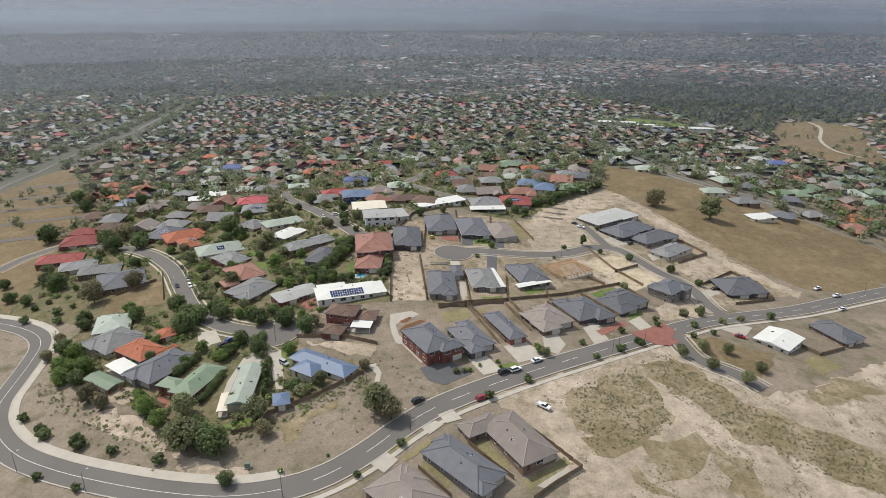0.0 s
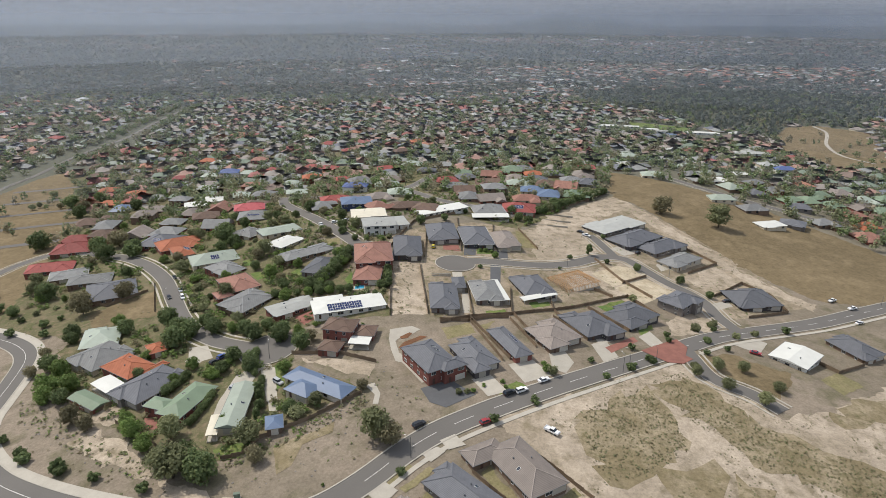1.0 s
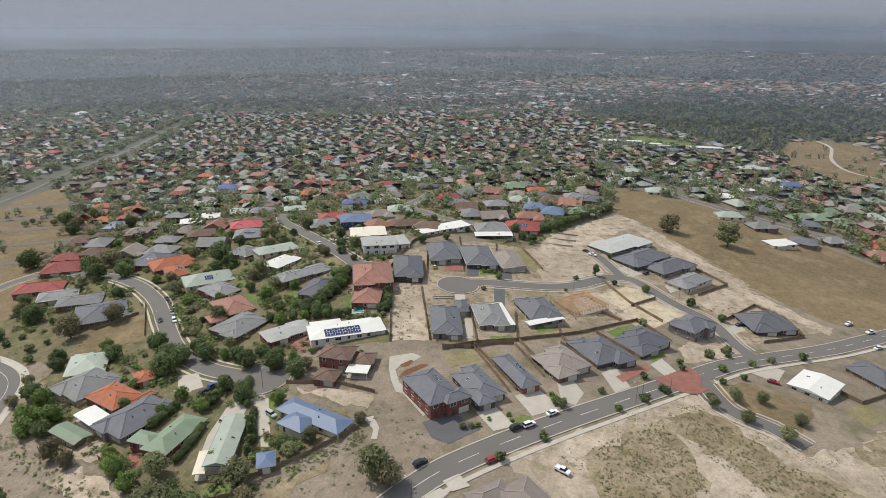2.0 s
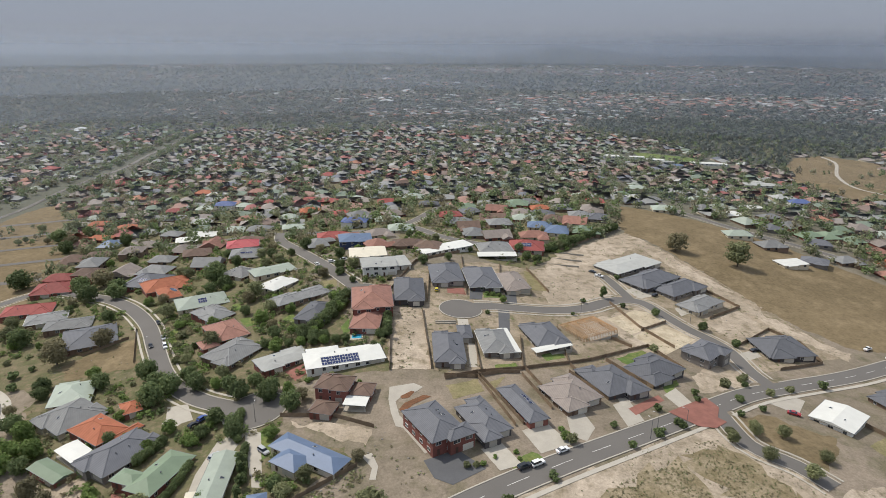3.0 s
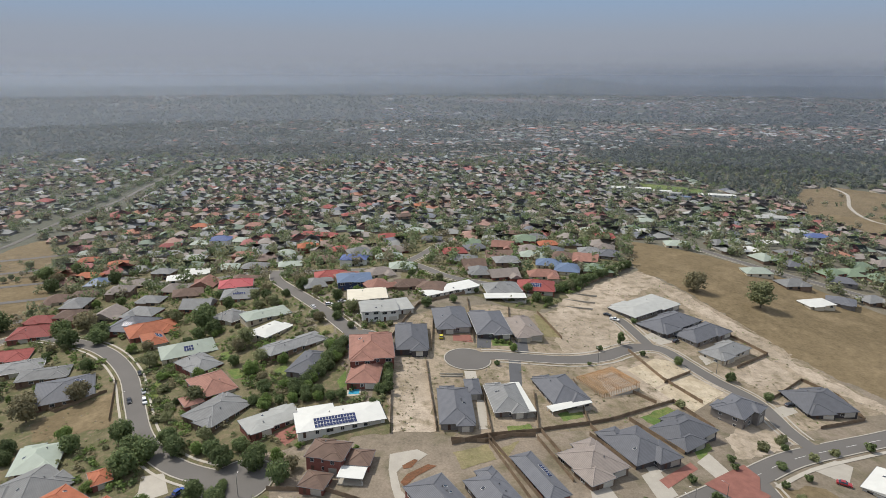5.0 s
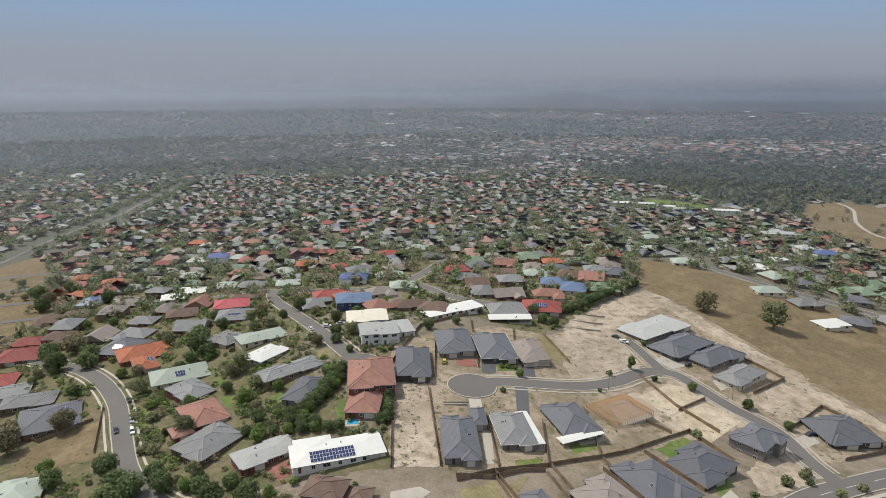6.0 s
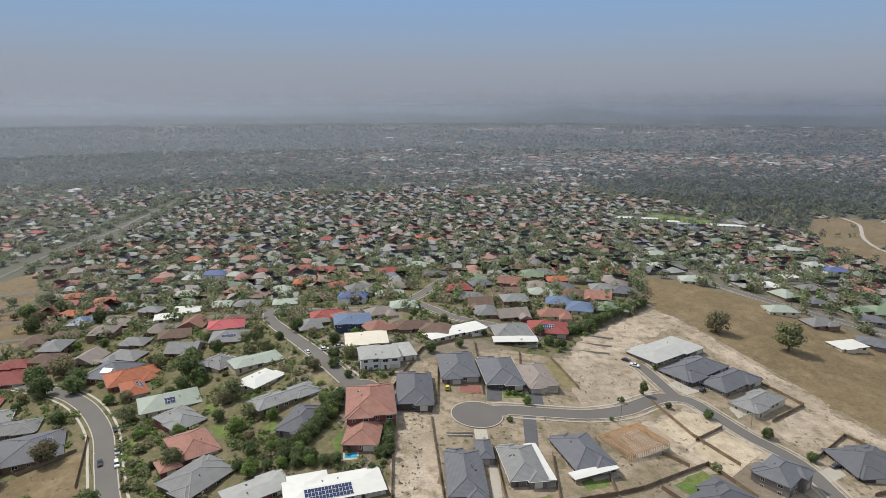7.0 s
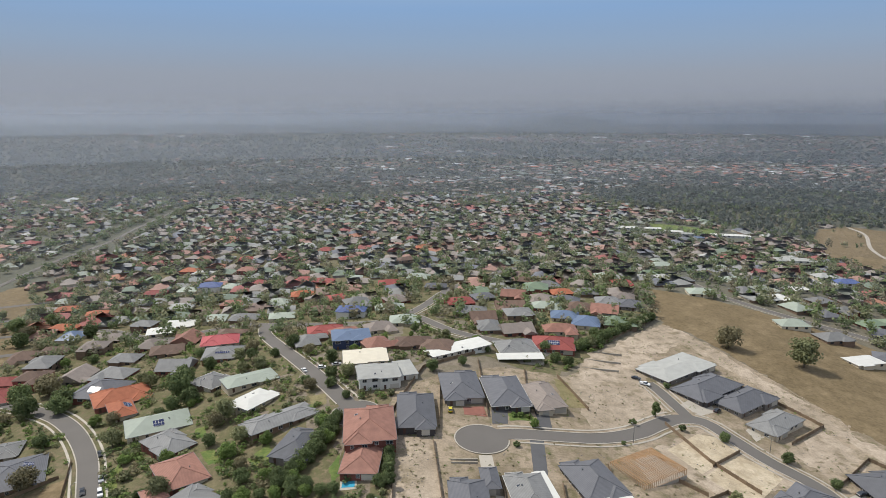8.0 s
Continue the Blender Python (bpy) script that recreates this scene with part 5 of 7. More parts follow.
def rail_side(x, y):
    """Positive east of the railway."""
    best = min(range(len(rail) - 1), key=lambda i: (rail[i].x - x) ** 2 + (rail[i].y - y) ** 2)
    d = rail[best + 1] - rail[best]
    return d.x * (rail[best].y - y) - d.y * (rail[best].x - x)


# ---- fences ----
FENCES = []
FENCES.append([(-18.1, 236.0), (-20.3, 267.8), (-21.8, 298.2)])
FENCES.append([(-2.1, 236.7), (-5.7, 272.4), (-7.4, 290.1)])
FENCES.append([(3.2, 228.9), (15.3, 234.0), (31.9, 238.2), (53.0, 246.6), (62.8, 251.5), (92.9, 273.3), (101.5, 253.4)])
FENCES.append([(15.3, 234.0), (28.9, 201.0)])
FENCES.append([(34.2, 238.5), (45.0, 207.0)])
FENCES.append([(52.6, 244.9), (61.7, 219.7)])
FENCES.append([(69.0, 252.9), (81.9, 231.9)])
FENCES.append([(15.1, 267.8), (16.8, 235.6)])
FENCES.append([(35.5, 267.6), (33.4, 238.4)])
FENCES.append([(54.0, 281.7), (52.5, 246.5)])
FENCES.append([(141.3, 288.0), (164.6, 308.1), (174.2, 295.1), (173.3, 275.7), (148.9, 265.5)])
FENCES.append([(136.3, 367.0), (153.9, 343.4), (160.6, 331.8), (137.9, 315.2)])
FENCES.append([(12.7, 369.1), (13.8, 309.8)])
FENCES.append([(-5.4, 346.3), (-5.1, 298.5)])
FENCES.append([(34.4, 361.3), (30.2, 310.3)])
FENCES.append([(49.3, 357.4), (56.9, 324.8)])
FENCES.append([(-53.6, 209.7), (-34.5, 206.8), (-20.1, 199.4)])
FENCES.append([(-53.1, 161.7), (-39.2, 168.8), (-23.3, 181.0)])
FENCES.append([(26.0, 156.4), (36.2, 145.2), (45.2, 134.2), (36.8, 128.3), (29.7, 122.6)])
FENCES.append([(12.5, 143.3), (19.1, 135.6), (25.0, 129.4)])
FENCES.append([(156.3, 222.3), (161.0, 214.3), (178.2, 224.3)])
FENCES.append([(-2.2, 133.8), (7.4, 123.1)])
FENCES.append([(2.9, 230.9), (14.3, 230.4), (23.7, 234.7), (31.9, 235.7)])
FENCES.append([(15.4, 230.5), (26.2, 199.9)])
FENCES.append([(32.2, 234.2), (40.0, 211.0)])
FENCES.append([(51.1, 238.8), (61.3, 220.7)])
FENCES.append([(-106.8, 177.4), (-95.8, 170.3), (-84.5, 161.1)])
FENCES.append([(-118.8, 183.6), (-112.2, 190.1)])
FENCES.append([(-62.7, 153.7), (-56.5, 155.2), (-53.2, 161.3)])
FENCES.append([(-181.2, 289.2), (-161.0, 277.0), (-145.6, 290.0)])
FENCES.append([(-130.5, 263.1), (-147.3, 301.0)])
FENCES.append([(87.7, 320.7), (95.3, 294.5), (105.8, 275.5)])
FENCES.append([(95.3, 290.7), (111.8, 304.7)])
FENCES.append([(75.8, 293.2), (77.5, 276.6), (84.8, 269.6)])
FENCES.append([(-24.3, 309.9), (-13.1, 354.3), (15.0, 380.7)])
FENCES.append([(73.5, 397.1), (96.1, 421.7), (121.5, 448.7)])


# ---- drives, lawns and garden beds ----
lay('driveway', [(-0.1, 174.7), (-3.4, 182.4), (6.9, 187.2), (15.3, 178.6), (5.3, 171.8)], M_DARKCONC, 0.080, 'dark concrete forecourt of the two-storey brick house', 4)
lay('driveway', [(14.2, 187.6), (20.9, 190.8), (26.3, 180.7), (19.3, 177.8)], M_CONCRETE, 0.080, 'pale concrete driveway between house and kerb', 4)
lay('driveway', [(28.0, 197.5), (36.7, 202.6), (43.1, 191.5), (32.6, 186.1)], M_CONCRETE, 0.080, 'pale concrete driveway between house and kerb', 4)
lay('driveway', [(44.3, 207.4), (50.3, 211.4), (52.7, 201.2), (48.3, 193.4), (43.8, 195.8)], M_CONCRETE, 0.080, 'pale concrete driveway between house and kerb', 4)
lay('driveway', [(62.6, 216.8), (69.3, 221.7), (71.1, 207.8), (64.2, 203.1)], M_CONCRETE, 0.080, 'pale concrete driveway between house and kerb', 4)
lay('driveway', [(84.6, 227.8), (91.5, 234.7), (93.7, 223.9), (87.4, 218.7)], M_CONCRETE, 0.080, 'pale concrete driveway between house and kerb', 4)
lay('driveway', [(-66.2, 130.9), (-64.6, 135.6), (-61.4, 134.6), (-59.1, 129.3)], M_CONCRETE, 0.080, 'short concrete crossover on the verge', 4)
lay('driveway', [(-56.9, 129.9), (-56.4, 134.7), (-50.3, 134.5), (-48.5, 129.1)], M_CONCRETE, 0.080, 'short concrete crossover on the verge', 4)
lay('driveway', [(-16.3, 136.2), (-11.7, 140.4), (-8.1, 137.3), (-11.9, 132.5)], M_CONCRETE, 0.200, 'pale concrete driveway between house and kerb', 4)
lay('driveway', [(6.0, 152.3), (3.3, 156.3), (7.9, 159.0), (11.1, 154.3)], M_CONCRETE, 0.200, 'pale concrete driveway between house and kerb', 4)
lay('driveway', [(-1.9, 150.7), (2.5, 153.7), (5.2, 151.8), (0.8, 147.4)], M_CONCRETE, 0.200, 'pale concrete driveway between house and kerb', 4)
lay('driveway', [(-70.9, 195.6), (-67.7, 209.2), (-59.8, 203.3), (-52.4, 178.7), (-55.8, 180.7), (-63.4, 201.1), (-66.8, 176.6), (-69.8, 177.1)], M_CONCRETE, 0.080, 'pale concrete shared drive with a parked car', 4)
lay('driveway', [(-96.6, 213.0), (-94.2, 222.4), (-87.4, 216.1), (-91.0, 208.1)], M_CONCRETE, 0.080, 'pale concrete drive with a stack of timber', 4)
lay('driveway', [(-59.3, 240.0), (-52.3, 245.5), (-48.0, 240.1), (-53.3, 232.1)], M_PAVER, 0.080, 'red brick paved drive of the white house', 4)
lay('driveway', [(101.4, 341.0), (116.2, 354.7), (116.5, 337.7), (107.5, 332.4)], M_CONCRETE, 0.080, 'pale concrete driveway between house and kerb', 4)
lay('driveway', [(122.9, 323.5), (132.1, 332.7), (133.0, 322.7), (123.2, 314.9)], M_CONCRETE, 0.080, 'pale concrete driveway between house and kerb', 4)
lay('driveway', [(136.1, 278.5), (147.2, 285.7), (147.0, 278.3), (136.0, 271.2)], M_CONCRETE, 0.080, 'pale concrete driveway between house and kerb', 4)
lay('driveway', [(64.4, 230.5), (71.9, 235.7), (74.2, 223.3), (66.0, 216.4)], M_CONCRETE, 0.080, 'pale concrete driveway between house and kerb', 4)
lay('red_crossing', [(81.7, 214.8), (100.9, 229.2), (103.0, 222.2), (99.3, 214.4), (101.4, 211.8), (95.6, 206.8), (89.6, 206.9)], M_PAVER, 0.300, 'red paved threshold at the road junction', 4)
lay('lawn', [(3.6, 224.3), (15.4, 229.5), (17.2, 221.2), (6.8, 216.0)], M_STRAW, 0.065, 'yellowed back lawn behind the slate-roofed house', 4)
lay('lawn', [(21.7, 181.2), (30.2, 186.9), (34.1, 183.0), (25.5, 176.0)], M_LAWN, 0.065, 'small green front lawn by the road', 4)
lay('lawn', [(18.6, 226.9), (25.8, 232.4), (22.5, 224.8), (20.1, 221.4)], M_STRAW, 0.065, 'narrow yellowed side lawn', 4)
lay('lawn', [(22.9, 240.7), (31.2, 244.0), (31.7, 237.8), (22.7, 234.2)], M_LAWN, 0.065, 'green back lawn by the fence', 4)
lay('lawn', [(42.7, 252.9), (51.6, 256.8), (51.9, 251.5), (43.2, 247.4)], M_LAWN, 0.065, 'small green back lawn', 4)
lay('lawn', [(73.9, 256.3), (89.0, 268.3), (94.2, 263.4), (78.6, 250.3)], M_LAWN, 0.065, 'green back lawn inside a timber fence', 4)
lay('lawn', [(86.8, 234.8), (95.0, 242.7), (94.3, 238.4), (85.9, 229.0)], M_LAWN, 0.065, 'green strip of lawn beside the house', 4)
lay('lawn', [(27.4, 129.4), (41.0, 138.4), (42.2, 135.8), (29.4, 125.9)], M_STRAW, 0.065, 'dull green back lawn inside a timber fence', 4)
lay('lawn', [(14.5, 142.4), (17.8, 145.9), (24.8, 134.6), (22.1, 131.8)], M_STRAW, 0.065, 'dull green side lawn between two houses', 4)
lay('lawn', [(149.5, 206.7), (161.7, 215.4), (165.5, 206.0), (151.6, 196.3)], M_STRAW, 0.065, 'dry green lawn behind the white house', 4)
lay('lawn', [(-67.0, 158.8), (-56.5, 161.0), (-52.5, 155.8), (-62.7, 153.7)], M_LAWN, 0.065, 'green back lawn under gum trees', 4)
lay('lawn', [(-60.1, 200.6), (-56.1, 205.2), (-51.0, 192.3), (-54.4, 186.5)], M_LAWN, 0.065, 'green front garden of the blue-roofed house', 4)
lay('lawn', [(-121.6, 274.0), (-126.0, 294.8), (-121.8, 290.9), (-114.0, 267.6)], M_LAWN, 0.065, 'green front lawn along the court', 4)
lay('lawn', [(-73.4, 285.3), (-68.2, 294.3), (-63.1, 282.9), (-68.8, 276.9)], M_LAWN, 0.065, 'green back lawn among trees', 4)
lay('lawn', [(-42.3, 274.4), (-41.0, 283.9), (-37.7, 271.5), (-39.8, 265.9)], M_LAWN, 0.065, 'green side lawn behind the hedge', 4)
lay('lawn', [(51.9, 447.1), (69.0, 471.9), (91.5, 473.5), (91.1, 451.3), (75.9, 430.2), (53.3, 426.7)], M_STRAW, 0.065, 'yellowed lawn round the blue-roofed houses', 4)
lay('weed_patch', [(-49.6, 152.9), (-37.1, 163.7), (-30.1, 167.3), (-29.4, 162.8), (-39.3, 155.6), (-46.8, 148.7)], M_SCRUB, 0.065, 'green weedy strip along the old fence', 4)
lay('garden_bed', [(-12.7, 217.6), (-9.1, 220.9), (-7.8, 220.4), (-9.6, 216.6), (-12.1, 215.9)], M_MULCH, 0.100, 'mulched island bed in the back yard', 4)
lay('garden_bed', [(-12.7, 209.4), (-10.9, 213.3), (-4.6, 218.1), (-1.8, 217.2), (-7.6, 212.4), (-11.2, 207.3)], M_MULCH, 0.100, 'curved mulched bed behind the brick house', 4)
lay('garden_path', [(-17.1, 223.9), (-8.3, 226.2), (-4.8, 223.4), (-7.6, 220.0), (-11.8, 218.4), (-14.2, 214.3), (-12.6, 207.4), (-10.6, 198.7), (-13.1, 199.9), (-15.3, 207.6), (-16.8, 215.7)], M_CONCRETE, 0.085, 'curving pale gravel path in the back yard', 4)
lay('garden_path', [(-13.4, 203.6), (-11.9, 205.4), (-1.1, 187.4), (-3.0, 185.5)], M_CONCRETE, 0.090, 'pale concrete path along the brick house', 4)
lay('garden_bed', [(67.6, 214.9), (82.2, 227.2), (83.3, 223.5), (69.1, 210.8)], M_PAVER, 0.100, 'red brick edged garden bed by the road', 4)
lay('playing_field', [(295.3, 998.1), (361.8, 952.5), (374.7, 935.2), (353.0, 892.2), (290.5, 931.2)], M_LAWN, 0.600, 'green school playing field', 30)
lay('park_grass', [(521.2, 949.9), (574.5, 971.7), (620.4, 909.2), (497.7, 660.1), (406.8, 640.6), (421.6, 723.5), (414.5, 757.9), (464.4, 869.5)], M_FIELD, 0.600, 'dry grass of a park beside a wood', 30)
lay("west_paddock", ZONE_RAIL_PADDOCK, M_FIELD, 0.05, "dry paddock beside the railway", 12)
lay('bare_patch', [(-118.8, 168.5), (-112.7, 174.2), (-101.1, 168.0), (-86.9, 155.0), (-79.7, 147.2), (-94.4, 152.9), (-109.1, 161.0)], M_DIRT, 0.065, 'worn pale earth below the back fences', 4)
lay('bare_patch', [(-120.8, 185.4), (-111.4, 188.4), (-105.2, 179.9), (-110.4, 175.2)], M_DIRT, 0.065, 'dusty pale yard behind a house', 4)
lay('bare_patch', [(-50.0, 206.1), (-34.2, 204.9), (-21.0, 198.0), (-22.1, 190.3), (-36.9, 197.0)], M_DIRT, 0.065, 'worn pale earth below a timber fence', 4)
lay('bare_patch', [(-80.6, 148.2), (-56.0, 138.0), (-47.9, 132.7), (-60.8, 132.0), (-73.9, 135.6)], M_DIRT, 0.065, 'worn pale earth beside the road', 4)
lay('garden_path', [(-22.6, 185.5), (-19.5, 186.8), (-16.9, 180.5), (-17.1, 174.8), (-19.0, 174.9), (-18.7, 179.8)], M_CONCRETE, 0.085, 'short curved concrete footpath ending in dry grass', 4)
lay('weed_patch', [(136.6, 183.4), (161.9, 196.6), (173.8, 191.3), (148.8, 175.5), (134.9, 172.9)], M_SCRUB, 0.065, 'olive weeds on pale earth', 4)
lay('weed_patch', [(68.1, 144.8), (78.4, 149.4), (80.8, 136.7), (75.0, 129.8), (67.3, 131.3)], M_SCRUB, 0.065, 'olive weeds on pale earth', 4)
lay('weed_patch', [(88.9, 144.3), (98.3, 141.8), (100.2, 127.9), (89.9, 123.1), (85.1, 130.6)], M_SCRUB, 0.065, 'olive weeds on pale earth', 4)
lay('dry_verge', [(100.5, 212.5), (118.8, 221.3), (139.0, 208.4), (124.0, 188.7), (110.1, 202.1)], M_FIELD, 0.055, 'dry brown grass beside the side street', 4)
lay('bare_ground', [(52.4, 347.4), (73.1, 395.0), (95.0, 408.9), (120.7, 438.7), (138.8, 424.9), (99.5, 385.2), (91.8, 361.1), (90.1, 326.6), (68.4, 311.2), (54.4, 307.6)], M_DIRT, 0.055, 'pale churned earth of unsold lots', 4)
lay('bare_ground', [(101.7, 248.6), (130.6, 277.2), (133.8, 258.1), (125.1, 245.8), (99.8, 230.0)], M_DIRT, 0.055, 'pale dusty front lot by the junction', 4)
lay('bare_ground', [(144.9, 319.3), (159.4, 329.3), (163.1, 306.2), (140.2, 286.8), (135.0, 309.1)], M_DIRT, 0.055, 'weedy empty lot behind a fence', 4)
lay('building_pad', [(81.3, 299.3), (99.3, 315.7), (109.1, 314.6), (113.2, 307.5), (88.8, 284.4)], M_SAND, 0.090, 'levelled pale sand pad of an empty lot', 4)
lay('building_pad', [(89.3, 283.1), (108.7, 302.5), (114.7, 297.8), (120.3, 288.8), (98.5, 266.4), (92.5, 277.2)], M_SAND, 0.090, 'levelled pale sand pad of an empty lot', 4)
lay('grass_slope', [(47.6, 355.2), (52.8, 352.4), (57.5, 326.7), (46.7, 325.7)], M_STRAW, 0.090, 'olive grassed bank beside the taupe house', 4)
lay('driveway', [(4.2, 316.5), (12.5, 318.1), (13.6, 309.6), (4.4, 310.3)], M_PAVER, 0.110, 'red gravel front yard by the court', 4)
lay('driveway', [(15.6, 317.8), (22.5, 319.2), (21.2, 305.4), (15.1, 304.5)], M_DARKCONC, 0.110, 'dark concrete driveway between house and kerb', 4)
lay('driveway', [(33.3, 318.0), (39.2, 319.5), (38.3, 304.0), (33.6, 303.4)], M_DARKCONC, 0.110, 'dark concrete driveway between house and kerb', 4)
lay('front_garden', [(22.3, 314.4), (31.5, 316.3), (32.3, 309.7), (22.0, 308.4)], M_LAWN, 0.110, 'green planted front garden by the court', 4)
lay('driveway', [(28.3, 294.6), (33.6, 294.8), (31.5, 272.2), (26.6, 271.4)], M_DARKCONC, 0.110, 'dark concrete driveway between house and kerb', 4)
lay('driveway', [(8.6, 281.8), (13.4, 282.0), (13.9, 271.3), (9.3, 270.6)], M_CONCRETE, 0.110, 'pale concrete driveway below the turning head', 4)
lay('side_path', [(12.8, 259.2), (16.2, 258.2), (15.6, 238.6), (12.6, 238.4)], M_CONCRETE, 0.110, 'pale concrete side yard along a fence', 4)
lay('dry_yard', [(-166.6, 267.6), (-142.7, 289.2), (-127.0, 259.7), (-139.5, 257.0), (-153.7, 253.9)], M_FIELD, 0.070, 'dry brown grass of an empty corner lot', 4)
lay('lawn', [(-104.1, 314.3), (-100.3, 315.0), (-96.7, 307.7), (-100.0, 306.0)], M_LAWN, 0.075, 'small green back lawn', 4)
lay('lawn', [(-95.1, 295.1), (-89.7, 295.8), (-84.7, 286.6), (-87.7, 284.6)], M_LAWN, 0.075, 'small green back lawn beside a shed', 4)
lay('dry_verge', [(-61.4, 329.3), (-53.9, 331.3), (-51.6, 321.2), (-56.5, 317.7)], M_STRAW, 0.075, 'dry yellowed front lawn on the court', 4)
lay('driveway', [(-71.6, 200.7), (-73.4, 183.4), (-72.5, 174.1), (-69.3, 174.7), (-70.1, 189.2), (-67.8, 198.4)], M_CONCRETE, 0.100, 'pale concrete drive beside the sage-roofed house', 4)
lay('driveway', [(-62.2, 203.2), (-58.0, 201.4), (-50.3, 174.7), (-53.6, 175.3)], M_CONCRETE, 0.105, 'pale concrete drive between two courts', 4)
lay('driveway', [(-99.0, 223.5), (-91.5, 224.0), (-85.5, 213.3), (-94.1, 209.9)], M_CONCRETE, 0.100, 'pale concrete forecourt on the court', 4)
lay('courtyard', [(-97.3, 178.5), (-93.1, 178.5), (-89.8, 171.6), (-94.1, 172.3)], M_PAVER, 0.100, 'red brick paved courtyard by the green roof', 4)
lay('verge_grass', [(-12.2, 140.0), (-5.9, 147.4), (-3.6, 145.5), (-10.9, 138.0)], M_STRAW, 0.110, 'dull green grass strip beside the footpath', 3)
lay('verge_grass', [(-7.7, 138.4), (0.3, 146.0), (1.8, 144.9), (-6.0, 136.2)], M_STRAW, 0.110, 'dull green front lawn by the footpath', 3)
lay('verge_grass', [(-23.5, 129.1), (-16.9, 134.6), (-15.2, 133.2), (-21.4, 127.5)], M_STRAW, 0.110, 'dull grass strip beside the footpath', 3)
lay('lawn', [(-1.2, 134.3), (0.3, 136.7), (7.6, 128.3), (6.4, 126.6)], M_STRAW, 0.090, 'dull green lawn between two houses', 3)
lay('side_path', [(31.2, 127.4), (40.8, 134.5), (42.1, 133.5), (33.3, 126.5)], M_CONCRETE, 0.120, 'pale concrete strip along the back fence', 3)
lay('lawn', [(-146.7, 208.7), (-143.5, 212.4), (-137.1, 207.0), (-141.4, 203.7)], M_LAWN, 0.075, 'small green back lawn inside a hedge', 4)
lay('front_garden', [(125.0, 232.1), (139.6, 240.7), (143.7, 237.1), (133.7, 224.0), (129.2, 228.6)], M_CONCRETE, 0.080, 'pale concrete forecourt of the white house', 4)
lay('weed_patch', [(78.4, 149.4), (83.8, 151.7), (82.7, 140.9), (78.9, 136.9), (77.0, 142.7)], M_SCRUB, 0.070, 'dark dry grass on pale earth', 4)
lay('weed_patch', [(58.4, 134.5), (64.0, 136.6), (68.3, 126.9), (61.9, 124.1)], M_SCRUB, 0.070, 'dark dry grass on pale earth', 4)
PARK_PATH = [(569.2, 963.0), (560.3, 910.9), (509.4, 820.4), (483.7, 743.1), (491.4, 695.5)]
PARK = [(521.2, 949.9), (574.5, 971.7), (620.4, 909.2), (497.7, 660.1), (406.8, 640.6), (421.6, 723.5), (414.5, 757.9), (464.4, 869.5)]
SCHOOL = [(251.9, 948.9, 30, 16, -5, 'white'), (285.6, 941.3, 22, 12, -10, 'white'), (305.9, 919.7, 26, 12, -12, 'white'), (319.1, 903.1, 18, 12, -10, 'pale'), (372.1, 893.7, 48, 14, -14, 'white'), (324.7, 874.5, 14, 12, 0, 'blue'), (368.8, 732.7, 40, 16, -8, 'pale')]
WOOD_EDGE = [(385.5, 1069.9), (479.3, 1198.3), (606.9, 1317.1), (643.4, 1164.5), (716.4, 1044.6), (617.0, 949.5), (533.4, 971.5), (456.3, 861.5), (421.0, 924.7), (392.2, 967.3)]
lay('pool_surround', [(74.2, 451.4), (83.6, 458.4), (84.7, 446.5), (75.1, 437.6)], M_CONCRETE, 0.080, 'pale paved surround of a garden pool', 4)
lay('pool_water', [(75.4, 450.3), (82.7, 455.9), (82.9, 446.4), (75.8, 441.0)], M_WATER, 0.120, 'clear blue water of a garden pool', 4)
lay('pool_surround', [(-37.5, 267.4), (-32.1, 267.7), (-31.4, 262.3), (-37.0, 262.0)], M_CONCRETE, 0.080, 'pale paved surround of a garden pool', 4)
lay('pool_water', [(-36.7, 266.4), (-32.7, 266.9), (-32.2, 263.3), (-36.5, 263.3)], M_WATER, 0.120, 'clear blue water of a garden pool', 4)


# ---- single houses of the older suburb that stand out ----
OLD = dict(detail=1, group="houses of the older suburb")
house(-518.4, 844.8, 19.0, 14.4, -8, 'red', 'brick', 1, 21, wings=[(3.6, -5.0, 7.4, 7.2)], **OLD)
house(-377.0, 746.3, 16.1, 12.6, 12, 'red', 'brick', 1, 22, wings=[(-3.1, -4.4, 6.3, 6.3)], **OLD)
house(-370.0, 669.4, 19.5, 15.0, 20, 'brown', 'brown', 1, 23, wings=[(3.7, 5.2, 7.7, 7.5)], **OLD)
house(-343.9, 662.8, 17.8, 13.2, -3, 'brown', 'brown', 1, 24, wings=[(-3.4, -4.6, 7.0, 6.6)], **OLD)
house(-293.2, 644.1, 17.2, 14.4, 95, 'terra', 'brick', 1, 20, wings=[(3.3, -5.0, 6.8, 7.2)], **OLD)
house(-253.5, 603.4, 19.0, 12.6, 8, 'red', 'brick', 1, 21, wings=[(-3.6, 4.4, 7.4, 6.3)], **OLD)
house(-349.3, 624.9, 16.1, 15.0, 4, 'brown', 'brown', 1, 22, wings=[(3.1, -5.2, 6.3, 7.5)], **OLD)
house(-256.8, 688.5, 19.5, 13.2, -8, 'orange', 'brick', 1, 23, wings=[(-3.7, -4.6, 7.7, 6.6)], **OLD)
house(-263.2, 744.8, 17.8, 14.4, 12, 'terra', 'brick', 1, 24, wings=[(3.4, 5.0, 7.0, 7.2)], **OLD)
house(-217.3, 738.2, 17.2, 12.6, 20, 'red', 'brick', 1, 20, wings=[(-3.3, -4.4, 6.8, 6.3)], **OLD)
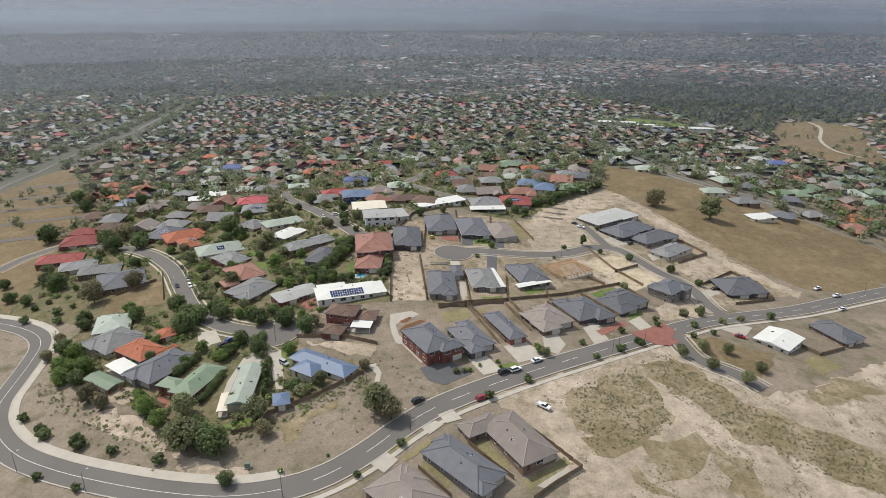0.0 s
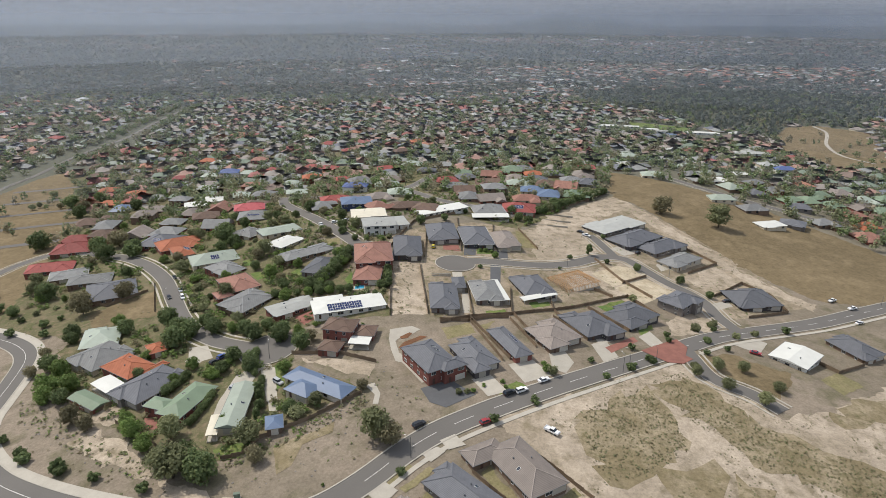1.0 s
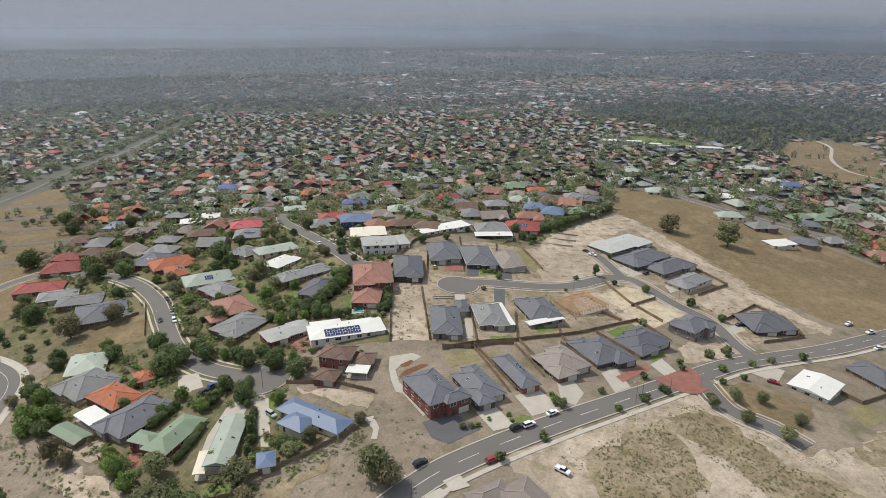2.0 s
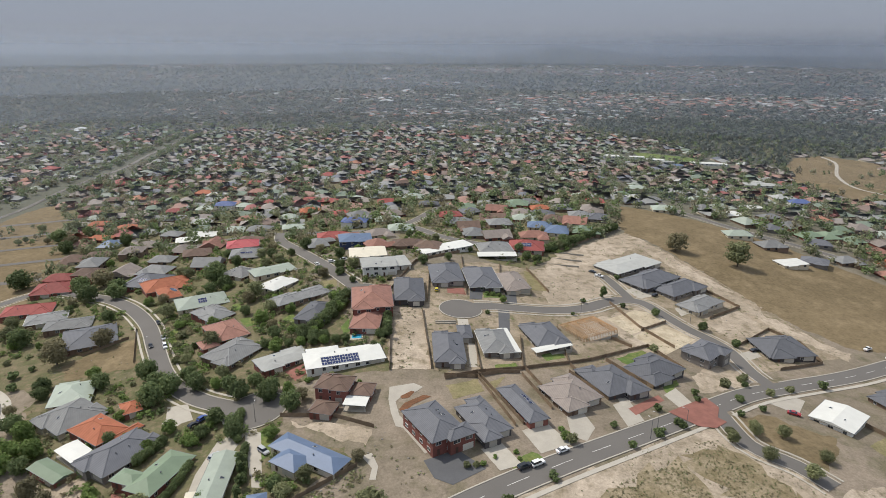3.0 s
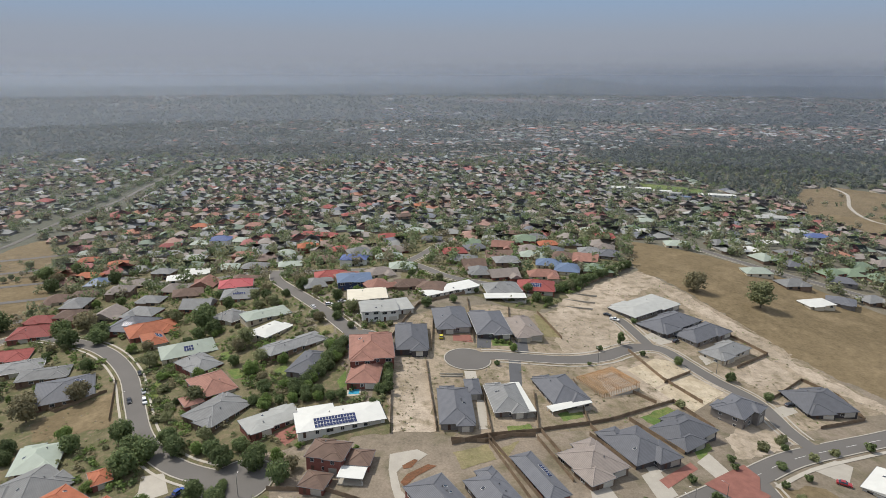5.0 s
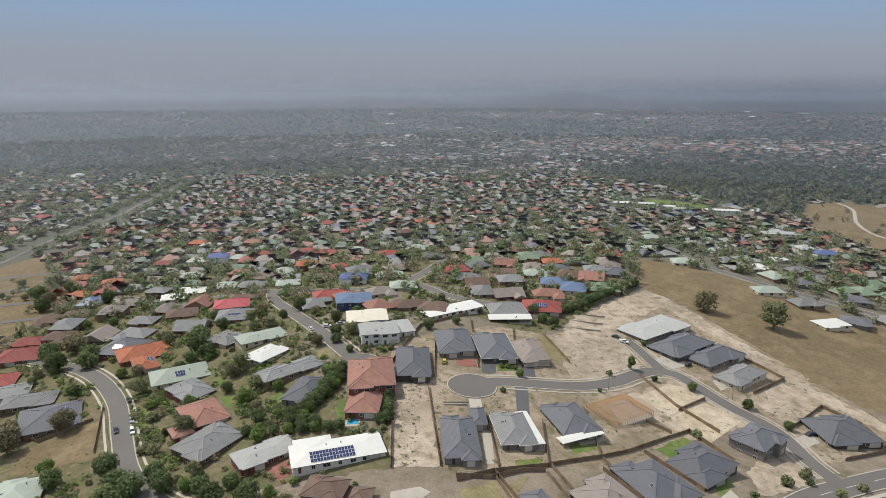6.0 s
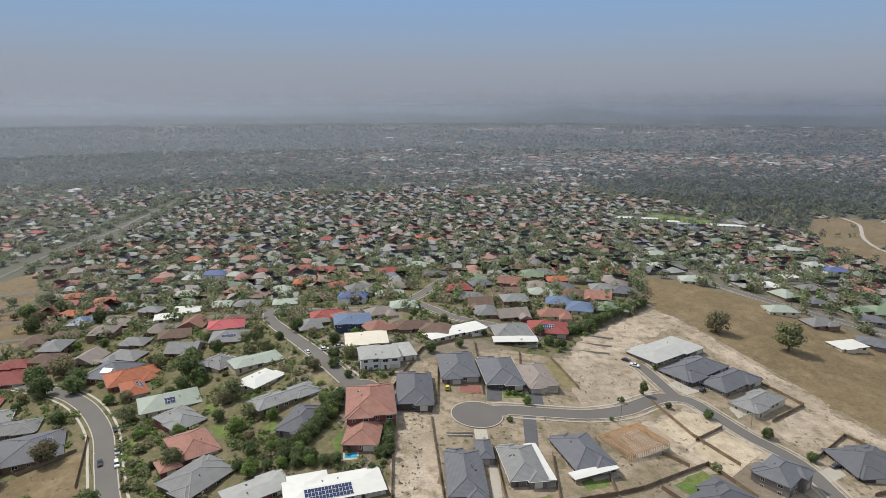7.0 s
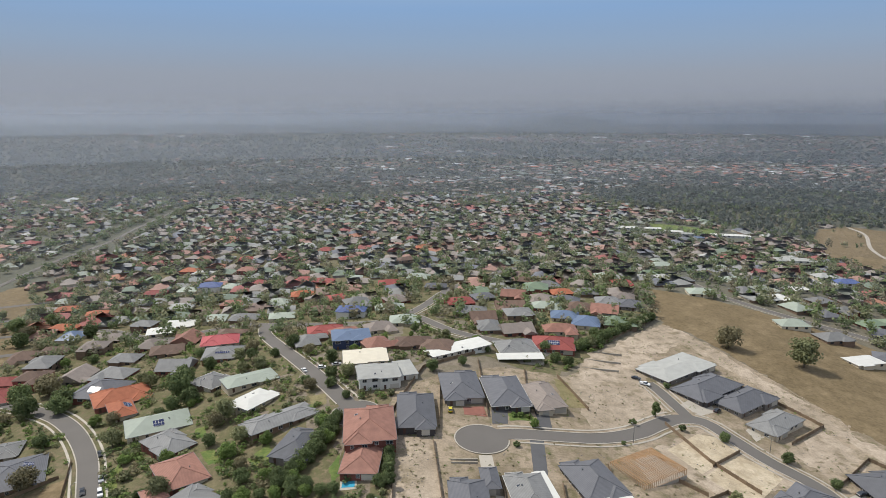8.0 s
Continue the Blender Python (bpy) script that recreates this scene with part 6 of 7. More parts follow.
house(-193.7, 670.9, 19.0, 15.0, -3, 'terra', 'brick', 2, 21, wings=[(3.6, -5.2, 7.4, 7.5)], **OLD)
house(-169.9, 623.5, 16.1, 13.2, 95, 'red', 'brick', 1, 22, wings=[(-3.1, 4.6, 6.3, 6.6)], **OLD)
house(-208.9, 611.9, 19.5, 14.4, 8, 'navy', 'white', 2, 23, wings=[(3.7, -5.0, 7.7, 7.2)], **OLD)
house(-227.1, 609.1, 17.8, 12.6, 4, 'sage', 'cream', 1, 24, wings=[(-3.4, -4.4, 7.0, 6.3)], **OLD)
house(-190.4, 614.6, 17.2, 15.0, -8, 'sage', 'cream', 1, 20, wings=[(3.3, 5.2, 6.8, 7.5)], **OLD)
house(-303.8, 560.0, 19.0, 13.2, 12, 'orange', 'brick', 1, 21, wings=[(-3.6, -4.6, 7.4, 6.6)], **OLD)
house(-270.4, 541.3, 16.1, 14.4, 20, 'orange', 'brick', 1, 22, wings=[(3.1, -5.0, 6.3, 7.2)], **OLD)
house(-273.1, 503.9, 19.5, 12.6, -3, 'orange', 'brick', 1, 23, wings=[(-3.7, 4.4, 7.7, 6.3)], **OLD)
house(-252.7, 479.6, 17.8, 15.0, 95, 'blue', 'cream', 1, 24, wings=[(3.4, -5.2, 7.0, 7.5)], **OLD)
house(-244.7, 448.5, 17.2, 13.2, 8, 'brown', 'brown', 1, 20, wings=[(-3.3, -4.6, 6.8, 6.6)], **OLD)
house(-209.0, 550.0, 19.0, 14.4, 4, 'pale', 'cream', 1, 21, wings=[(3.6, 5.0, 7.4, 7.2)], **OLD)
house(-208.7, 490.7, 16.1, 12.6, -8, 'grey', 'brown', 2, 22, wings=[(-3.1, -4.4, 6.3, 6.3)], **OLD)
house(-184.9, 493.5, 19.5, 15.0, 12, 'white', 'cream', 1, 4, wings=[(3.7, -5.2, 7.7, 7.5)], **OLD)
house(-191.0, 475.4, 17.8, 13.2, 20, 'white', 'cream', 1, 4, wings=[(-3.4, 4.6, 7.0, 6.6)], **OLD)
house(-167.6, 548.6, 17.2, 14.4, -3, 'terra', 'brick', 1, 20, wings=[(3.3, -5.0, 6.8, 7.2)], **OLD)
house(-151.0, 546.2, 19.0, 12.6, 95, 'grey', 'brown', 1, 21, wings=[(-3.6, -4.4, 7.4, 6.3)], **OLD)
house(-163.0, 498.0, 16.1, 15.0, 8, 'sage', 'cream', 1, 22, wings=[(3.1, 5.2, 6.3, 7.5)], **OLD)
house(-140.2, 490.5, 19.5, 13.2, 4, 'grey', 'brown', 1, 23, wings=[(-3.7, -4.6, 7.7, 6.6)], **OLD)
house(-128.0, 535.6, 17.8, 14.4, -8, 'sage', 'cream', 1, 24, wings=[(3.4, -5.0, 7.0, 7.2)], **OLD)
house(-111.7, 480.6, 17.2, 12.6, 12, 'sage', 'cream', 1, 20, wings=[(-3.3, 4.4, 6.8, 6.3)], **OLD)
house(-164.2, 425.0, 19.0, 15.0, 20, 'brown', 'brown', 1, 21, wings=[(3.6, -5.2, 7.4, 7.5)], **OLD)
house(-184.9, 418.2, 16.1, 13.2, -3, 'grey', 'brown', 1, 22, wings=[(-3.1, -4.6, 6.3, 6.6)], **OLD)
house(-232.0, 417.3, 19.5, 14.4, 95, 'grey', 'brown', 2, 23, wings=[(3.7, 5.0, 7.7, 7.2)], **OLD)
house(-242.4, 397.7, 17.8, 12.6, 8, 'red', 'brick', 1, 24, wings=[(-3.4, -4.4, 7.0, 6.3)], **OLD)
house(-129.2, 626.9, 17.2, 15.0, 4, 'red', 'brick', 1, 20, wings=[(3.3, -5.2, 6.8, 7.5)], **OLD)
house(-110.4, 615.6, 19.0, 13.2, -8, 'red', 'brick', 1, 21, wings=[(-3.6, 4.6, 7.4, 6.6)], **OLD)
house(-105.7, 717.2, 16.1, 14.4, 12, 'red', 'brick', 1, 22, wings=[(3.1, -5.0, 6.3, 7.2)], **OLD)
house(-167.7, 809.9, 19.5, 12.6, 20, 'pale', 'cream', 1, 23, wings=[(-3.7, -4.4, 7.7, 6.3)], **OLD)
house(-137.4, 774.9, 17.8, 15.0, -3, 'red', 'brick', 1, 24, wings=[(3.4, 5.2, 7.0, 7.5)], **OLD)
house(-82.3, 615.2, 17.2, 13.2, 95, 'sage', 'cream', 1, 20, wings=[(-3.3, -4.6, 6.8, 6.6)], **OLD)
house(-48.7, 580.4, 19.0, 14.4, 8, 'red', 'brick', 1, 21, wings=[(3.6, -5.0, 7.4, 7.2)], **OLD)
house(-74.3, 678.3, 16.1, 12.6, 4, 'sage', 'cream', 1, 22, wings=[(-3.1, 4.4, 6.3, 6.3)], **OLD)
house(-25.8, 600.3, 19.5, 15.0, -8, 'sage', 'cream', 1, 23, wings=[(3.7, -5.2, 7.7, 7.5)], **OLD)
house(-112.9, 546.6, 17.8, 13.2, 12, 'orange', 'brick', 2, 24, wings=[(-3.4, -4.6, 7.0, 6.6)], **OLD)
house(-83.3, 530.9, 17.2, 14.4, 20, 'red', 'brick', 1, 20, wings=[(3.3, 5.0, 6.8, 7.2)], **OLD)
house(-62.7, 465.1, 19.0, 12.6, -3, 'navy', 'white', 2, 21, wings=[(-3.6, -4.4, 7.4, 6.3)], **OLD)
house(-87.7, 487.5, 16.1, 15.0, 95, 'brown', 'brown', 1, 22, wings=[(3.1, -5.2, 6.3, 7.5)], **OLD)
house(-39.5, 476.3, 19.5, 13.2, 8, 'sage', 'cream', 1, 23, wings=[(-3.7, 4.6, 7.7, 6.6)], **OLD)
house(-27.2, 436.1, 17.8, 14.4, 4, 'sage', 'cream', 1, 24, wings=[(3.4, -5.0, 7.0, 7.2)], **OLD)
house(-10.1, 549.6, 17.2, 12.6, -8, 'slate', 'grey', 1, 20, wings=[(-3.3, -4.4, 6.8, 6.3)], **OLD)
house(6.5, 485.7, 19.0, 15.0, 12, 'red', 'brick', 1, 21, wings=[(3.6, 5.2, 7.4, 7.5)], **OLD)
house(22.9, 499.5, 16.1, 13.2, 20, 'slate', 'grey', 1, 22, wings=[(-3.1, -4.6, 6.3, 6.6)], **OLD)
house(13.3, 458.0, 19.5, 14.4, -3, 'grey', 'brown', 1, 23, wings=[(3.7, -5.0, 7.7, 7.2)], **OLD)
house(22.0, 422.5, 17.8, 12.6, 95, 'grey', 'brown', 1, 24, wings=[(-3.4, 4.4, 7.0, 6.3)], **OLD)
house(41.0, 444.4, 17.2, 15.0, 8, 'grey', 'brown', 2, 20, wings=[(3.3, -5.2, 6.8, 7.5)], **OLD)
house(-19.5, 387.0, 19.0, 13.2, 4, 'brown', 'brown', 1, 21, wings=[(-3.6, -4.6, 7.4, 6.6)], **OLD)
house(-7.3, 381.3, 16.1, 14.4, -8, 'brown', 'brown', 1, 22, wings=[(3.1, 5.0, 6.3, 7.2)], **OLD)
house(-27.0, 778.5, 19.5, 12.6, 12, 'orange', 'brick', 1, 23, wings=[(-3.7, -4.4, 7.7, 6.3)], **OLD)
house(26.2, 807.9, 17.8, 15.0, 20, 'white', 'cream', 1, 4, wings=[(3.4, -5.2, 7.0, 7.5)], **OLD)
house(58.3, 561.9, 17.2, 13.2, -3, 'brown', 'brown', 1, 20, wings=[(-3.3, 4.6, 6.8, 6.6)], **OLD)
house(40.1, 512.2, 19.0, 14.4, 95, 'grey', 'brown', 1, 21, wings=[(3.6, -5.0, 7.4, 7.2)], **OLD)
house(78.8, 509.6, 16.1, 12.6, 8, 'orange', 'brick', 1, 22, wings=[(-3.1, -4.4, 6.3, 6.3)], **OLD)
house(72.8, 537.4, 19.5, 15.0, 4, 'grey', 'brown', 1, 23, wings=[(3.7, 5.2, 7.7, 7.5)], **OLD)
house(97.3, 509.9, 17.8, 13.2, -8, 'grey', 'brown', 1, 24, wings=[(-3.4, -4.6, 7.0, 6.6)], **OLD)
house(32.5, 674.2, 17.2, 14.4, 12, 'grey', 'brown', 1, 20, wings=[(3.3, -5.0, 6.8, 7.2)], **OLD)
house(-40.9, 685.4, 19.0, 12.6, 20, 'brown', 'brown', 2, 21, wings=[(-3.6, 4.4, 7.4, 6.3)], **OLD)
house(131.9, 546.8, 16.1, 15.0, -3, 'red', 'brick', 1, 22, wings=[(3.1, -5.2, 6.3, 7.5)], **OLD)
house(126.2, 578.1, 19.5, 13.2, 95, 'sage', 'cream', 1, 23, wings=[(-3.7, -4.6, 7.7, 6.6)], **OLD)
house(170.8, 607.3, 17.8, 14.4, 8, 'green', 'cream', 1, 24, wings=[(3.4, 5.0, 7.0, 7.2)], **OLD)
house(187.9, 572.5, 17.2, 12.6, 4, 'grey', 'brown', 1, 20, wings=[(-3.3, -4.4, 6.8, 6.3)], **OLD)
house(182.8, 523.4, 19.0, 15.0, -8, 'sage', 'cream', 1, 21, wings=[(3.6, -5.2, 7.4, 7.5)], **OLD)
house(229.2, 622.1, 16.1, 13.2, 12, 'brown', 'brown', 1, 22, wings=[(-3.1, 4.6, 6.3, 6.6)], **OLD)
house(233.2, 585.0, 19.5, 14.4, 20, 'sage', 'cream', 1, 23, wings=[(3.7, -5.0, 7.7, 7.2)], **OLD)
house(255.5, 591.5, 17.8, 12.6, -3, 'slate', 'grey', 1, 24, wings=[(-3.4, -4.4, 7.0, 6.3)], **OLD)
house(370.9, 742.5, 17.2, 15.0, 95, 'pale', 'cream', 1, 20, wings=[(3.3, 5.2, 6.8, 7.5)], **OLD)
house(273.0, 560.6, 19.0, 13.2, 8, 'white', 'cream', 1, 4, wings=[(-3.6, -4.6, 7.4, 6.6)], **OLD)
house(324.1, 609.1, 16.1, 14.4, 4, 'pale', 'cream', 2, 22, wings=[(3.1, -5.0, 6.3, 7.2)], **OLD)
house(331.9, 588.9, 19.5, 12.6, -8, 'navy', 'white', 2, 23, wings=[(-3.7, 4.4, 7.7, 6.3)], **OLD)
house(238.0, 523.2, 17.8, 15.0, 12, 'white', 'cream', 1, 4, wings=[(3.4, -5.2, 7.0, 7.5)], **OLD)
house(272.7, 527.7, 17.2, 13.2, 20, 'grey', 'brown', 1, 20, wings=[(-3.3, -4.6, 6.8, 6.6)], **OLD)
house(217.6, 463.6, 19.0, 14.4, -3, 'sage', 'cream', 1, 21, wings=[(3.6, 5.0, 7.4, 7.2)], **OLD)
house(257.5, 493.6, 16.1, 12.6, 95, 'slate', 'grey', 1, 22, wings=[(-3.1, -4.4, 6.3, 6.3)], **OLD)
house(234.2, 446.7, 19.5, 15.0, 8, 'grey', 'brown', 1, 23, wings=[(3.7, -5.2, 7.7, 7.5)], **OLD)
house(280.6, 467.4, 17.8, 13.2, -20, 'slate', 'grey', 1, 24, wings=[(-3.4, 4.6, 7.0, 6.6)], **OLD)
house(252.7, 422.7, 17.2, 14.4, -32, 'slate', 'grey', 1, 20, wings=[(3.3, -5.0, 6.8, 7.2)], **OLD)
house(230.4, 411.7, 19.0, 12.6, 12, 'white', 'cream', 1, 4, wings=[(-3.6, -4.4, 7.4, 6.3)], **OLD)
house(221.3, 538.0, 16.1, 15.0, 20, 'grey', 'brown', 1, 22, wings=[(3.1, 5.2, 6.3, 7.5)], **OLD)
house(201.6, 661.8, 19.5, 13.2, -3, 'sage', 'cream', 2, 23, wings=[(-3.7, -4.6, 7.7, 6.6)], **OLD)

WOOD_BAND = [(280, 1250), (280, 1390), (600, 1420), (900, 1300), (900, 1000), (720, 1045), (643, 1164), (607, 1317), (480, 1200), (386, 1070)]
# the school and its field stay clear of houses and trees
for sx, sy, sw, sd, srot, sc in SCHOOL:
    TAKEN.append((sx, sy - 8, max(sw, sd) * 0.62))
    TAKEN.append((sx - 4, sy - 26, max(sw, sd) * 0.5))
TAKEN.append((332, 942, 42))
TAKEN.append((312, 962, 34))
TAKEN.append((354, 922, 30))

# rows of ordinary houses along gently winding streets; past the counted ones they join into one mass
MANY = []


def wind(x, row):
    """How far a street strays from its straight line."""
    return 15 * math.sin(x / 85 + row * 0.5) + 11 * math.sin(x / 43 + row * 0.35) + 0.08 * x


for row in range(22):
    y0 = 332 + row * 49
    for x in range(-820, 990, 20):
        for side in (-1, 1):
            px = x + rng.uniform(-3.5, 3.5)
            bend = wind(px, row)
            py = y0 + bend + side * 12.6 + rng.uniform(-2, 2)
            if abs(px) > 150 + py * 0.66 or hemmed(px, py) or near_road(px, py, 7):
                continue
            if py < 430 and px > 156 and not inside(px, py, ZONE_EAST_HOMES) or py < 380 and -228 < px < 78 or py < 325:
                continue
            if not free(px, py, 6.2, 0.9) or rng.random() < 0.06 or inside(px, py, WOOD_EDGE) or inside(px, py, WOOD_BAND) or inside(px, py, PARK):
                continue
            if py > 1240 + 170 * noise.noise(Vector((px / 130, 4.0, 1.0))):
                continue
            if rail_side(px, py) < 0 and rng.random() < 0.35:
                continue
            slope = math.degrees(math.atan((wind(px + 2, row) - wind(px - 2, row)) / 4))
            w, d = rng.uniform(15.5, 19.5), rng.uniform(12.5, 16)
            roof, wall = rng.choice(ROOF_ODDS), rng.choice(WALL_ODDS)
            turn = slope + rng.uniform(-6, 6) + rng.choice((0, 0, 0, 90))
            arm = rng.choice((-1, 1))
            wing = (arm * w * 0.27, rng.uniform(-1, -0.3) * d * 0.28, w * rng.uniform(0.38, 0.46), d * rng.uniform(1.2, 1.4))
            if py < 560 and len(MANY) < 900 and HOUSE_COUNT < 290:
                HOUSE_COUNT += 1
                house(px, py, w, d, turn, roof, wall, 1 if rng.random() < 0.9 else 2, rng.uniform(22, 27), rng.random() < 0.15, [wing], **OLD)
            else:
                MANY.append((px, py, w, d, turn, roof, wing))
                TAKEN.append((px, py, math.hypot(w, d) * 0.45))
    if row > 0:
        pts_row = [(x, y0 + wind(x, row)) for x in range(-820, 990, 20)]
        run = []
        for p in pts_row + [None]:
            ok = p and abs(p[0]) < 160 + p[1] * 0.62 and not blocked(*p) and not near_road(*p, 5) and free(*p, 2) and p[1] > 390
            if ok:
                run.append(p)
            elif run:
                if len(run) > 3:
                    tagged(link("road", ribbon(smooth_line(run, 6), -3.2, 3.2, 0.2), M_ASPHALT), "grey asphalt street among older houses", "road", kind="structure")
                run = []


# ---- trees near the camera ----
tree(-134.6, 244.2, 'broad', 1.05)
tree(-160.9, 247.7, 'broad', 1.01)
tree(-154.3, 219.1, 'broad', 1.17)
tree(-146.0, 212.8, 'bright', 1.32)
tree(-144.8, 201.8, 'bright', 1.44)
tree(-136.3, 202.0, 'bright', 1.26)
tree(-160.2, 215.6, 'dull', 0.73)
tree(-142.6, 194.8, 'bright', 1.19)
tree(-135.1, 193.5, 'broad', 1.00)
tree(-124.0, 180.7, 'dull', 1.05)
tree(-116.3, 175.6, 'dull', 0.84)
tree(-146.6, 240.9, 'gum', 0.53)
tree(-105.8, 225.8, 'broad', 1.41)
tree(-101.9, 233.5, 'broad', 1.24)
tree(-92.1, 234.0, 'broad', 1.09)
tree(-97.8, 169.8, 'bright', 1.20)
tree(-89.9, 161.4, 'bright', 1.02)
tree(-101.9, 176.0, 'bright', 0.87)
tree(-75.4, 147.9, 'gum', 1.42)
tree(-65.7, 145.8, 'broad', 1.38)
tree(-81.2, 152.9, 'gum', 0.91)
tree(-69.6, 149.8, 'broad', 1.21)
tree(-76.6, 210.1, 'broad', 0.99)
tree(-67.0, 200.7, 'broad', 0.90)
tree(-71.6, 224.3, 'broad', 1.16)
tree(-60.5, 220.4, 'broad', 1.13)
tree(-68.6, 232.4, 'broad', 0.84)
tree(-50.5, 213.0, 'broad', 1.09)
tree(-53.8, 198.1, 'bright', 0.86)
tree(-56.3, 160.2, 'gum', 1.07)
tree(-51.8, 151.5, 'dull', 0.82)
tree(-43.1, 170.1, 'gum', 0.69)
tree(-37.9, 176.0, 'gum', 0.59)
tree(-45.9, 173.1, 'broad', 0.75)
tree(-23.3, 183.8, 'dull', 0.60)
tree(-16.8, 157.7, 'gum', 1.26)
tree(-11.6, 155.1, 'dull', 1.14)
tree(-111.3, 205.2, 'broad', 0.67)
tree(-94.6, 198.6, 'bright', 0.81)
tree(-67.1, 170.7, 'bright', 0.65)
tree(-58.3, 181.1, 'tall', 0.93)
tree(-56.9, 175.2, 'tall', 0.91)
tree(-60.3, 185.9, 'tall', 0.95)
tree(-56.5, 171.0, 'tall', 0.85)
tree(9.6, 179.2, 'bush', 0.77)
tree(12.4, 179.8, 'bush', 0.68)
tree(14.6, 180.4, 'shrub', 0.85)
tree(-183.0, 262.2, 'street', 2.06)
tree(-176.2, 251.3, 'street', 1.79)
tree(-129.2, 161.9, 'street', 2.05)
tree(-113.6, 155.1, 'street', 2.07)
tree(20.4, 164.5, 'street', 1.43)
tree(34.5, 175.2, 'street', 1.25)
tree(62.4, 191.9, 'street', 1.23)
tree(73.4, 198.4, 'street', 1.14)
tree(83.4, 205.4, 'street', 1.33)
tree(59.3, 202.5, 'street', 1.14)
tree(78.0, 215.5, 'street', 1.29)
tree(97.1, 230.3, 'street', 1.31)
tree(114.0, 242.0, 'bush', 1.29)
tree(125.6, 250.7, 'bush', 1.10)
tree(130.4, 238.8, 'bush', 1.07)
tree(141.7, 244.7, 'bush', 1.11)
tree(114.4, 229.1, 'street', 1.25)
tree(109.2, 218.0, 'street', 1.12)
tree(120.0, 223.5, 'street', 1.25)
tree(107.9, 204.8, 'gum', 0.57)
tree(117.9, 205.7, 'gum', 0.63)
tree(97.5, 198.9, 'gum', 0.55)
tree(106.2, 191.2, 'gum', 0.63)
tree(115.7, 183.0, 'gum', 0.67)
tree(125.9, 193.5, 'gum', 0.58)
tree(94.3, 270.1, 'bush', 1.24)
tree(138.4, 286.1, 'broad', 0.66)
tree(18.2, 183.5, 'shrub', 0.74)
tree(25.0, 186.0, 'shrub', 0.75)
tree(25.6, 182.9, 'shrub', 0.61)
tree(43.2, 192.2, 'gum', 0.50)
tree(41.2, 198.5, 'shrub', 0.92)
tree(-28.6, 227.6, 'shrub', 0.87)
tree(-48.4, 230.4, 'bright', 0.42)
tree(-117.4, 202.6, 'shrub', 1.52)
tree(-114.1, 218.6, 'bright', 0.76)
tree(-112.4, 222.2, 'bush', 1.23)
tree(-143.5, 173.3, 'street', 1.63)
tree(-132.1, 165.1, 'street', 1.71)
tree(-115.4, 157.7, 'street', 1.84)
tree(-100.1, 150.2, 'street', 1.60)
tree(-82.0, 143.7, 'street', 1.64)
tree(-119.4, 141.9, 'street', 1.28)
tree(-103.4, 135.1, 'street', 1.21)
tree(-57.6, 132.0, 'broad', 0.71)
tree(-19.6, 131.7, 'street', 1.03)
tree(-7.7, 143.2, 'street', 1.30)
tree(-42.3, 135.0, 'shrub', 0.80)
tree(-29.5, 140.5, 'shrub', 0.46)
tree(-195.7, 256.5, 'street', 1.95)
tree(-222.8, 286.8, 'broad', 1.02)
tree(-200.2, 271.2, 'street', 1.57)
tree(-178.7, 268.5, 'street', 1.30)
tree(-178.7, 253.8, 'street', 1.26)
tree(-239.6, 307.4, 'broad', 0.92)
tree(-209.9, 280.2, 'broad', 0.92)
tree(-196.5, 277.9, 'bush', 1.07)
tree(-142.9, 253.8, 'bright', 0.99)
tree(-154.2, 284.0, 'dull', 1.42)
tree(-174.8, 280.2, 'dull', 1.45)
tree(-50.4, 171.5, 'bush', 0.92)
tree(-34.5, 182.4, 'bush', 0.75)
tree(34.9, 173.7, 'street', 0.93)
tree(75.1, 201.4, 'street', 1.07)
tree(96.4, 225.5, 'street', 1.19)
tree(122.9, 244.2, 'street', 1.30)
tree(73.3, 317.1, 'street', 1.40)
tree(85.9, 327.0, 'tall', 1.27)
tree(93.7, 316.8, 'street', 1.33)
tree(108.8, 311.9, 'broad', 0.63)
tree(128.7, 301.3, 'broad', 0.69)
tree(123.7, 248.9, 'bush', 1.11)
tree(22.8, 289.3, 'street', 1.07)
tree(64.5, 299.1, 'street', 0.88)
tree(100.9, 356.8, 'street', 1.48)
tree(31.5, 305.0, 'bright', 0.60)
tree(41.6, 193.8, 'bright', 0.59)
tree(114.0, 230.1, 'street', 1.37)
tree(158.8, 250.7, 'street', 1.76)
tree(109.0, 208.3, 'gum', 0.45)
tree(98.5, 203.5, 'gum', 0.43)
tree(82.6, 207.3, 'street', 1.33)
tree(73.1, 200.7, 'street', 1.15)
tree(154.9, 413.7, 'dull', 1.99)
tree(187.3, 394.7, 'gum', 2.02)
tree(-169.2, 271.3, 'dull', 1.56)
tree(-116.6, 246.5, 'broad', 1.27)
tree(-107.7, 235.5, 'broad', 1.26)
tree(-98.0, 241.8, 'broad', 1.01)
tree(-68.3, 205.5, 'broad', 0.90)
tree(-77.6, 230.3, 'broad', 0.94)
tree(-60.7, 225.4, 'broad', 0.95)
tree(-125.2, 350.6, 'broad', 1.76)
tree(-93.1, 317.6, 'gum', 1.09)
tree(-72.9, 262.1, 'broad', 0.67)
tree(-67.4, 261.0, 'bright', 0.78)
tree(-62.4, 260.9, 'broad', 0.61)
tree(-57.5, 260.8, 'bright', 0.77)
tree(-52.3, 260.8, 'broad', 0.65)
tree(-47.7, 260.9, 'bright', 0.76)
tree(-42.7, 260.2, 'broad', 0.65)
tree(-38.7, 260.5, 'broad', 0.65)
tree(-55.0, 268.2, 'broad', 0.67)
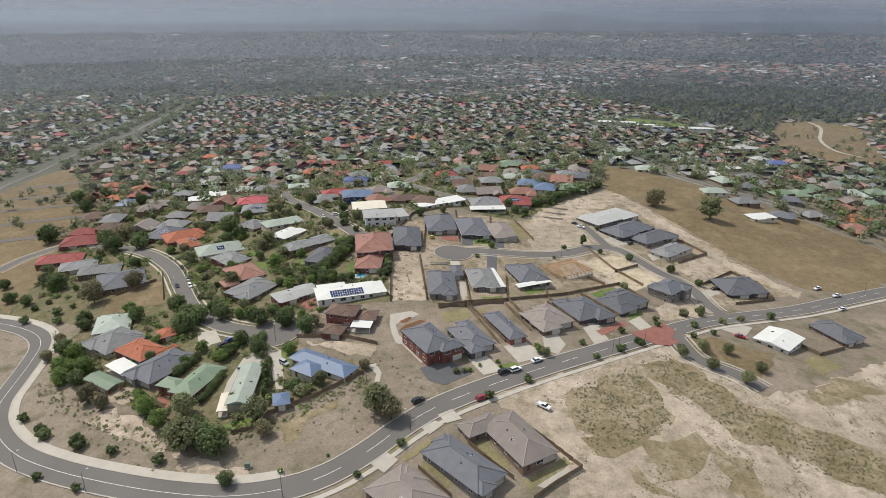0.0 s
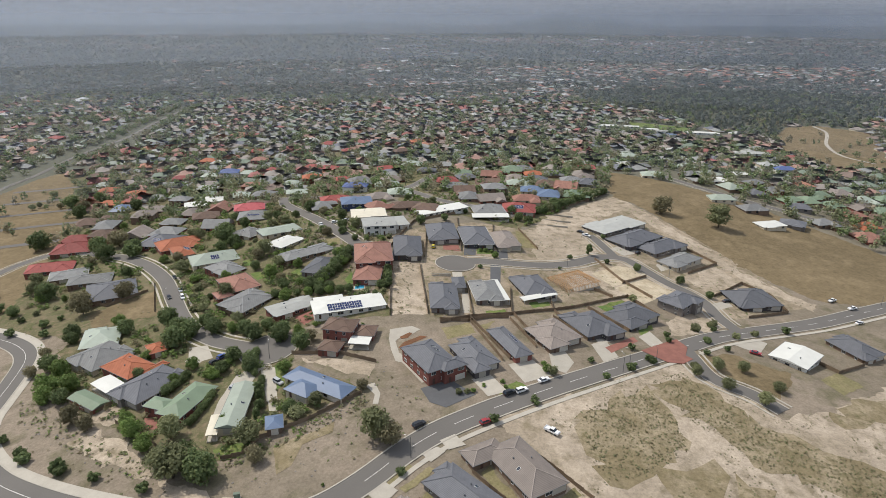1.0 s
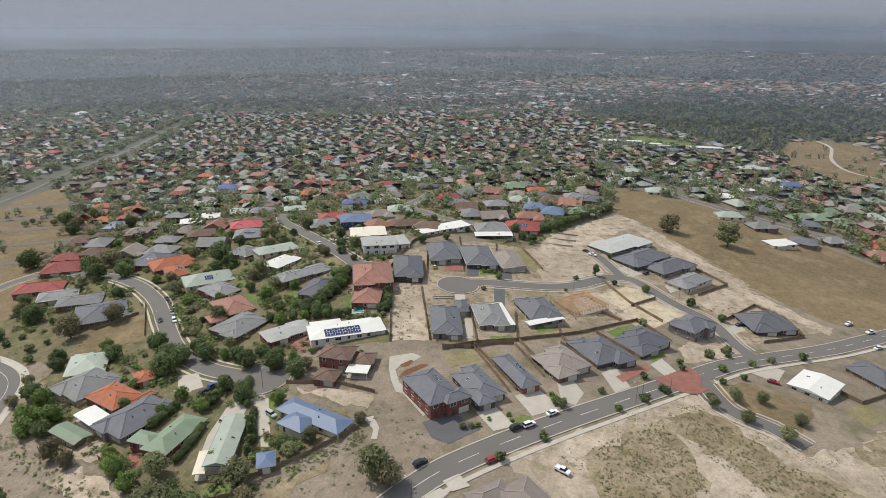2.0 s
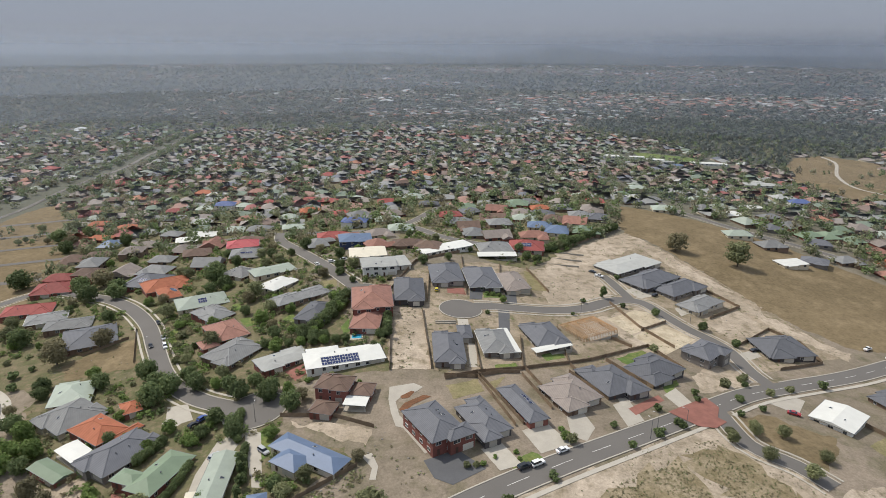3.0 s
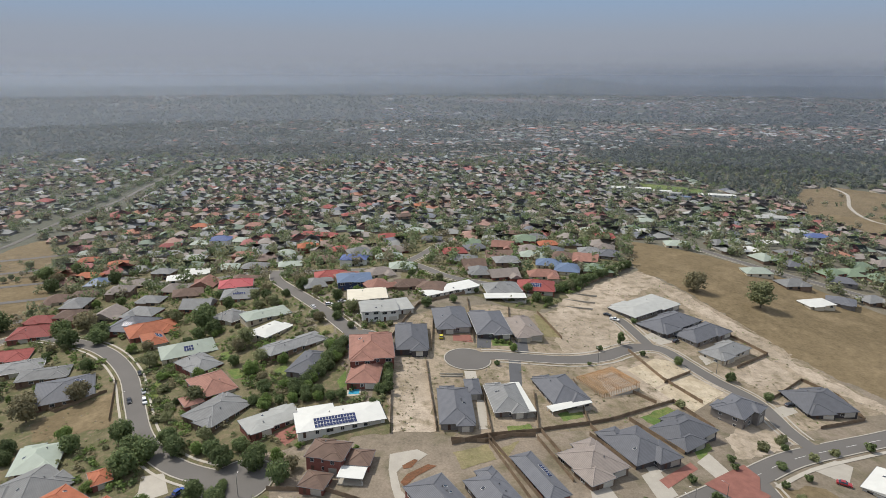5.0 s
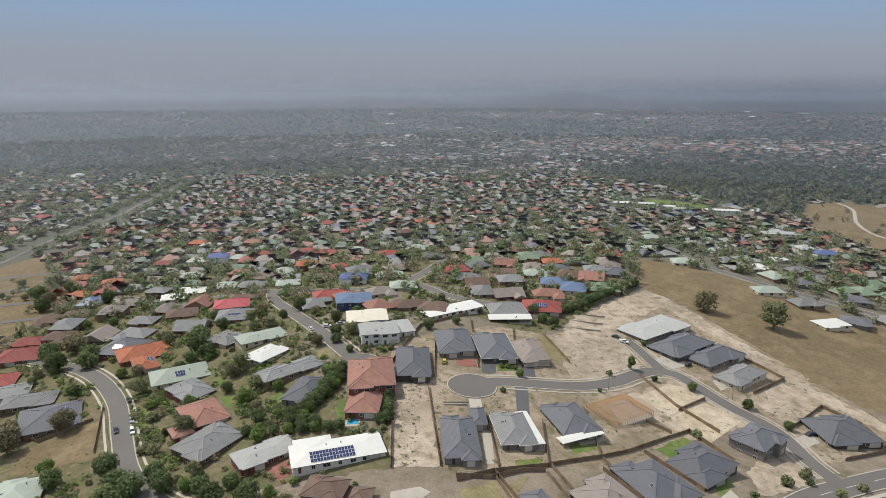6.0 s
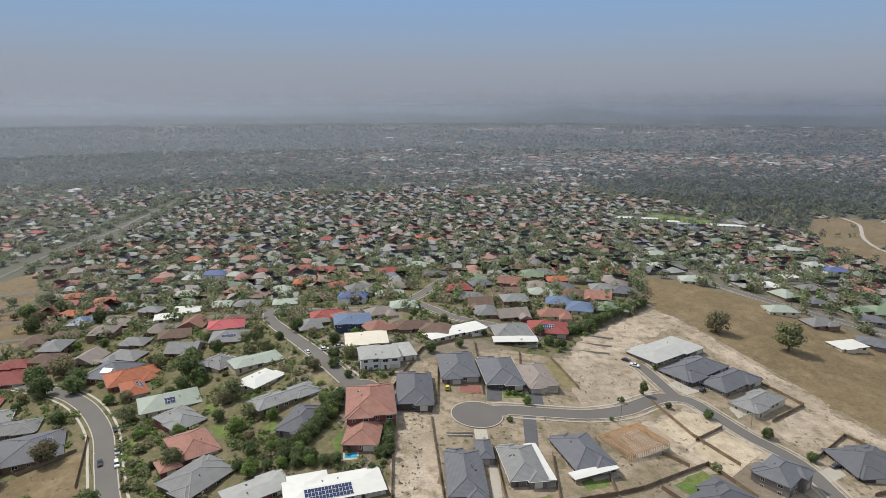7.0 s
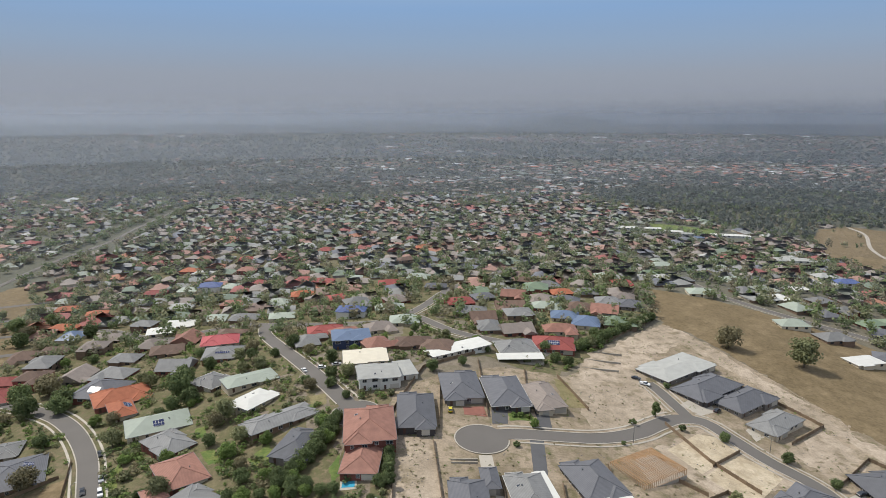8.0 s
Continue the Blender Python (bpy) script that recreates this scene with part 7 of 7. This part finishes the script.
tree(-52.6, 274.1, 'bright', 0.80)
tree(-50.3, 279.4, 'broad', 0.69)
tree(-47.9, 285.0, 'broad', 0.70)
tree(-45.7, 290.8, 'bright', 0.83)
tree(-44.3, 295.9, 'broad', 0.61)
tree(-21.3, 268.8, 'tall', 1.01)
tree(-22.5, 277.4, 'tall', 1.04)
tree(-20.3, 262.5, 'tall', 0.99)
tree(-23.4, 262.6, 'broad', 0.45)
tree(-203.9, 377.4, 'dull', 1.80)
tree(-182.1, 351.7, 'broad', 1.51)
tree(-199.0, 351.6, 'broad', 1.55)
tree(-211.5, 366.9, 'broad', 1.62)
tree(-261.6, 387.1, 'broad', 2.07)
tree(-338.2, 500.2, 'gum', 0.71)
tree(-336.9, 508.1, 'gum', 0.61)
tree(-315.5, 501.5, 'dull', 0.80)
tree(-345.7, 544.1, 'gum', 0.97)
tree(-123.0, 293.9, 'bright', 0.78)
tree(-117.1, 283.1, 'bush', 1.45)
tree(-121.2, 298.7, 'bush', 1.26)
tree(-79.6, 308.5, 'bright', 0.77)
tree(-69.6, 294.6, 'bright', 0.86)
tree(-81.4, 287.3, 'bright', 1.12)
tree(-92.3, 298.2, 'broad', 0.77)
tree(-74.6, 280.6, 'dull', 0.71)
tree(-87.0, 407.1, 'dull', 1.17)
tree(-64.7, 340.6, 'broad', 0.77)
tree(-53.1, 337.4, 'broad', 0.76)
tree(-44.4, 324.9, 'broad', 0.55)
tree(-40.7, 334.9, 'bright', 0.51)
tree(-38.3, 327.4, 'bush', 1.01)
tree(-26.7, 374.8, 'bush', 0.86)
tree(-125.8, 330.4, 'broad', 0.74)
tree(-146.4, 331.0, 'dull', 0.83)
tree(-114.9, 272.2, 'bush', 1.40)
tree(-109.8, 258.2, 'bush', 1.11)
tree(-107.5, 266.0, 'bush', 1.25)
tree(-29.5, 247.3, 'bush', 0.97)
tree(-39.7, 233.6, 'bush', 0.84)
tree(-26.2, 255.1, 'broad', 0.44)
tree(-279.8, 467.8, 'broad', 1.57)
tree(-306.0, 503.4, 'broad', 1.69)
tree(-242.6, 483.7, 'broad', 1.34)
tree(-247.3, 539.2, 'dull', 1.36)
tree(-229.0, 348.7, 'broad', 0.80)
tree(-69.7, 311.6, 'bright', 0.77)
tree(-281.5, 554.8, 'broad', 1.31)
tree(-290.2, 518.4, 'broad', 1.48)
tree(-314.5, 540.1, 'gum', 1.36)
tree(-285.4, 483.8, 'dull', 1.40)
tree(34.7, 423.4, 'gum', 0.76)
tree(48.9, 390.9, 'broad', 0.88)
tree(52.0, 376.7, 'broad', 0.78)
tree(58.0, 373.7, 'broad', 0.78)
tree(36.9, 371.8, 'bush', 1.29)
tree(18.3, 381.6, 'broad', 0.50)
tree(-20.0, 417.3, 'broad', 0.70)
tree(-8.4, 409.3, 'bush', 0.94)
tree(-25.7, 326.2, 'bush', 1.12)
tree(81.2, 419.5, 'broad', 0.88)
for i in range(26):
    tree(67.0 + 2.285 * i, 395.9 + 2.269 * i, "broad", 0.8 + 0.06 * (i % 3), "hedge row")


def hedge(points, size, kind="broad"):
    """Trees set close together along a line."""
    for (ax, ay), (bx, by) in zip(points, points[1:]):
        n = max(1, int(math.hypot(bx - ax, by - ay) / (2.3 * size / 0.6)))
        for k in range(n):
            tree(ax + (bx - ax) * k / n, ay + (by - ay) * k / n, kind, size * (0.92 + 0.08 * (k % 3)), "hedge row")


hedge([(-44.6, 305.0), (-47.2, 296.0), (-49.9, 286.0), (-53.2, 275.5), (-55.7, 267.5)], 0.85)
hedge([(-57.5, 265.5), (-48.0, 263.5), (-42.0, 263.5)], 0.85)
hedge([(-22.9, 286.0), (-21.9, 274.0), (-21.9, 264.5), (-27.5, 263.5)], 0.6)
hedge([(-104.0, 272.0), (-113.0, 264.0)], 0.4)
hedge([(-68.5, 214.0), (-64.5, 196.0)], 0.42)
hedge([(-91.2, 201.0), (-93.1, 195.4), (-95.7, 189.3)], 0.55)
hedge([(-77.2, 207.2), (-80.6, 200.0), (-85.5, 199.0)], 0.55, "bright")
hedge([(-76.5, 187.4), (-77.9, 176.0), (-79.9, 170.0)], 0.42)
hedge([(-60.9, 194.0), (-59.2, 186.0), (-56.6, 176.0)], 0.4)
for x, y, kind, size in ((-126.5, 359, "broad", 1.5), (-117, 341, "broad", 1.2), (-134, 374, "broad", 1.1), (-80, 298, "gum", 0.9), (-71, 271, "broad", 0.9), (-63, 271, "bright", 0.8), (-84, 399, "broad", 1.15), (-91, 387, "broad", 0.7),
                         (-54.5, 347, "broad", 0.95), (-51, 304, "broad", 0.8), (-91, 207, "bright", 0.8), (-80, 198, "bright", 0.8), (-78, 202, "broad", 0.8), (-158, 241, "broad", 0.9), (-186, 360, "broad", 1.5), (-203, 297, "broad", 1.4),
                         (-155, 332, "bright", 0.9), (-83, 166, "gum", 1.0), (-74, 155, "broad", 1.0), (-163, 230, "dull", 0.7), (-49.5, 187, "bush", 1.0), (-54, 224, "bright", 0.8), (-48, 219, "dull", 0.7), (24, 312, "shrub", 1.1),
                         (27, 312.5, "shrub", 1.2), (30, 312, "shrub", 1.0)):
    tree(x, y, kind, size)

# garden trees and shrubs among the near houses
rng = random.Random(8)
count = 0
for k in range(9000):
    y = rng.uniform(160, 430)
    x = rng.uniform(-248, 143)
    if not inside(x, y, ZONE_OLD) and not (y > 350 and x < 78) or hemmed(x, y, 2) or near_road(x, y, 3.2) or not free(x, y, 0.3) or near_rail(x, y, 5):
        continue
    kind = rng.choice(("broad", "bright", "dull", "bush", "bush", "shrub", "shrub", "bush", "gum"))
    size = rng.uniform(0.5, 1.05)
    TAKEN.append((x, y, 0.9 * size))
    tree(x, y, kind, size)
    count += 1
    if count > 110:
        break

for line in FENCES:
    fence(line)


# ---- cars ----
car(-3.2, 163.0, 'black', 'suv', road_angle(-3.2, 163.0))
car(17.7, 164.1, 'red', 'hatch', road_angle(17.7, 164.1))
car(39.4, 187.5, 'white', 'sedan', road_angle(39.4, 187.5))
car(30.8, 180.7, 'white', 'suv', road_angle(30.8, 180.7))
car(26.6, 179.1, 'black', 'suv', road_angle(26.6, 179.1))
car(37.9, 160.4, 'white', 'ute', -40)
car(131.8, 223.6, 'red', 'sedan', -30)
car(205.9, 294.0, 'white', 'ute', 30)
car(211.7, 286.0, 'white', 'ute', 20)
car(204.8, 269.6, 'white', 'sedan', road_angle(204.8, 269.6))
car(-129.5, 277.4, 'black', 'sedan', road_angle(-129.5, 277.4))
car(-126.6, 284.3, 'silver', 'sedan', road_angle(-126.6, 284.3))
car(-121.8, 274.9, 'white', 'suv', road_angle(-121.8, 274.9))
car(-81.8, 212.6, 'blue', 'hatch', 60)
car(-83.7, 209.2, 'black', 'hatch', 60)
car(-69.7, 190.5, 'silver', 'suv', 65)
car(-54.2, 190.8, 'silver', 'suv', -40)
car(146.0, 283.4, 'black', 'sedan', 20)
car(116.8, 337.7, 'black', 'hatch', 40)
car(-137.4, 303.6, 'black', 'sedan', road_angle(-137.4, 303.6))
car(-1.0, 312.6, 'yellow', 'hatch', 90)
car(-54.6, 361.7, 'silver', 'sedan', 20)
car(-61.2, 359.6, 'white', 'hatch', 20)
car(-69.4, 358.4, 'white', 'sedan', road_angle(-69.4, 358.4))
car(152.6, 722.1, 'white', 'hatch', 0)
car(226.3, 468.3, 'white', 'sedan', -20)
car(272.4, 456.9, 'white', 'sedan', road_angle(272.4, 456.9))
car(91.1, 358.5, 'white', 'ute', -35)
car(88.8, 364.4, 'black', 'sedan', -35)


# ---- small works ----
retaining_wall((64.4, 373.8), (81.8, 369.5), 0.9)
retaining_wall((68.7, 385.2), (85.7, 379.9), 0.9)
retaining_wall((74.0, 396.2), (89.3, 391.5), 0.9)
retaining_wall((-1.3, 278.1), (8.2, 278.3), 0.7)
retaining_wall((-1.2, 276.2), (8.0, 276.4), 0.7)
utility_cabinet(-53.0, 138.1, 10, LEAVES_PAINT, "grey-green steel power cabinet on the verge")
utility_cabinet(-18.9, 299.8, 0, CAR_PAINT["blue"], "blue portable site toilet on bare soil", 1.2, 1.2, 2.2)


# ---- street lamps ----
street_lamp(-128.4, 146.0)
street_lamp(-100.0, 134.2)
street_lamp(-5.1, 149.6)
street_lamp(84.5, 205.3)
street_lamp(69.8, 197.1)
street_lamp(73.4, 201.6)
street_lamp(68.9, 301.5)
street_lamp(124.6, 306.8)
street_lamp(-39.3, 324.1)
street_lamp(-129.3, 271.4)
street_lamp(-61.7, 207.9)
street_lamp(232.0, 294.0)
street_lamp(-39.7, 125.9)

timber_frame(68.0, 281.0, 20.0, 16.0, 29)


# ---- trees past counting, far houses, woods and hills ----
def mesh_from_arrays(name, verts, quads, mats, mat_index, label, category):
    """One joined mesh out of arrays of vertices and four-cornered faces."""
    me = bpy.data.meshes.new(name)
    n = len(quads)
    me.vertices.add(len(verts))
    me.vertices.foreach_set("co", verts.astype(np.float32).ravel())
    me.loops.add(n * 4)
    me.loops.foreach_set("vertex_index", quads.astype(np.int32).ravel())
    me.polygons.add(n)
    me.polygons.foreach_set("loop_start", np.arange(0, n * 4, 4, dtype=np.int32))
    me.polygons.foreach_set("material_index", mat_index.astype(np.int32))
    for m in mats:
        me.materials.append(m)
    me.update(calc_edges=True)
    return tagged(new(name, me), label, category, kind="stuff")


def spray_template(seed, sprays, leaf):
    """A loose tree crown of unit size, of leaf sprays round a few clumps."""
    r = np.random.RandomState(seed)
    vs = []
    clumps = r.normal(size=(9, 3)) * (0.27, 0.27, 0.26)
    for k in range(sprays):
        c = clumps[k % 9]
        a = r.normal(size=3)
        a /= np.linalg.norm(a)
        o = c + a * r.uniform(0.22, 0.42)
        nrm = a + r.normal(size=3) * 0.4 + (0, 0, 0.4)
        nrm /= np.linalg.norm(nrm)
        t = np.cross(nrm, r.normal(size=3))
        t /= np.linalg.norm(t)
        b = np.cross(nrm, t)
        s = leaf * r.uniform(0.6, 1.3)
        vs += [o - t * s - b * s * 0.5, o + t * s * 0.3 - b * s * 0.9, o + t * s + b * s * 0.4, o - t * s * 0.2 + b * s]
    return np.array(vs)


def tree_mass(name, places, sprays, leaf, mats, label):
    """places: x, y, width, height, material index."""
    temps = [spray_template(s, sprays, leaf) for s in range(6)]
    vs, ms = [], []
    r = np.random.RandomState(4)
    for x, y, w, h, mi in places:
        v = temps[r.randint(6)]
        a = r.uniform(0, 6.28)
        c, s = math.cos(a), math.sin(a)
        o = np.empty_like(v)
        o[:, 0], o[:, 1] = x + (v[:, 0] * c - v[:, 1] * s) * w, y + (v[:, 0] * s + v[:, 1] * c) * w
        o[:, 2] = terrain(x, y) + h * 0.55 + v[:, 2] * h * 0.62
        vs.append(o)
        ms.append(np.full(sprays, mi))
    verts = np.concatenate(vs)
    quads = np.arange(len(verts)).reshape(-1, 4)
    return mesh_from_arrays(name, verts, quads, mats, np.concatenate(ms), label, "trees")


rng = random.Random(21)
mids = []
for k in range(90000):
    y = 380 + 950 * rng.random()
    x = rng.uniform(-1, 1) * (150 + y * 0.68)
    if hemmed(x, y, 2) and (blocked(x, y) or rng.random() < 0.93) or near_road(x, y, 1.5) or near_rail(x, y, 2.0) or inside(x, y, PARK) and rng.random() < 0.9:
        continue
    if y < 430 and -248 < x < 143 or not free(x, y, 0.1, 0.5):
        continue
    w = rng.uniform(3.8, 8.2) * rng.uniform(0.7, 1.0)
    TAKEN.append((x, y, w * 0.2))
    mids.append((x, y, w, min(10, 1.8 + w * rng.uniform(0.75, 1.25)), rng.choice((0, 0, 1, 1, 2, 3))))
    if len(mids) > 7600:
        break
for q in rail:
    for side in (-1, 1):
        for k in range(2):
            x, y = q.x + side * rng.uniform(11, 24), q.y + rng.uniform(-3, 3)
            if y > 600 and rng.random() < (0.45 if y > 800 else 0.2):
                w = rng.uniform(4.5, 8.5)
                mids.append((x, y, w, w * rng.uniform(0.9, 1.2), rng.choice((0, 1, 1, 3))))
tree_mass("suburb_trees", mids, 64, 0.15, [MID_HAZED_LEAF[k] for k in ("gum", "dark", "green", "dull")], "many garden trees between the older houses")

gardens = []
for k in range(30000):
    x, y = rng.uniform(-250, 130), rng.uniform(150, 460)
    if not (inside(x, y, ZONE_OLD) or inside(x, y, ZONE_COURT)) or hemmed(x, y, 1) or near_road(x, y, 1.0) or not free(x, y, 0.3, 0.86):
        continue
    if noise.noise(Vector((x * 0.06, y * 0.06, 5.0))) < -0.1:
        continue
    w = rng.uniform(0.9, 3.0)
    gardens.append((x, y, w, w * rng.uniform(0.7, 1.1), rng.choice((0, 1, 1, 2, 2, 3))))
    if len(gardens) > 2000:
        break
tree_mass("garden_shrubs", gardens, 50, 0.17, [LEAVES[k] for k in ("gum", "dark", "green", "dull")], "countless green garden shrubs between the houses")


def far_house(x, y, w, d, rot, h=2.4):
    c, s, z = math.cos(rot), math.sin(rot), terrain(x, y)
    hw, hd = w / 2, d / 2
    rise = hd * 0.4
    loc = [(-hw, -hd, -1), (hw, -hd, -1), (hw, hd, -1), (-hw, hd, -1), (-hw, -hd, h), (hw, -hd, h), (hw, hd, h), (-hw, hd, h)]
    top = [(-hw - 0.4, -hd - 0.4, h), (hw + 0.4, -hd - 0.4, h), (hw + 0.4, hd + 0.4, h), (-hw - 0.4, hd + 0.4, h), (-hw + hd * 0.9, -0.02, h + rise), (hw - hd * 0.9, -0.02, h + rise), (hw - hd * 0.9, 0.02, h + rise), (-hw + hd * 0.9, 0.02, h + rise)]
    out = np.array(loc + top)
    return np.stack((x + out[:, 0] * c - out[:, 1] * s, y + out[:, 0] * s + out[:, 1] * c, z + out[:, 2]), 1)


HOUSE_QUADS = np.array([(0, 1, 5, 4), (1, 2, 6, 5), (2, 3, 7, 6), (3, 0, 4, 7), (8, 9, 13, 12), (9, 10, 14, 13), (10, 11, 15, 14), (11, 8, 12, 15)])


def house_mass(name, items, walls, roofs, label):
    """items: x, y, w, d, turn in radians, roof index."""
    vs, qs, ms = [], [], []
    for k, (x, y, w, d, rot, mi) in enumerate(items):
        vs.append(far_house(x, y, w, d, rot))
        qs.append(HOUSE_QUADS + 16 * k)
        ms += [k % len(walls)] * 4 + [len(walls) + mi] * 4
    return mesh_from_arrays(name, np.concatenate(vs), np.concatenate(qs), walls + roofs, np.array(ms), label, "houses")


MID_ROOF = list(MID_HAZED)
items = []
for px, py, w, d, turn, roof, wing in MANY:
    a = radians(turn)
    items.append((px, py, w, d, a, MID_ROOF.index(roof)))
    items.append((px + wing[0] * math.cos(a) - wing[1] * math.sin(a), py + wing[0] * math.sin(a) + wing[1] * math.cos(a), wing[2], wing[3], a, MID_ROOF.index(roof)))
house_mass("suburb_houses", items, [WALLS["grey"], WALLS["cream"], WALLS["brown"]], [MID_HAZED[k] for k in MID_ROOF], "rows of older houses with mixed tiled roofs")

homes, woods = [], []


def wood_share(x, y):
    """How wooded the far country is, 0 to 1."""
    n = 1.3 * noise.noise(Vector((x / 800, y / 330, 3.1))) + 0.5 * noise.noise(Vector((x / 200, y / 150, 7.7)))
    s = 0.68 + 0.66 * n
    if x < -0.12 * y:
        s += 0.24
    elif x > 0.05 * y:
        s -= 0.16
    return min(1.0, max(0.15, s))


for k in range(30000):
    y = 1150 + 3380 * rng.random() ** 1.7
    x = rng.uniform(-1, 1) * (100 + y * 0.76)
    if inside(x, y, PARK) or y < 1380 and not free(x, y, 7) or y < 1290 and near_rail(x, y, 12):
        continue
    if inside(x, y, WOOD_EDGE) or inside(x, y, WOOD_BAND) or rng.random() < wood_share(x, y):
        woods.append((x, y, rng.uniform(7, 15), rng.uniform(6, 11), rng.choice((0, 1, 1, 2))))
    elif rng.random() < 0.8:
        w = rng.uniform(13, 19) if rng.random() < 0.99 else rng.uniform(22, 42)
        mi = rng.choice((0, 0, 1, 1, 2, 2, 3, 3, 4, 5, 6)) if w < 20 else 7
        homes.append((x, y, w, rng.uniform(9, 12) if w < 20 else w * 0.5, rng.choice((0.1, 1.67, -0.3, 0.5)) + rng.uniform(-0.1, 0.1), mi))
for k in range(2600):
    x, y = rng.uniform(195, 900), rng.uniform(850, 1430)
    if inside(x, y, WOOD_EDGE) or inside(x, y, WOOD_BAND):
        woods.append((x, y, rng.uniform(5, 9), rng.uniform(8, 13), rng.choice((0, 1, 1))))
house_mass("far_houses", homes, [FAR_HAZED["wall"]], [FAR_HAZED[k] for k in ("grey", "taupe", "brown", "terra", "pale", "sage", "orange", "white")], "distant suburb of low houses with mixed roofs")
tree_mass("far_trees", woods, 12, 0.32, [FAR_HAZED["gum"], FAR_HAZED["dark"], FAR_HAZED["dull"]], "distant trees among far houses, with haze greyed into their leaf colour")

tagged(link("park_path", ribbon(smooth_line(PARK_PATH, 8), -2.2, 2.2, 0.9), M_CONCRETE), "pale path through a dry park", "path", kind="structure")
for (x, y, w, d, rot, c) in SCHOOL:
    house(x, y, w, d, rot, c, "white", 1, 6, detail=1, name="school_building", group="school buildings")

# weeds on the bare ground
weeds = []
for k in range(52000):
    x, y = rng.uniform(26, 275), rng.uniform(78, 250)
    inner = inside(x, y, ZONE_SCRUB_BAND) or inside(x, y, ZONE_SCRUB_NEAR)
    patchy = noise.noise(Vector((x * 0.07, y * 0.07, 9.0))) > 0.1 and inside(x, y, ZONE_DIRT_EAST)
    if (inner and rng.random() < 0.8 + noise.noise(Vector((x * 0.15, y * 0.15, 2.0))) or patchy and rng.random() < 0.3) and free(x, y, 0.5) and not near_road(x, y, 0.5):
        w = rng.uniform(0.2, 0.55) * (1.2 if inner else 1.0)
        weeds.append((x, y, w, w * rng.uniform(0.5, 0.9), rng.choice((0, 0, 1, 1))))
stones = []
# tufts and loose stones on the yards of the estate and on the dry lots
for zone, many in ((ZONE_ESTATE, 5200), (ZONE_WEST_PADDOCK, 4200), (ZONE_VACANT, 300)):
    for k in range(many):
        x = rng.uniform(min(p[0] for p in zone), max(p[0] for p in zone))
        y = rng.uniform(min(p[1] for p in zone), max(p[1] for p in zone))
        if inside(x, y, zone) and noise.noise(Vector((x * 0.09, y * 0.09, 6.0))) > -0.12 and free(x, y, 0.3, 0.8) and not near_road(x, y, 0.8):
            w = rng.uniform(0.25, 0.9)
            if rng.random() < 0.6:
                weeds.append((x, y, w, w * rng.uniform(0.5, 0.9), rng.choice((0, 0, 1, 1, 2))))
            else:
                stones.append((x, y, w * 0.45))
for zone in (ZONE_BANK_WEST, ZONE_BANK_SOUTH):
    for k in range(1300):
        x = rng.uniform(min(p[0] for p in zone), max(p[0] for p in zone))
        y = rng.uniform(min(p[1] for p in zone), max(p[1] for p in zone))
        if inside(x, y, zone) and free(x, y, 0.3):
            w = rng.uniform(0.3, 1.3)
            if rng.random() < 0.78:
                weeds.append((x, y, w, w * rng.uniform(0.5, 0.9), rng.choice((0, 1, 1, 2))))
            else:
                stones.append((x, y, w * 0.4))
tree_mass("weeds", weeds, 9, 0.3, [LEAVES["dull"], LEAVES["gum"], LEAVES["green"]], "scattered dry weeds on pale earth")

ball = bmesh.new()
bmesh.ops.create_icosphere(ball, subdivisions=1, radius=1)
BALL_V, BALL_F = np.array([tuple(v.co) for v in ball.verts]), [tuple(v.index for v in f.verts) for f in ball.faces]
ball.free()
vs, fs = [], []
for x, y, r in stones:
    o = len(vs)
    for v in BALL_V:
        q = rng.uniform(0.6, 1.2)
        vs.append((x + v[0] * r * q, y + v[1] * r * q, terrain(x, y) + r * 0.1 + v[2] * r * 0.6 * q))
    fs += [tuple(i + o for i in f) for f in BALL_F]
me = bpy.data.meshes.new("stones")
me.from_pydata(vs, [], fs)
me.materials.append(M_BALLAST)
tagged(new("stones", me), "pale loose stones on the bank below the houses", "stones", kind="stuff")

# upright see-through sheets added to imitate haze over the distant plain
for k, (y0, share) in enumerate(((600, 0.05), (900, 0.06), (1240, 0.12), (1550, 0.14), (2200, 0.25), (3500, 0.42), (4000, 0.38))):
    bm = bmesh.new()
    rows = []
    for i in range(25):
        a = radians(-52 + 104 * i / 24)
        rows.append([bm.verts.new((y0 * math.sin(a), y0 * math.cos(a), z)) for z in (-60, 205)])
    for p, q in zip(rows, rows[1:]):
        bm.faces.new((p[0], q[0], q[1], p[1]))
    tagged(link("haze_backdrop", bm, haze_material("haze", share, 95, 200)), "pale blue-grey see-through sheet standing in for haze over the distant plain", "haze", kind="structure")
